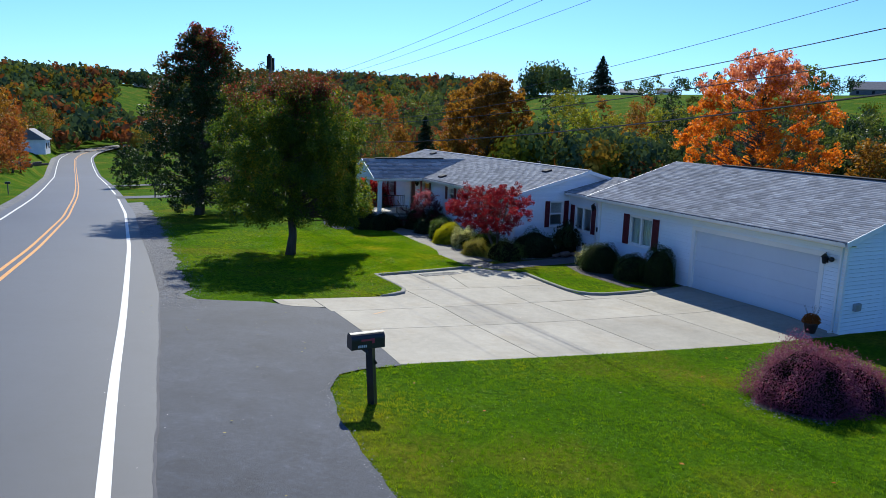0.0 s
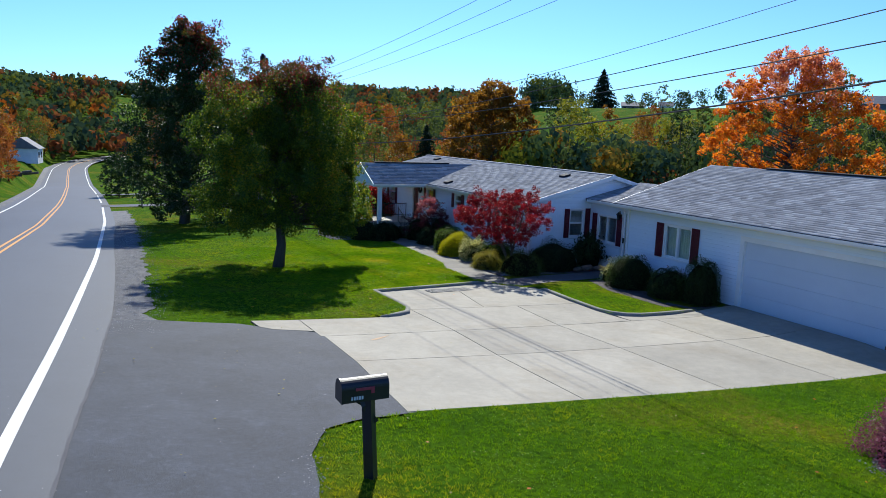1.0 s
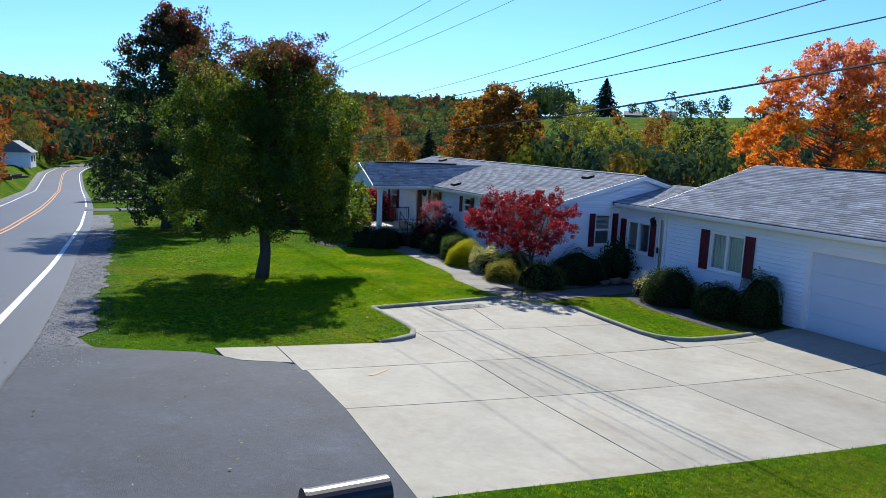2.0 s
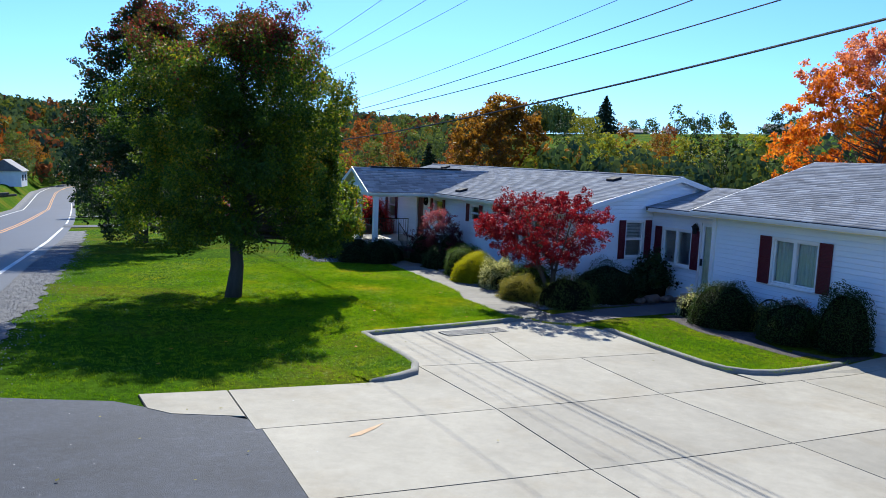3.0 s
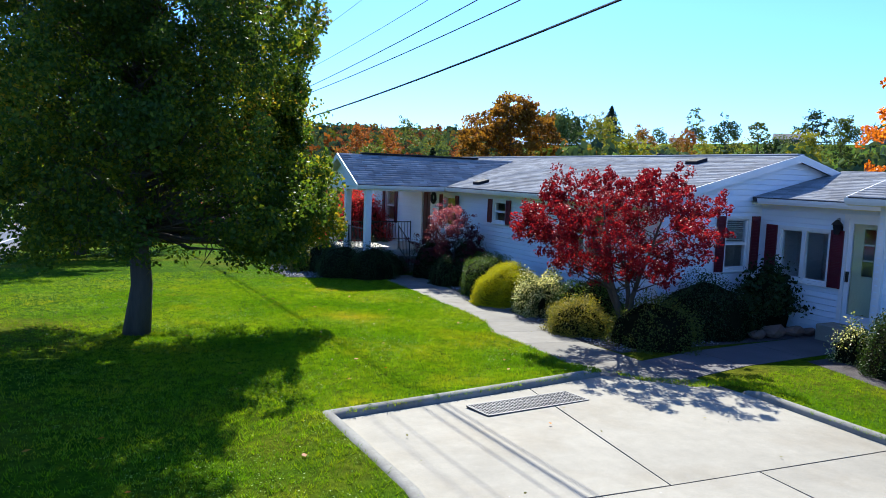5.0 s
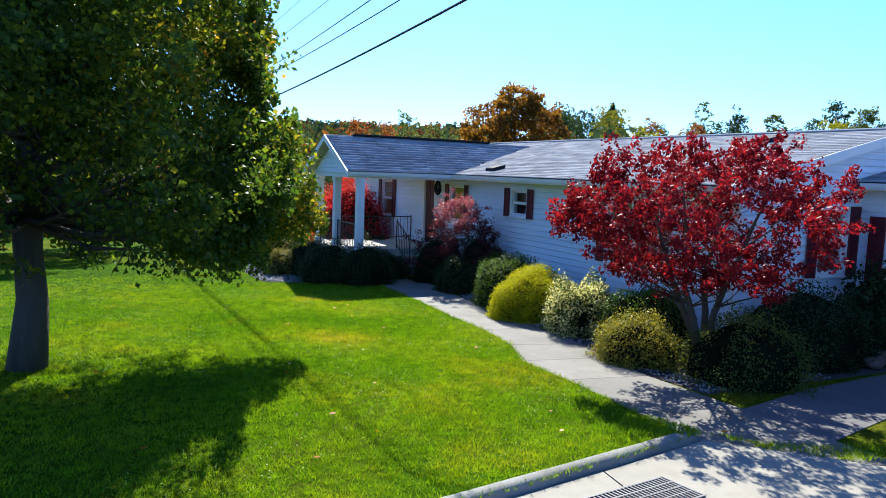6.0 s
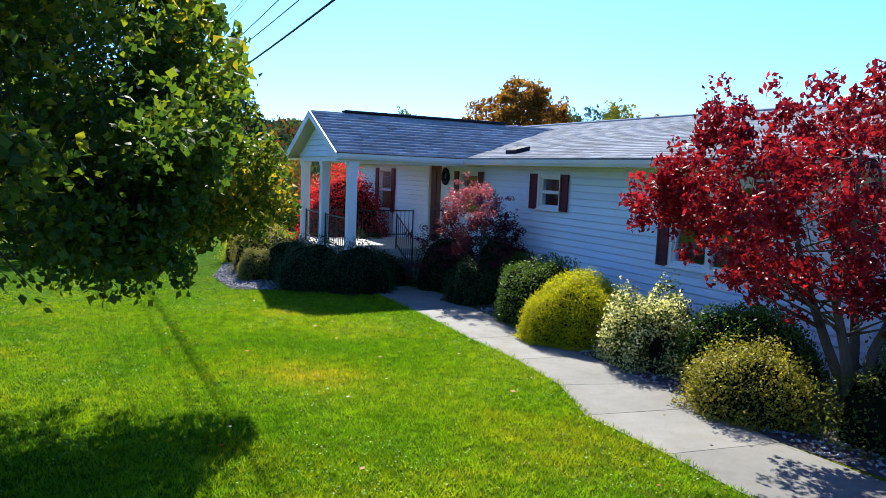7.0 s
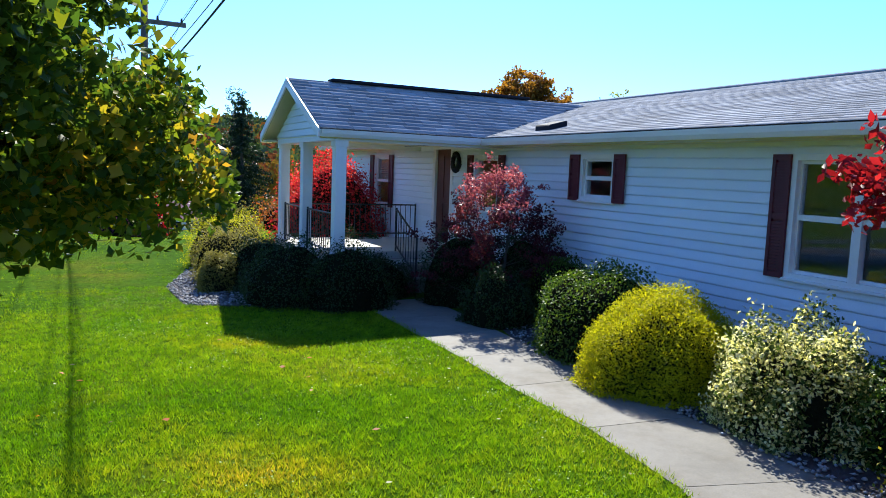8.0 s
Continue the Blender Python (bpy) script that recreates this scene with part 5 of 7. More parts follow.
# ---- plants ----
def leaves_mesh(name, pts, nrm_bias, size, rng, aspect=0.62, jitter=0.35, droop=0.0, lobed=False):
    """Folded leaf blades at the points, turned at random about the given lean; lobed ones have three points."""
    n = len(pts)
    d = rng.normal(size=(n, 3))
    d[:, 2] -= droop
    d /= np.linalg.norm(d, axis=1)[:, None]
    nr = rng.normal(size=(n, 3)) + nrm_bias
    nr -= d * np.sum(nr * d, 1)[:, None]
    nr /= np.linalg.norm(nr, axis=1)[:, None] + 1e-9
    s = np.cross(d, nr)
    L = (size * (1 + jitter * rng.uniform(-1, 1, n)))[:, None]
    W = L * aspect * 0.5
    fold = 0.18 * L
    a, c = pts - d * L * 0.5, pts + d * L * 0.5
    if lobed:
        m = int(n * 0.35)
        b, e = pts + d * L * 0.12 + s * W * 1.15 + nr * fold * 0.6, pts + d * L * 0.12 - s * W * 1.15 + nr * fold * 0.6
        f, g = pts + d * L * 0.1 + s * W * 0.6 + nr * fold * 0.2, pts + d * L * 0.1 - s * W * 0.6 + nr * fold * 0.2
        V = np.concatenate([np.stack([a, b, f, c, g, e], 1)[:m].reshape(-1, 3), np.stack([a, pts - d * L * 0.08 + s * W * 0.58 + nr * fold * 0.5, c, pts - d * L * 0.08 - s * W * 0.58 + nr * fold * 0.5], 1)[m:].reshape(-1, 3)])
        i = (np.arange(m) * 6)[:, None]
        k = (m * 6 + np.arange(n - m) * 4)[:, None]
        F = np.concatenate([i + np.array(q) for q in ((0, 1, 2), (0, 2, 3), (0, 3, 4), (0, 4, 5))] + [k + np.array(q) for q in ((0, 1, 2), (0, 2, 3))])
        return np_mesh(name, V, F)
    b, e = pts + s * W + nr * fold * 0.5, pts - s * W + nr * fold * 0.5
    V = np.stack([a, b, c, e], 1).reshape(-1, 3)
    i = (np.arange(n) * 4)[:, None]
    F = np.concatenate([i + np.array([0, 1, 2]), i + np.array([0, 2, 3])])
    return np_mesh(name, V, F)


def clump_points(rng, centers, radii, n, hollow=0.0):
    k = rng.integers(0, len(centers), n)
    v = rng.normal(size=(n, 3))
    v /= np.linalg.norm(v, axis=1)[:, None]
    r = (hollow + (1 - hollow) * rng.random(n) ** 0.6)[:, None]
    return centers[k] + v * r * radii[k], v


ROUND = ((0, 0.55), (0.15, 0.85), (0.4, 1.0), (0.65, 0.9), (0.85, 0.6), (1, 0.25))
DOME = ((0, 0.93), (0.15, 1.0), (0.42, 0.97), (0.66, 0.80), (0.86, 0.54), (1, 0.25))
FLAT = ((0, 0.45), (0.25, 0.9), (0.55, 1.0), (0.8, 0.9), (1, 0.6))


def tree(pos, total, crown_lo, rx, trunk_r, leaves, size, material, label, seed, profile=ROUND, name="maple_tree", top_material=None, top_share=0.0, clumps=70, lean=0.0, bare=0.0, category="tree", clump_r=0.2, stems=1, base=None, lobed=False, reach=0.85, extra=(), tight=0.52, lean_y=0.0, skirt=0.0, peaks=0.0):
    """Tapered trunk, limbs, twigs and a crown of leaf clumps with gaps."""
    rng = np.random.default_rng(seed)
    x, y = pos
    z = (hz(x, y) if base is None else base) - 0.1
    e = empty(name, (x, y, z), label, category)
    ch = total - crown_lo
    bm = bmesh.new()
    trunk_top = z + crown_lo + ch * 0.72
    pk, pr = np.array(profile).T
    ends = []
    for i in range(clumps):
        k = (i + rng.random()) / clumps
        k = k ** 0.9
        a = i * 2.39996 + rng.normal() * 0.3
        rad = rx * np.interp(k, pk, pr) * (1 - clump_r * 0.75) * (rng.random() ** (0.28 if i % 4 else 0.9)) * rng.uniform(0.88, 1.1)
        ph = peaks * (1 - math.cos(3 * a + seed)) * 0.5 * min(1.0, rad / (0.45 * rx)) + peaks * 0.5 * max(0.0, 1 - rad / (0.3 * rx))
        k *= 1 - ph
        ends.append((x + lean + rad * math.cos(a), y + lean_y + rad * math.sin(a), z + crown_lo + clump_r * rx * 0.35 + k * (ch - clump_r * rx * 0.6)))
    ends = np.array(ends + list(extra))
    roots = []
    for s in range(stems):
        a0 = 2 * math.pi * s / stems + 0.5
        sp = 0 if stems == 1 else 0.42 * rx
        pts = [(x + 0.05 * (stems > 1) * math.cos(a0), y + 0.05 * (stems > 1) * math.sin(a0), z)]
        for i in range(1, 7):
            k = i / 6
            w = rng.normal(size=2) * 0.02 * rx
            pts.append((x + lean * k + sp * k ** 1.2 * math.cos(a0) + w[0], y + lean_y * k + sp * k ** 1.2 * math.sin(a0) + w[1], z + (trunk_top - z) * k))
        tube(bm, pts, [trunk_r * 1.35, trunk_r * 0.98] + [trunk_r * (1 - 0.17 * i) for i in range(1, 6)], 10)
        roots.append(pts)
    for i, q in enumerate(ends):
        pts = roots[i % stems]
        zz = float(np.clip(q[2] - 0.5 * math.hypot(q[0] - x, q[1] - y), z + crown_lo + (0.09 * ch if stems == 1 else -0.2 * crown_lo), trunk_top - 0.1))
        k = (zz - z) / (trunk_top - z)
        px = [np.interp(zz, [p[2] for p in pts], [p[c] for p in pts]) for c in (0, 1)]
        a, b = Vector((px[0], px[1], zz)), Vector(q)
        b = a.lerp(b, reach)
        m = a.lerp(b, 0.5) + Vector((rng.normal() * 0.06 * rx, rng.normal() * 0.06 * rx, -0.05 * (b - a).length))
        r = trunk_r * (0.30 * (1 - k) + 0.09)
        tube(bm, [a, m, b], [r, r * 0.5, r * 0.1], 5)
        for _ in range(3 if leaves > 8000 else 0):
            c = b + Vector(np.clip(rng.normal(size=3), -1, 1)) * min(rx * clump_r * 0.6, 0.45)
            tube(bm, [m.lerp(b, 0.6), c], [r * 0.22, r * 0.05], 4)
    smooth(part("trunk", bm, BARK, e, "grey-brown bark"))
    keep = ends[rng.random(len(ends)) >= bare]
    sub = np.repeat(keep, 7, 0) + rng.normal(size=(len(keep) * 7, 3)) * np.array([1, 1, 0.75]) * rx * clump_r * tight
    rr = np.column_stack([rng.uniform(0.28, 0.62, len(sub)) * rx * clump_r] * 2 + [rng.uniform(0.22, 0.5, len(sub)) * rx * clump_r])
    P, N = clump_points(rng, sub, rr, leaves, 0.2)
    P[:, 2] = np.maximum(P[:, 2], z + 0.15)
    if skirt:
        dx, dy = P[:, 0] - x - lean, P[:, 1] - y
        lim = 2.5 + 0.95 * step(-0.4, 0.6, dy) * (1 - 0.75 * step(1.9, 2.5, P[:, 2])) + 0.2 * np.sin(P[:, 2] * 2.1 + P[:, 1] * 1.7)
        P[:, 0] -= np.maximum(dx - lim, 0) * 0.7
        low = z + crown_lo + skirt * np.clip((y - P[:, 1]) / rx, 0, 1) - 0.15
        ok = P[:, 2] > low + 0.15 * rng.normal(size=len(P))
        P, N = P[ok], N[ok]
    if top_material:
        t = (P[:, 2] - (z + crown_lo)) / ch + rng.normal(size=len(P)) * 0.07 + 0.10 * np.sin(P[:, 0] * 2.1) * np.sin(P[:, 1] * 1.7)
        hi = t > 1 - top_share
        part_np(e, "crown_top", P[hi], N[hi], size, rng, top_material, lobed=lobed)
        P, N = P[~hi], N[~hi]
    part_np(e, "crown", P, N, size, rng, material, lobed=lobed)
    return e


def part_np(e, name, P, N, size, rng, material, aspect=0.56, droop=0.4, lobed=False):
    return link_mesh(name, leaves_mesh(name, P, N * 0.6, size, rng, 1.0 if lobed else aspect, 0.35, droop, lobed), material, e)


def shrub(pos, rx, ry, h, leaves, size, material, label, seed, name="shrub", base=0.0, lumpy=0.14, category="shrub", aspect=0.6, stems=True, group="", power=2.3, loose=0.08, core=0.84):
    """A mound of leaves over a near-black solid core that paints the inner shade."""
    rng = np.random.default_rng(seed)
    x, y = pos
    z = hz(x, y) + 0.02
    e = empty(name, (x, y, z), label, category, group)
    v = rng.normal(size=(leaves, 3))
    v /= np.linalg.norm(v, axis=1)[:, None]
    v[:, 2] = np.abs(v[:, 2]) * 1.0 - 0.12 * rng.random(leaves)
    k = (np.abs(v[:, 0]) ** power + np.abs(v[:, 1]) ** power + np.abs(v[:, 2]) ** power) ** (-1 / power)
    ph = rng.uniform(0, 6, 6)
    lump = 1 + lumpy * (np.sin(3 * v[:, 0] * 2 + ph[0]) * np.sin(4 * v[:, 1] + ph[1]) + 0.6 * np.sin(7 * v[:, 0] + ph[2]) * np.sin(8 * v[:, 2] + ph[3]) + 0.5 * np.sin(11 * v[:, 1] + ph[4]))
    r = (1 - 0.35 * rng.random(leaves) ** 2.2 + loose * rng.normal(size=leaves)) * lump * k
    P = np.array([x, y, z + base]) + v * r[:, None] * np.array([rx, ry, h - base])
    P[:, 2] = np.maximum(P[:, 2], z + 0.01)
    link_mesh("foliage", leaves_mesh("foliage", P, v * 1.2, size, rng, aspect), material, e)
    # added solid core: its near-black colour stands for shade between the leaves
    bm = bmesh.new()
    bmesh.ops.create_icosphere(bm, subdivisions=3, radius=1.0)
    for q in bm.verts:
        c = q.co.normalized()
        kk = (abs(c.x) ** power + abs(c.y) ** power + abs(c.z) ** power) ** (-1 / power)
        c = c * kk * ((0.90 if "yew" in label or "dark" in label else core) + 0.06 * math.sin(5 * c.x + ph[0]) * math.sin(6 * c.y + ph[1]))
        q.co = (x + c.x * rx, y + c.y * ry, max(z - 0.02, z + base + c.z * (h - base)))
    part("shade_core", bm, CORE_SHADE, e, "near-black core standing for the inner shade")
    return e


# near-black, no gloss: deep shade inside the shrubs as a colour
CORE_SHADE = surface("painted_inner_shade", (0.008, 0.010, 0.005), (0.018, 0.019, 0.010), 40, 6, 1.0, 1.0, 0.03, spec=0.0)


def conifer(pos, h, r, label, seed, n=9000, size=0.16, name="spruce_tree", lo=0.08):
    rng = np.random.default_rng(seed)
    x, y = pos
    z = hz(x, y) - 0.1
    e = empty(name, (x, y, z), label, "tree")
    bm = bmesh.new()
    tube(bm, [(x, y, z), (x, y, z + h * 0.5), (x, y, z + h)], [h * 0.022, h * 0.014, 0.01], 8)
    tiers = int(h * 3.2)
    P = []
    for t in range(tiers):
        k = t / tiers
        zz = z + h * (lo + (1 - lo) * k)
        rad = r * (1 - k) ** 0.85 + 0.05
        m = 7
        for j in range(m):
            a = rng.uniform(0, 2 * math.pi)
            L = rad * rng.uniform(0.7, 1.1)
            tip = Vector((x + L * math.cos(a), y + L * math.sin(a), zz - 0.22 * L))
            if t % 2 == 0:
                tube(bm, [(x, y, zz), tip], [0.012 * h / 6, 0.003], 4)
            cnt = max(3, int(n * rad / r / (tiers * m) * 1.9))
            q = rng.random(cnt) ** 0.7
            side = rng.normal(size=cnt) * 0.16 * L * (1.1 - q)
            P.append(np.column_stack([x + q * L * math.cos(a) - side * math.sin(a), y + q * L * math.sin(a) + side * math.cos(a), zz - 0.22 * L * q + rng.normal(size=cnt) * 0.05]))
    smooth(part("trunk", bm, BARK, e))
    P = np.concatenate(P)
    link_mesh("crown", leaves_mesh("crown", P, np.array([0, 0, 0.8]), size, rng, 0.35), SPRUCE, e)
    return e


# front lawn and beds
BROAD = ((0, 0.90), (0.15, 1.0), (0.42, 0.97), (0.66, 0.93), (0.86, 0.76), (1, 0.36))
COLUMN = ((0, 0.75), (0.2, 1.0), (0.5, 0.95), (0.75, 0.70), (0.9, 0.42), (1, 0.1))
er = random.Random(8)
EAST = [(er.uniform(a, b), er.uniform(c, d), er.uniform(e, f)) for a, b, c, d, e, f, n in (
    (8.2, 8.9, 23.6, 24.6, 1.0, 1.6, 10), (8.8, 9.75, 24.5, 25.3, 1.3, 1.85, 14), (8.7, 9.4, 24.4, 25.4, 2.0, 2.8, 12), (8.6, 9.3, 24.0, 25.4, 3.0, 4.6, 14)) for _ in range(n)]
tree((6.35, 24.15), 7.3, 1.3, 3.4, 0.17, 225000, 0.064, MAPLE, "broad green maple with reddening tips on the lawn", 3, profile=BROAD, top_material=MAPLE_TOP, top_share=0.17, clumps=250, clump_r=0.18, tight=0.42, lean=0.15, extra=EAST, lean_y=-0.1, skirt=0.8, peaks=0.12, lobed=True, reach=0.72)
tree((5.4, 42.5), 11.2, 0.3, 4.2, 0.24, 62000, 0.15, DARKGREEN, "tall dark maple turning red at the top", 5, profile=COLUMN, top_material=MAPLE_TOP, top_share=0.16, clumps=170, clump_r=0.19, lean=0.5)
EXTRA_D = [(12.75, 22.6, 1.6), (12.95, 22.5, 1.85), (13.1, 22.4, 1.45), (12.75, 22.3, 1.7), (13.2, 22.65, 1.7)]
tree((14.65, 21.85), 3.12, 1.25, 1.86, 0.055, 29000, 0.058, DOGWOOD, "small crimson-leaved dogwood among shrubs", 8, profile=FLAT, name="dogwood_tree", clumps=74, clump_r=0.15, stems=4, extra=EXTRA_D, lean=-0.58, lean_y=-0.4)
tree((14.85, 29.55), 2.2, 0.35, 1.2, 0.03, 17000, 0.042, JAPMAPLE, "dusky lace-leaf maple with a salmon-pink top beside the steps", 9, profile=DOME, name="japanese_maple", clumps=60, clump_r=0.2, stems=3, top_material=PINK, top_share=0.27, bare=0.2)
shrub((14.75, 36.9), 1.15, 1.1, 2.35, 20000, 0.055, SCARLET, "scarlet burning bush behind the porch", 11, name="burning_bush", base=0.4)
shrub((14.68, 26.88), 0.70, 0.70, 0.95, 16000, 0.034, YEW, "clipped dark green yew", 12, group="yews", loose=0.03, lumpy=0.08, power=3.0)
shrub((15.35, 28.65), 0.5, 0.5, 0.88, 8000, 0.034, YEW, "clipped dark green yew by the wall", 13, group="yews", loose=0.03, lumpy=0.08)
shrub((14.42, 25.65), 0.80, 0.78, 0.9, 56000, 0.036, GOLD, "golden mounded false cypress", 14, name="golden_shrub", aspect=0.28, power=2.0, loose=0.035, lumpy=0.07)
shrub((14.42, 24.2), 0.62, 0.66, 0.85, 24000, 0.036, VARIEGATED, "cream and green variegated euonymus", 15, name="variegated_shrub", lumpy=0.17, loose=0.06, power=2.0, core=0.80)
shrub((14.9, 23.2), 0.72, 0.82, 0.84, 15000, 0.036, YEW, "clipped dark green yew under the window", 16, group="yews", loose=0.03, lumpy=0.08)
shrub((13.98, 22.35), 0.58, 0.64, 0.62, 17000, 0.031, SPIREA, "yellow-green and tawny spirea mound", 17, name="spirea", power=2.0, lumpy=0.16)
shrub((14.65, 21.1), 0.75, 0.7, 0.78, 9500, 0.036, OLIVE, "loose dark green shrub at the dogwood foot", 18, lumpy=0.2)
shrub((16.35, 21.55), 1.1, 0.75, 1.05, 15000, 0.036, DARKGREEN, "dark clipped hedge under the gable window", 19, name="hedge", loose=0.03)
shrub((18.12, 21.6), 0.46, 0.46, 1.18, 4200, 0.085, DARKGREEN, "dark large-leaved rhododendron by the breezeway", 20, name="rhododendron", lumpy=0.25, loose=0.14, base=0.4)
shrub((17.15, 19.0), 0.3, 0.32, 0.6, 2400, 0.04, VARIEGATED, "small variegated shrub by the walk", 21, name="variegated_shrub", lumpy=0.25, loose=0.12)
shrub((17.1, 17.9), 0.8, 0.85, 1.05, 15000, 0.036, YEW_SHADE, "dark clipped yew before the garage", 22, group="garage yews", loose=0.03, lumpy=0.08)
shrub((17.5, 17.0), 0.38, 0.38, 0.62, 3500, 0.036, TWIG, "low olive shrub before the garage", 23)
shrub((17.1, 16.0), 0.66, 0.66, 0.85, 11000, 0.036, YEW_SHADE, "dark clipped yew before the garage window", 24, group="garage yews", loose=0.03, lumpy=0.08)
shrub((17.6, 16.3), 0.36, 0.6, 0.72, 3500, 0.036, RUST, "low rusty shrub at the garage wall", 25)
shrub((17.35, 14.95), 0.6, 0.6, 1.36, 14000, 0.036, YEW_SHADE, "rounded upright arborvitae at the garage corner", 26, name="arborvitae", group="garage yews", loose=0.03, lumpy=0.08)
shrub((11.3, 4.45), 1.0, 0.9, 1.2, 36000, 0.033, BARBERRY, "plum-purple barberry on the lawn", 27, name="barberry", lumpy=0.14, loose=0.06, power=2.0)
shrub((12.45, 4.2), 0.68, 0.68, 0.88, 17000, 0.033, BARBERRY, "plum-purple barberry on the lawn", 28, name="barberry", lumpy=0.14, loose=0.06, power=2.0)
for i, (x, y, rx, ry, h, m, nm, lb) in enumerate((
        (12.35, 31.45, 0.75, 0.7, 0.9, DARKGREEN, "hedge", "dark shaded yew before the porch"),
        (12.25, 32.9, 0.6, 0.8, 0.88, DARKGREEN, "hedge", "dark shaded yew before the porch"),
        (13.0, 30.75, 0.66, 0.55, 0.9, DARKGREEN, "hedge", "dark shaded yew beside the steps"),
        (12.0, 34.5, 0.75, 0.85, 0.98, TWIG, "spirea", "tawny spirea at the porch corner"),
        (11.55, 33.1, 0.4, 0.4, 0.6, TWIG, "spirea", "small tawny spirea in stone mulch"),
        (12.35, 36.6, 0.95, 1.1, 1.12, GOLD, "golden_shrub", "yellow-green spirea beyond the porch"),
        (13.75, 31.55, 0.62, 0.5, 0.62, DARKGREEN, "hedge", "dark shaded yew below the porch floor"),
        (14.85, 30.5, 0.72, 0.6, 1.1, DARKGREEN, "hedge", "dark shrub between walk and house"),
        (15.4, 29.6, 0.5, 0.6, 1.1, DARKGREEN, "hedge", "dark shrub under the lace-leaf maple"),
        (14.5, 28.85, 0.5, 0.5, 0.7, DARKGREEN, "hedge", "dark shrub under the lace-leaf maple"),
        (14.6, 34.6, 0.55, 0.4, 0.75, DARKGREEN, "hedge", "dark clipped shrub behind the porch rail"))):
    shrub((x, y), rx, ry, h, 11000, 0.032, m, lb, 40 + i, name=nm, lumpy=0.14, loose=0.05)

for i, (x, y, r, h, m) in enumerate(((17.8, 51.5, 1.5, 1.3, RUST), (20.2, 52.5, 1.6, 1.7, RUST), (15.2, 52.5, 1.3, 1.0, TWIG), (22.5, 50.5, 1.4, 2.2, TWIG))):
    shrub((x, y), r, r, h, 3500, 0.10, m, "straggly russet brush beyond the lawn", 90 + i, name="brush", lumpy=0.25, loose=0.15)

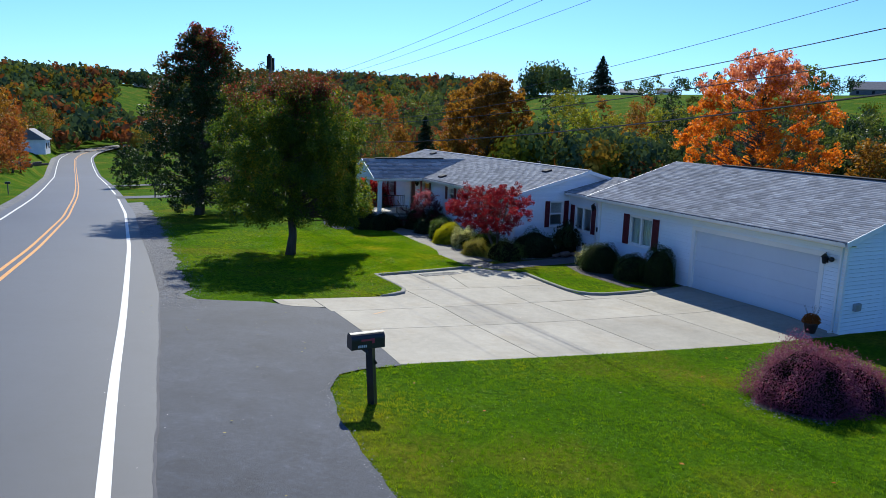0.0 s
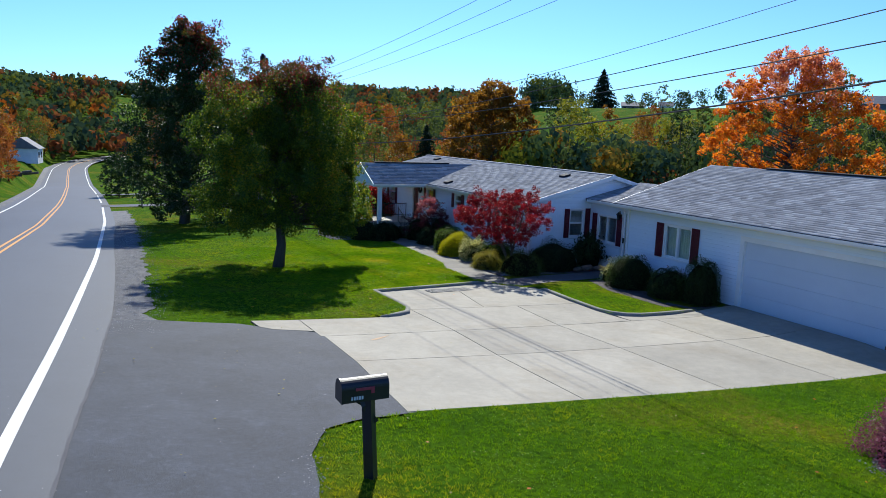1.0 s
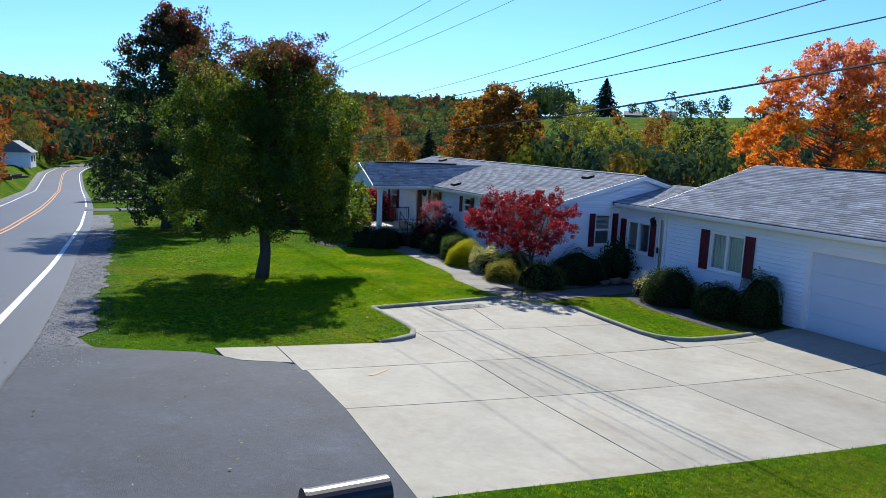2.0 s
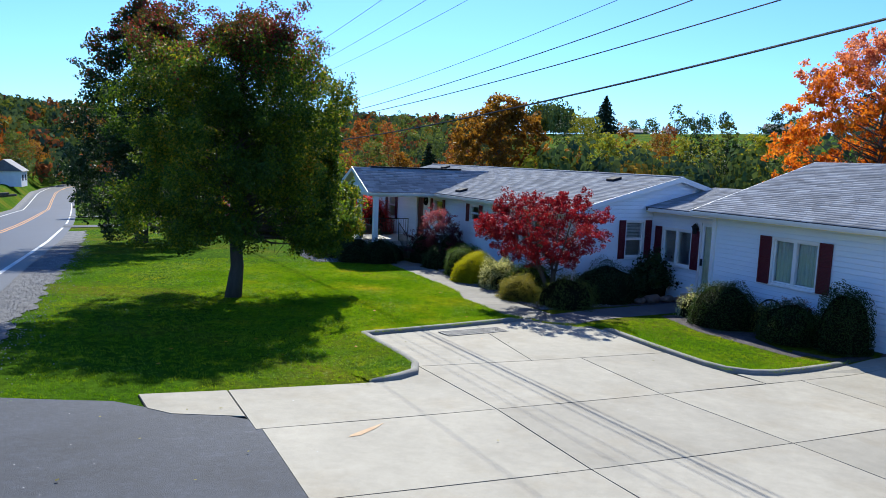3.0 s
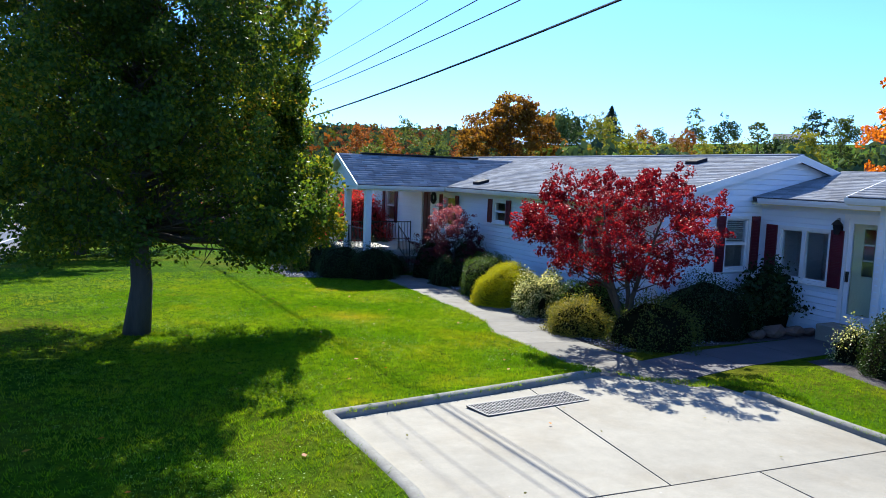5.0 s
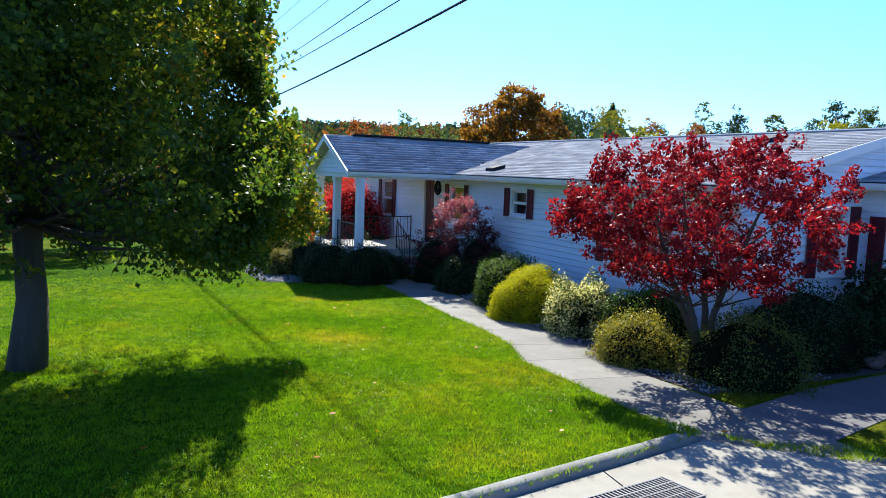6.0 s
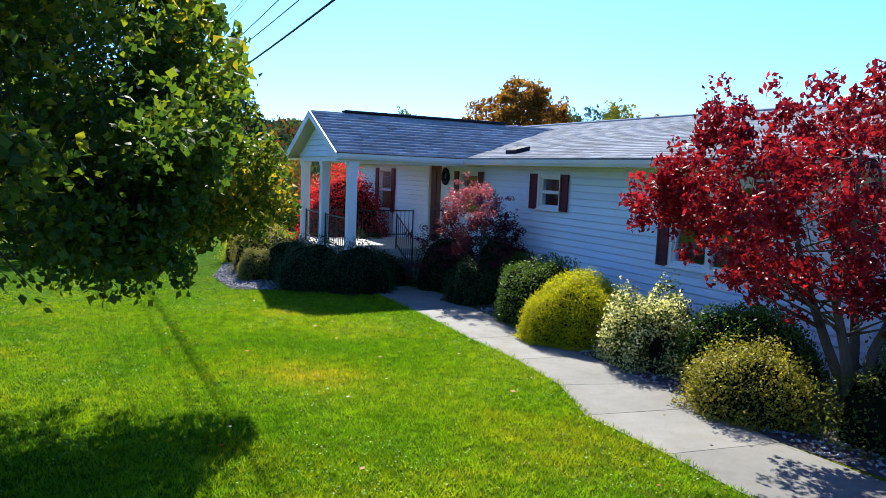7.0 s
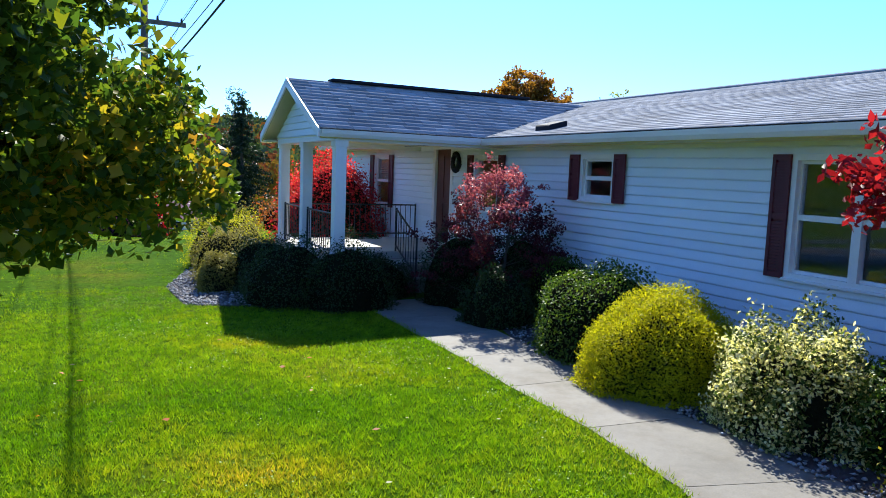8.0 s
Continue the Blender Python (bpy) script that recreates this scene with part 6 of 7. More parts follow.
# trees behind
tree((33.2, 24.8), 10.2, 1.2, 4.6, 0.2, 40000, 0.15, ORANGE, "blazing orange maple with a thin salmon top behind the garage", 30, clumps=230, clump_r=0.125, bare=0.3, profile=ROUND, top_material=SALMON, top_share=0.22, reach=0.85)
tree((46.5, 78.0), 14.2, 1.0, 7.3, 0.35, 30000, 0.34, OCHRE, "ochre and russet oak behind the house", 31, clumps=150, clump_r=0.16, name="oak_tree", profile=ROUND, bare=0.22, reach=1.0)
BACK = [(67.7, 94.1, 18.2, 3.6, DARKGREEN, 0.0), (73.2, 96.3, 18.3, 3.6, OLIVE, 0.0), (54.3, 72.9, 13.2, 3.4, YELLOWGREEN, 0.0), (53.7, 67.2, 10.3, 3.6, YELLOWGREEN, 0.0), (49.1, 68.0, 8.6, 2.6, OCHRE, 0.0),
        (64.4, 77.8, 14.6, 2.4, OCHRE, 0.15), (57.3, 66.8, 9.9, 3.2, YELLOWGREEN, 0.05), (71.3, 78.6, 14.1, 2.8, OCHRE, 0.15), (82.2, 88.9, 16.1, 2.4, RUST, 0.2), (74.9, 75.3, 16.0, 3.0, DARKGREEN, 0.0),
        (89.9, 95.5, 20.0, 2.7, OLIVE, 0.6), (61.1, 67.5, 8.7, 3.4, OLIVE, 0.0), (60.3, 61.6, 7.6, 3.4, DARKGREEN, 0.0), (55.0, 52.8, 6.4, 2.2, OLIVE, 0.0), (70.3, 50.5, 15.5, 2.8, DARKGREEN, 0.15),
        (75.2, 52.4, 15.4, 2.4, OLIVE, 0.15), (69.0, 44.0, 10.1, 3.4, DARKGREEN, 0.0), (74.2, 45.1, 10.5, 3.5, OLIVE, 0.0), (56.5, 35.6, 7.6, 2.7, OLIVE, 0.0), (53.4, 31.2, 6.9, 2.6, OCHRE, 0.1), (66.9, 38.0, 9.6, 3.6, DARKGREEN, 0.0),
        (44.2, 106.8, 13.7, 3.2, RUST, 0.1), (50.3, 115.2, 17.1, 3.4, OLIVE, 0.1), (40.0, 108.5, 13.7, 3.6, RUST, 0.0), (33.2, 84.3, 8.1, 2.8, OLIVE, 0.0), (32.3, 73.9, 6.2, 2.1, OCHRE, 0.0), (62.8, 131.4, 20.1, 4.4, OLIVE, 0.3),
        (53.1, 102.8, 11.4, 3.2, RUST, 0.0), (27.2, 112.3, 15.2, 3.0, DARKGREEN, 0.0), (46.7, 32.1, 11.8, 2.4, OLIVE, 0.1), (-13.0, 130.2, 12.4, 4.7, OCHRE, 0.0), (-9.9, 115.4, 8.1, 2.4, RUST, 0.0),
        (-9.3, 121.5, 6.3, 1.8, RUST, 0.0), (-12.0, 105.2, 7.0, 3.4, RUST, 0.0), (-11.3, 210.5, 11.1, 4.7, OLIVE, 0.0), (-9.0, 235.6, 10.3, 4.9, OCHRE, 0.0), (-3.0, 264, 8.2, 5.0, OCHRE, 0.0), (1.4, 276, 6.5, 4.7, YELLOWGREEN, 0.0),
        (5.0, 292, 5.0, 3.6, OLIVE, 0.0), (-9.2, 190, 6.0, 2.0, DARKGREEN, 0.0), (-15, 185.4, 10.6, 3.9, RUST, 0.0), (3.9, 87.0, 4.7, 2.5, DARKGREEN, 0.0), (14.3, 165.0, 17.0, 2.4, RUST, 0.0), (7.7, 115.4, 8.0, 1.6, OLIVE, 0.0), (-16, 172, 12.2, 4.2, OCHRE, 0.0),
        (69.1, 65.7, 14.1, 2.5, OLIVE, 0.45), (78.8, 77.4, 13.5, 3.4, YELLOWGREEN, 0.1), (74.5, 67.1, 12.9, 3.2, OLIVE, 0.1), (68.5, 58.6, 14.5, 3.0, DARKGREEN, 0.0), (65.8, 53.9, 13.1, 2.6, OLIVE, 0.0), (76.5, 79.9, 13.5, 3.2, YELLOWGREEN, 0.0), (77.2, 86.2, 14.5, 3.0, OCHRE, 0.0), (52.2, 47.0, 8.7, 2.1, YELLOWGREEN, 0.0), (52.4, 49.9, 8.4, 2.0, DARKGREEN, 0.0)]
NAMES = {"yellow_green_leaves": "yellow-green autumn tree behind the house", "ochre_leaves": "ochre autumn tree behind the house", "dark_green_leaves": "dark green tree at the field edge", "olive_leaves": "olive green tree at the field edge", "rust_leaves": "rust-red tree behind the house"}
for i, (x, y, h, r, m, bare) in enumerate(BACK):
    h = h * 0.9 if x > 60 else h
    tree((x, y), h, h * 0.06, r, 0.014 * h, 4600, 0.050 * r + 0.09, m, NAMES[m.name], 300 + i, clumps=52 if bare < 0.4 else 150, clump_r=0.25 if bare < 0.4 else 0.12, bare=bare * 0.7, reach=0.85 if bare < 0.4 else 1.0, name="field_tree")
conifer((16.5, 56.0), 6.6, 2.3, "dark blue-green spruce beyond the lawn", 32, n=20000, lo=0.13)
conifer((41.4, 86.7), 9.4, 3.2, "blue-green spruce behind the house", 35, n=9000, size=0.4, lo=0.0)
conifer((230, 288), 21, 9.5, "tall dark pine on the ridge", 33, n=5000, size=1.3, lo=0.15)

# far woods: many crowns joined by hue
def crown_proto(seed, n=50, q0=0.15, q1=0.30):
    rng = np.random.default_rng(seed)
    c = rng.uniform(-1, 1, (9, 3)) * np.array([0.55, 0.55, 0.5]) + np.array([0, 0, 0.1])
    rad = np.column_stack([rng.uniform(0.35, 0.6, 9)] * 3)
    P, N = clump_points(rng, c, rad, n, 0.75)
    d = rng.normal(size=(n, 3))
    d -= N * np.sum(d * N, 1)[:, None] * 0.6
    d /= np.linalg.norm(d, axis=1)[:, None]
    s = np.cross(d, N)
    L = rng.uniform(q0, q1, n)[:, None]
    V = np.stack([P - d * L, P + s * L, P + d * L, P - s * L], 1).reshape(-1, 3)
    i = (np.arange(n) * 4)[:, None]
    F = np.concatenate([i + np.array([0, 1, 2]), i + np.array([0, 2, 3])])
    return V, F


PROTOS = [crown_proto(900 + i) for i in range(5)]
FINE = [crown_proto(950 + i, 380, 0.05, 0.105) for i in range(4)]


def woods(name, material, spots, label, rng):
    """One joined wood: spots are x, y, width, height."""
    Vs, Fs, o = [], [], 0
    for x, y, w, h in spots:
        V, F = FINE[rng.integers(0, 4)] if (y > 0 and math.hypot(x, y) < 200) or (y > 0 and math.hypot(x, y) < 350 and x > 100) else PROTOS[rng.integers(0, 5)]
        a = rng.uniform(0, 6.28)
        R = np.array([[math.cos(a), -math.sin(a), 0], [math.sin(a), math.cos(a), 0], [0, 0, 1]])
        Q = (V @ R.T) * np.array([w, w, h * 0.55]) + np.array([x, y, hz(x, y) + h * 0.5])
        Vs.append(Q), Fs.append(F + o)
        o += len(V)
    ob = link_mesh(name, np_mesh(name, np.concatenate(Vs), np.concatenate(Fs)), material)
    return tagged(ob, label, "woods", kind="stuff")


rng = np.random.default_rng(77)
HUES = [("green", W_GREEN, 0.42), ("dark", W_DARK, 0.25), ("rust", W_RUST, 0.18), ("ochre", W_OCHRE, 0.09), ("orange", W_ORANGE, 0.03), ("yellow", W_YELLOW, 0.03)]
spots = {h[0]: [] for h in HUES}
prob = np.array([h[2] for h in HUES])
field = lambda a, r: math.radians(31) < a < math.radians(62) and r > 130


def scatter(n, a0, a1, r0, r1, w0, w1, weights):
    for _ in range(n):
        a, r = math.radians(rng.uniform(a0, a1)), math.sqrt(rng.uniform(r0 * r0, r1 * r1))
        if math.radians(2.3) < a < math.radians(5.0) and 290 < r < 462:
            continue
        w = rng.uniform(w0, w1)
        k = rng.choice(len(HUES), p=weights / weights.sum())
        spots[HUES[k][0]].append((r * math.sin(a), r * math.cos(a), w, w * rng.uniform(1.7, 2.4)))


scatter(1500, -28, 14, 215, 480, 3.2, 5.0, prob)
scatter(220, -6, 8, 462, 540, 3.2, 5.0, prob)
scatter(1600, 6, 31, 215, 640, 3.2, 5.4, prob)
scatter(230, 33, 62, 66, 118, 1.8, 3.4, np.array([0.4, 0.25, 0.06, 0.1, 0.0, 0.25]))
scatter(70, 52, 68, 60, 150, 3.0, 4.6, np.array([0.45, 0.4, 0.05, 0.05, 0.0, 0.1]))
scatter(40, 12, 30, 120, 200, 3.0, 5.0, np.array([0.35, 0.2, 0.15, 0.2, 0.05, 0.2]))
scatter(60, 33, 62, 120, 215, 1.8, 3.2, np.array([0.4, 0.3, 0.06, 0.08, 0.0, 0.2]))
scatter(26, 33, 36, 300, 345, 4.0, 6.5, np.array([0.6, 0.4, 0.0, 0.0, 0.0, 0.1]))
scatter(14, 36, 62, 310, 345, 3.0, 4.5, np.array([0.6, 0.4, 0.0, 0.0, 0.0, 0.1]))
scatter(200, 62, 330, 140, 330, 5.0, 8.0, prob)
for hname, m, _ in HUES:
    if spots[hname]:
        woods("far_woods", m, spots[hname], hname + " autumn trees on the far slopes", rng)

# ---- posts, wires and small things ----
def mailbox():
    x, y = 3.02, 6.10
    z = hz(x, y)
    e = empty("mailbox", (x, y, z), "black rural mailbox on a leaning black post", "mailbox")
    bm = bmesh.new()
    tilt = Vector((-0.05, 0.02, 0))
    for dx in (0,):
        tube(bm, [(x, y, z - 0.1), Vector((x, y, z + 0.96)) + tilt], [0.085, 0.08], 4)
    part("post", bm, MAILBOX, e, "black square post")
    top = Vector((x - 0.03, y, z + 0.97)) + tilt
    bm = bmesh.new()
    tube(bm, [top + Vector((0.12, 0, -0.30)), top + Vector((-0.02, 0, -0.08)), top + Vector((-0.12, 0, 0.0))], [0.05, 0.05, 0.04], 4)
    part("brace", bm, MAILBOX, e)
    prof = []
    for k in range(13):
        a = math.pi * k / 12
        prof.append((0.108 * math.cos(a), 0.150 + 0.105 * math.sin(a)))
    prof += [(-0.108, 0.0), (0.108, 0.0)]
    bm = bmesh.new()
    A = [bm.verts.new(top + Vector((-0.30, u, w))) for u, w in prof]
    B = [bm.verts.new(top + Vector((0.24, u, w))) for u, w in prof]
    k = len(prof)
    for i in range(k):
        bm.faces.new((A[i], A[(i + 1) % k], B[(i + 1) % k], B[i]))
    bm.faces.new(A), bm.faces.new(list(reversed(B)))
    bmesh.ops.recalc_face_normals(bm, faces=bm.faces[:])
    body = part("box_body", bm, MAILBOX, e, "arched black metal box")
    bm = bmesh.new()
    A = [bm.verts.new(top + Vector((-0.322, u * 1.05, w * 1.03 - 0.002))) for u, w in prof]
    B = [bm.verts.new(top + Vector((-0.302, u * 1.05, w * 1.03 - 0.002))) for u, w in prof]
    for i in range(k):
        bm.faces.new((A[i], A[(i + 1) % k], B[(i + 1) % k], B[i]))
    bm.faces.new(A), bm.faces.new(list(reversed(B)))
    bmesh.ops.recalc_face_normals(bm, faces=bm.faces[:])
    part("box_door", bm, MAILBOX, e)
    part("flag", boxes((top.x - 0.16, top.x + 0.06, top.y - 0.122, top.y - 0.110, top.z + 0.135, top.z + 0.165), (top.x + 0.02, top.x + 0.06, top.y - 0.122, top.y - 0.110, top.z + 0.09, top.z + 0.135)), RED_FLAG, e, "faded red flag")
    part("number_plate_bars", boxes(*[(top.x - 0.21 + 0.03 * i, top.x - 0.19 + 0.03 * i, top.y - 0.114, top.y - 0.107, top.z + 0.03, top.z + 0.07) for i in range(5)]), PAPER, e, "pale stick-on marks")


mailbox()

pole = empty("utility_pole", (11.75, 50.3, hz(11.75, 50.3)), "weathered wooden utility pole with crossarm", "utility pole")
bm = bmesh.new()
pz = hz(11.75, 50.3)
tube(bm, [(11.75, 50.3, pz - 0.3), (11.75, 50.3, 9.4)], [0.17, 0.12], 10)
smooth(part("pole_shaft", bm, POLE, pole))
part("crossarm", boxes((10.45, 13.2, 50.12, 50.24, 6.58, 6.74)), POLE, pole)
bm = bmesh.new()
tube(bm, [(12.6, 50.18, 6.6), (11.8, 50.2, 6.0)], [0.02, 0.02], 6)
tube(bm, [(10.9, 50.18, 6.6), (11.7, 50.2, 6.0)], [0.02, 0.02], 6)
part("arm_brace", bm, GALV, pole)
for k, (dx, dy) in enumerate(((0.2, 0.0), (-0.13, 0.17), (-0.13, -0.17))):
    bm = bmesh.new()
    tube(bm, [(11.75 + dx, 50.3 + dy, 8.35 + 0.1 * k), (11.75 + dx, 50.3 + dy, 9.25 + 0.12 * k)], [0.10, 0.10], 10)
    part("canister", bm, VENT, pole, "dark canister at the pole head")
for ix in (10.6, 12.2, 13.05):
    bm = bmesh.new()
    bmesh.ops.create_cone(bm, segments=8, radius1=0.05, radius2=0.035, depth=0.16, cap_ends=True, matrix=Matrix.Translation((ix, 50.18, 6.82)))
    part("insulator", bm, VENT, pole)

WIRES = [(11.4, 5.88, 4.70, 3.86, 0.018), (11.9, 6.58, 5.53, 4.8, 0.011), (11.65, 7.05, 5.8, 4.7, 0.010), (11.3, 7.55, 6.1, 5.35, 0.006),
         (10.6, 10.1, 8.5, 6.9, 0.007), (12.2, 10.4, 8.85, 6.9, 0.007), (13.05, 10.1, 8.65, 6.85, 0.007)]
for i, (wx, za, zb, zc, r) in enumerate(WIRES):
    co = np.polyfit([5, 18, 50], [za, zb, zc], 2)
    ys = np.linspace(-60, 50.2, 60)
    zs = np.polyval(co, np.maximum(ys, -10)) + (0.06 * np.maximum(-10 - ys, 0))
    bm = bmesh.new()
    tube(bm, [(wx, a, b) for a, b in zip(ys, zs)], [r] * 60, 5)
    tagged(part("power_line", bm, CABLE), "thin black overhead cable sagging along the road", "cable", "overhead cables")
    co2 = np.polyfit([50.2, 75, 100], [zc, zc - 2.6, zc - 3.2], 2)
    ys = np.linspace(50.2, 100, 20)
    bm = bmesh.new()
    tube(bm, [(wx, a, b) for a, b in zip(ys, np.polyval(co2, ys))], [r] * 20, 5)
    tagged(part("power_line", bm, CABLE), "thin black overhead cable beyond the pole", "cable", "overhead cables")


GRATE = surface("grate_iron", (0.10, 0.10, 0.105), (0.17, 0.17, 0.175), 60, 3, 0.6, 0.1, metal=0.3)


# trench drain at the low end of the drive
def drain():
    z = hz(10.35, 18.45) + 0.036
    e = empty("drain_grate", (10.35, 18.45, z), "black slotted iron drain grate set in the concrete", "drain")
    turn = Matrix.Translation((10.35, 18.48, z)) @ Matrix.Rotation(radians(9.5), 4, "Z") @ Matrix.Rotation(0.045, 4, "Y")
    bm = boxes((-0.80, 0.80, -0.20, 0.20, -0.01, 0.002))
    bm.transform(turn)
    part("trough", bm, VENT, e, "dark trough")
    bm = boxes((-0.80, 0.80, -0.205, -0.185, 0.002, 0.014), (-0.80, 0.80, 0.185, 0.205, 0.002, 0.014), (-0.81, -0.79, -0.20, 0.20, 0.002, 0.014), (0.79, 0.81, -0.20, 0.20, 0.002, 0.014))
    bm.transform(turn)
    part("rim", bm, GRATE, e, "black iron rim")
    for i in range(38):
        bm = boxes((-0.775 + i * 0.0415, -0.761 + i * 0.0415, -0.184, 0.184, 0.003, 0.012))
        bm.transform(turn)
        part("bar", bm, GRATE, e)
    for y in (-0.09, 0.0, 0.09):
        bm = boxes((-0.79, 0.79, y - 0.006, y + 0.006, 0.0125, 0.0155))
        bm.transform(turn)
        part("bar", bm, GRATE, e)


drain()


def wagon_wheel(x, y, z, r):
    e = empty("wagon_wheel", (x, y, z), "old dark wagon wheel leaning on the garage wall", "wheel")
    lean = Matrix.Translation((x, y, z)) @ Matrix.Rotation(radians(8), 4, "Y")
    ring = [(0, r * math.cos(a), r * math.sin(a)) for a in np.linspace(0, 2 * math.pi, 33)]
    bm = bmesh.new()
    tube(bm, ring, [0.022] * 33, 6)
    bm.transform(lean)
    part("rim", bm, BLACK_METAL, e)
    for k in range(12):
        a = 2 * math.pi * k / 12
        bm = bmesh.new()
        tube(bm, [(0, 0, 0), (0, r * math.cos(a), r * math.sin(a))], [0.014, 0.011], 5)
        bm.transform(lean)
        part("spoke", bm, BLACK_METAL, e)
    bm = bmesh.new()
    tube(bm, [(-0.05, 0, 0), (0.05, 0, 0)], [0.05, 0.05], 10)
    bm.transform(lean)
    part("hub", bm, BLACK_METAL, e)


wagon_wheel(17.86, 17.2, hz(17.86, 17.2) + 0.35, 0.35)


def flower_pot(x, y):
    z = hz(x, y) + 0.03
    e = empty("flower_pot", (x, y, z), "dark planter with a rusty mound of mums", "planter")
    bm = bmesh.new()
    tube(bm, [(x, y, z), (x, y, z + 0.26), (x, y, z + 0.27), (x, y, z + 0.30)], [0.13, 0.19, 0.21, 0.21], 16)
    smooth(part("pot", bm, TERRACOTTA, e))
    r = np.random.default_rng(3)
    v = r.normal(size=(1500, 3))
    v /= np.linalg.norm(v, axis=1)[:, None]
    v[:, 2] = np.abs(v[:, 2])
    P = np.array([x, y, z + 0.3]) + v * (0.6 + 0.4 * r.random((1500, 1))) * np.array([0.26, 0.26, 0.26])
    link_mesh("flowers", leaves_mesh("flowers", P, v, 0.045, r), RUST, e, "rusty orange mums")
    bm = bmesh.new()
    for k in range(9):
        a, s = r.uniform(0, 6.28), r.uniform(0.1, 0.25)
        tube(bm, [(x, y, z + 0.3), (x + s * math.cos(a) * 0.5, y + s * math.sin(a) * 0.5, z + 0.5), (x + s * math.cos(a), y + s * math.sin(a), z + 0.72 + 0.1 * r.random())], [0.006, 0.005, 0.002], 4)
    part("grass_spikes", bm, BARK, e, "thin dry grass stems")


flower_pot(17.25, 8.7)
part("meter_box", bevelled(boxes((18.55, 18.8, 8.30, 8.41, 0.3, 0.52)), 0.01), GALV, garage, "small grey utility box")


def scatter_bits(name, n, areas, size, material, label, seed, lift=0.035, lawn_only=False):
    """Fallen leaves and specks lying about."""
    r = np.random.default_rng(seed)
    P = []
    for x0, x1, y0, y1, k in areas:
        P.append(np.column_stack([r.uniform(x0, x1, int(n * k)), r.uniform(y0, y1, int(n * k))]))
    P = np.concatenate(P)
    P = np.column_stack([P, height(P[:, 0], P[:, 1]) + lift + 0.01 * r.random(len(P))])
    ob = link_mesh(name, leaves_mesh(name, P * np.array([1, 1, 0]), np.array([0, 0, 6.0]), size, r, 0.7), material)
    co = np.empty(len(ob.data.vertices) * 3, np.float32)
    ob.data.vertices.foreach_get("co", co)
    co = co.reshape(-1, 3)
    co[:, 2] = np.repeat(P[:, 2], 4) + 0.25 * co[:, 2]
    ob.data.vertices.foreach_set("co", co.ravel())
    return tagged(ob, label, "fallen leaves", kind="stuff")


scatter_bits("fallen_leaves", 200, [(0, 4.4, 2, 14.5, 0.2), (5, 13, 8.5, 18, 0.05), (3, 13, 16, 30, 0.5), (3, 14, -1, 8, 0.25)], 0.045, TWIG, "small tawny fallen leaves scattered about", 61, 0.045)
scatter_bits("fallen_leaves", 60, [(3, 13, 16, 30, 0.7), (3, 14, -1, 8, 0.3)], 0.07, ORANGE, "orange fallen leaves on the lawn", 62, 0.05)
scatter_bits("pale_grit", 160, [(-1, 3.5, 2, 14.5, 0.7), (5, 14, 8.5, 18, 0.3)], 0.013, PAPER, "pale grit and petals on the pavement", 63, 0.042)

RUSTY = surface("rust_streak", (0.42, 0.26, 0.14), (0.46, 0.34, 0.22), 30, 4, 0.85)
bm = bmesh.new()
ring = [(5.56, 12.79), (5.72, 12.82), (5.98, 13.02), (6.16, 13.2), (6.05, 13.14), (5.8, 12.98), (5.62, 12.86)]
bm.faces.new([bm.verts.new((a, b, hz(a, b) + 0.0345)) for a, b in ring])
part("rust_stain", bm, RUSTY, drive, "faint rust stain")

# stones edging the bed below the breezeway
def stone(x, y, s, seed):
    r = np.random.default_rng(seed)
    bm = bmesh.new()
    bmesh.ops.create_icosphere(bm, subdivisions=2, radius=1)
    for v in bm.verts:
        v.co = Vector((v.co.x * s, v.co.y * s * 0.6, v.co.z * s * 0.45)) * (1 + 0.2 * math.sin(3 * v.co.x + seed) * math.cos(4 * v.co.y + seed))
        v.co += Vector((x, y, hz(x, y) + 0.04 + s * 0.2))
    tagged(part("edging_stone", bm, STONE), "rough reddish edging stone in the mulch", "stone", "edging stones")


for i, (x, y, s) in enumerate(((17.6, 20.95, 0.3), (18.15, 20.9, 0.24), (18.5, 20.85, 0.18), (17.1, 20.9, 0.2))):
    stone(x, y, s, i)


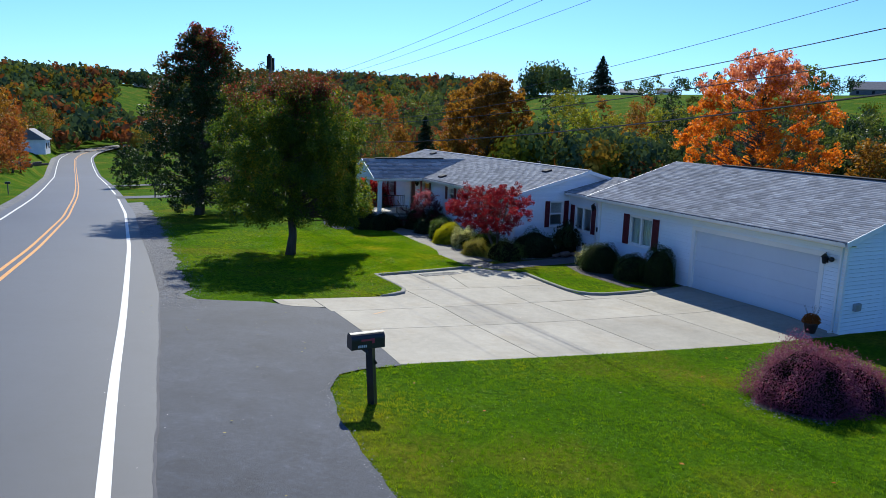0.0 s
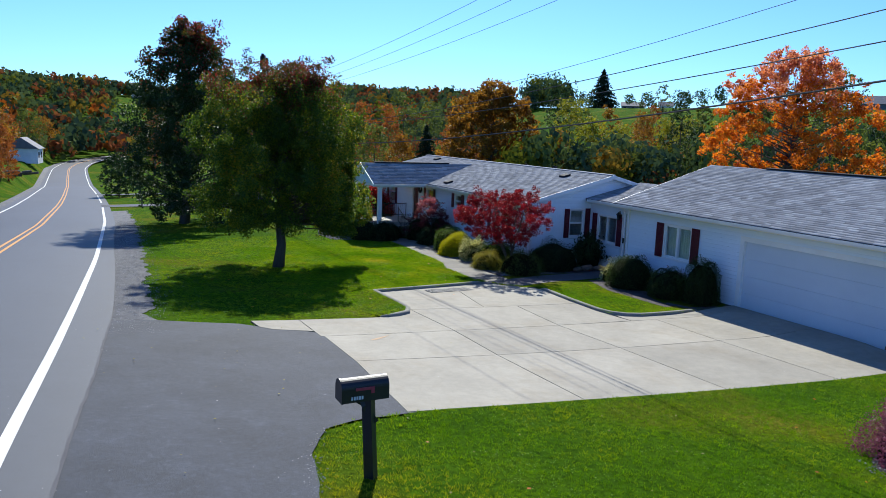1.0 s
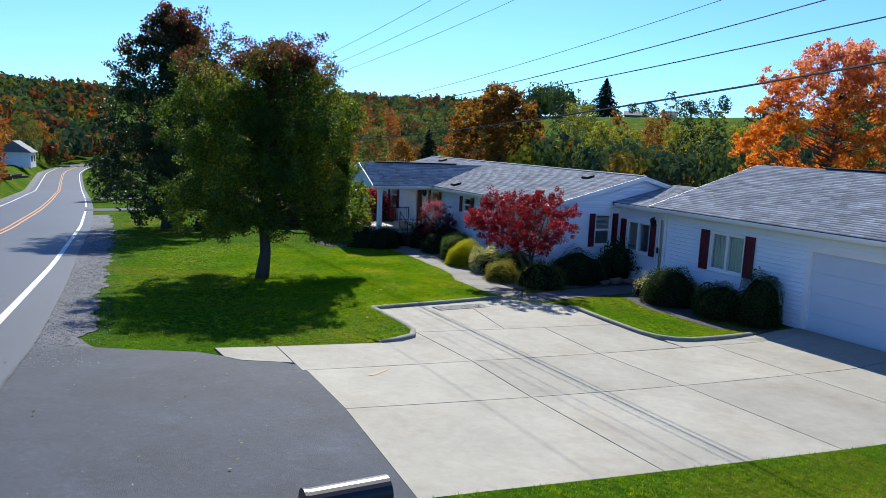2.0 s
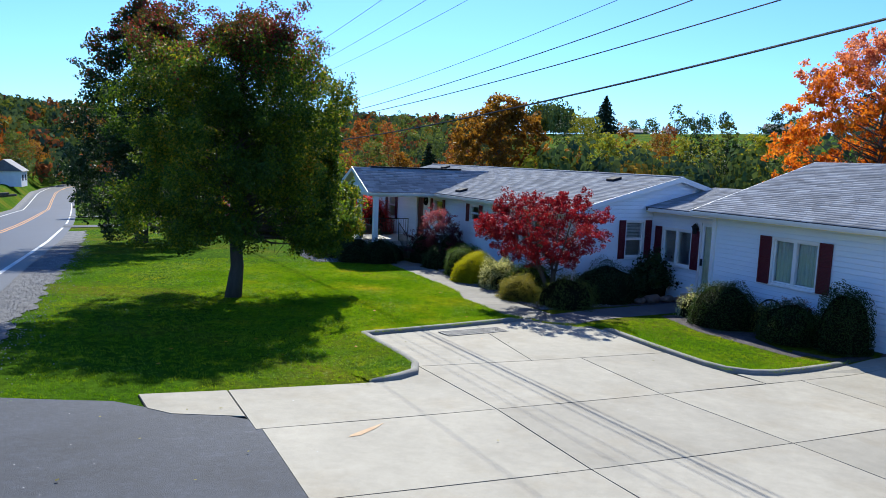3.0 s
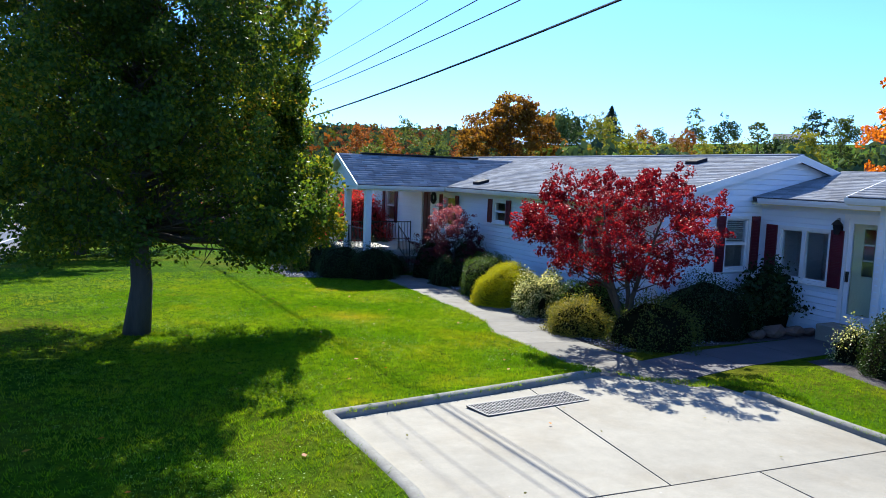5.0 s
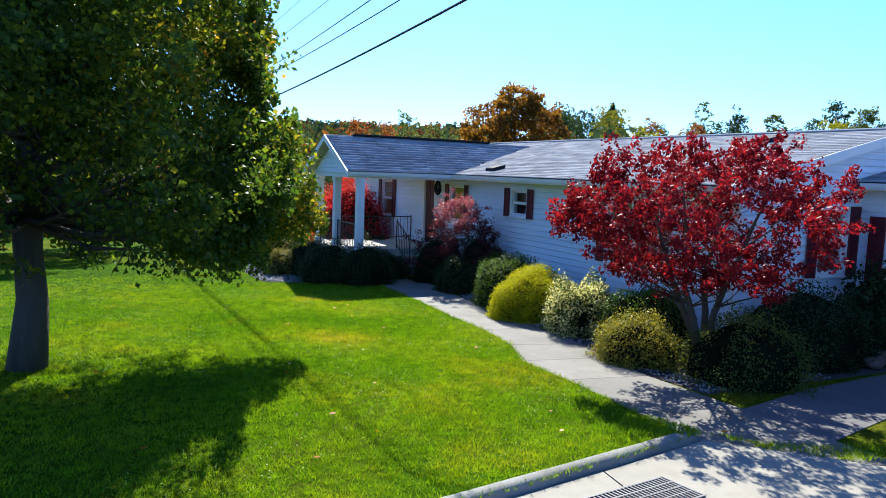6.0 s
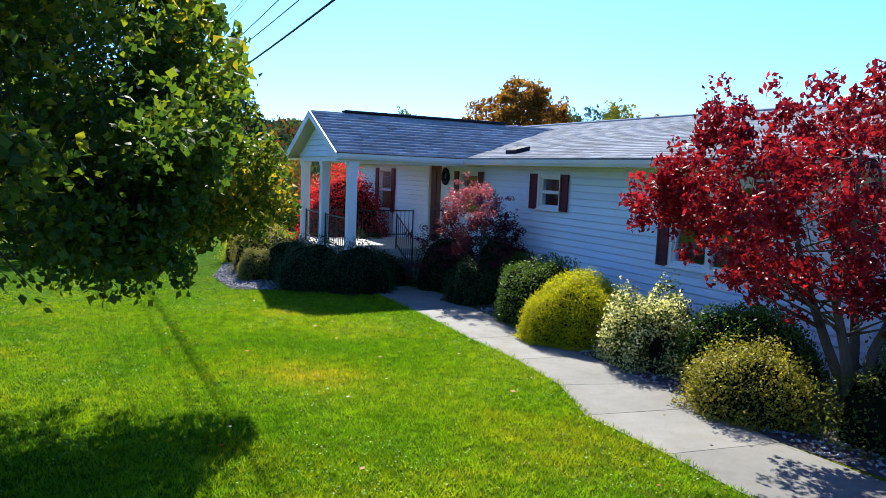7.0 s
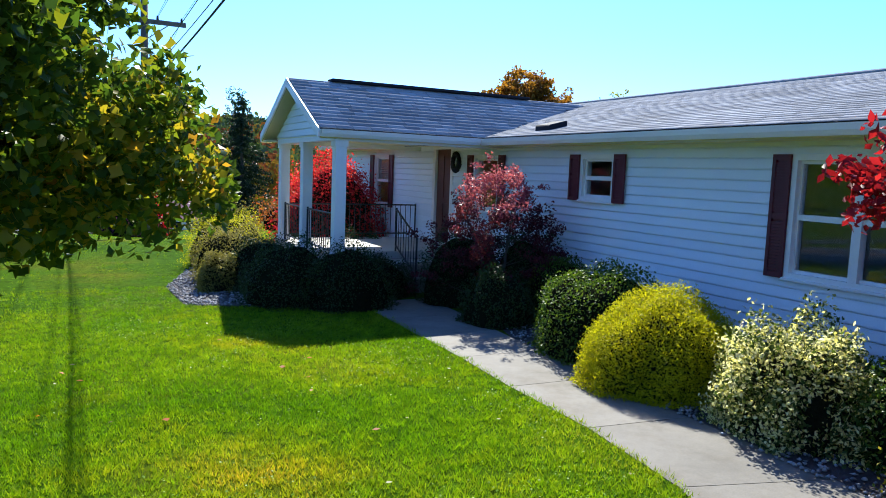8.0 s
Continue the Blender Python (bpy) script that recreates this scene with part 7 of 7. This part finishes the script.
# far buildings
def far_house(pos, w, d, h, roof_h, turn, wall_m, roof_m, label, windows=2, name="distant_house"):
    x, y = pos
    z = hz(x, y) - 0.3
    e = empty(name, (x, y, z), label, "house")
    M = Matrix.Translation((x, y, z)) @ Matrix.Rotation(radians(turn), 4, "Z")
    bm = boxes((-w / 2, w / 2, -d / 2, d / 2, 0, h))
    bm.transform(M)
    part("wall", bm, wall_m, e)
    bm = bmesh.new()
    o = 0.4
    a = [bm.verts.new(p) for p in ((-w / 2 - o, -d / 2 - o, h - 0.1), (-w / 2 - o, d / 2 + o, h - 0.1), (-w / 2 - o, 0, h + roof_h))]
    b = [bm.verts.new(p) for p in ((w / 2 + o, -d / 2 - o, h - 0.1), (w / 2 + o, d / 2 + o, h - 0.1), (w / 2 + o, 0, h + roof_h))]
    bm.faces.new(a), bm.faces.new(list(reversed(b)))
    for i in range(3):
        bm.faces.new((a[i], b[i], b[(i + 1) % 3], a[(i + 1) % 3]))
    bmesh.ops.recalc_face_normals(bm, faces=bm.faces[:])
    bm.transform(M)
    part("roof", bm, roof_m, e)
    for k in range(windows):
        u = -w / 2 + w * (k + 0.5) / windows
        bm = boxes((u - 0.45, u + 0.45, -d / 2 - 0.04, -d / 2 + 0.02, h * 0.38, h * 0.75))
        bm.transform(M)
        part("window", bm, VENT, e, "dark window")
    return e


SLATE = surface("slate_roof", (0.12, 0.12, 0.14), (0.18, 0.18, 0.2), 10, 1, 0.8)
far_house((17.5, 85.0), 2.5, 3.0, 1.4, 1.3, -6, TRIM, BRICKRED, "white shed with a faded pink metal roof", 2, "garden_shed")
far_house((-10.4, 176), 4.5, 6.0, 3.2, 2.2, 80, TRIM, SLATE, "white farmhouse with a grey gable roof")
far_house((222, 256), 10, 7, 2.4, 1.8, -40, SLATE, SLATE, "low grey house on the ridge", 3)
far_house((232, 246), 6, 5, 2.4, 1.8, -40, TRIM, SLATE, "small pale house on the ridge", 2)
far_house((262, 216), 10, 8, 3.4, 2.4, -45, SLATE, SLATE, "dark barn on the ridge", 2, "distant_barn")
far_house((277, 180), 16, 9, 2.8, 3.2, -55, SLATE, SLATE, "grey house with a slate roof on the ridge", 3)
far_house((37, 470), 16, 9, 4, 3, -5, TRIM, SLATE, "pale house at the hilltop", 3)
shrub((13.75, 69.5), 0.9, 0.9, 2.4, 3500, 0.14, SCARLET, "scarlet bush beyond the lawn", 71, name="burning_bush")
shrub((11.3, 65.0), 2.2, 1.6, 2.0, 4000, 0.14, BARBERRY, "dark purple-red bush beyond the lawn", 72, name="barberry")


def roadside_mailbox(x, y):
    z = hz(x, y)
    e = empty("roadside_mailbox", (x, y, z), "dark mailbox on a short post across the road", "mailbox", "roadside mailboxes")
    part("post", boxes((x - 0.05, x + 0.05, y - 0.05, y + 0.05, z - 0.1, z + 1.05)), POLE, e)
    part("box_body", bevelled(boxes((x - 0.25, x + 0.25, y - 0.1, y + 0.1, z + 1.05, z + 1.28)), 0.05, 2), MAILBOX, e)


for p in ((-8.9, 55), (-8.0, 72), (-7.8, 80), (4.6, 63.5)):
    roadside_mailbox(*p)

# log pile by the far verge
pile = empty("log_pile", (-9.5, 135, hz(-9.5, 135)), "grey heap of cut logs and brush on the verge", "log pile")
lr = random.Random(12)
for i in range(14):
    bm = bmesh.new()
    x0, y0 = -9.5 + lr.uniform(-2.2, 1.6), 135 + lr.uniform(-1.5, 1.5)
    a, L, zz = lr.uniform(-0.5, 0.5), lr.uniform(1.2, 2.4), hz(-9.5, 135) + 0.25 + 0.18 * (i % 4)
    tube(bm, [(x0, y0, zz), (x0 + L * math.cos(a), y0 + L * math.sin(a), zz + lr.uniform(-0.15, 0.3))], [0.24, 0.18], 8)
    part("log", bm, POLE, pile)
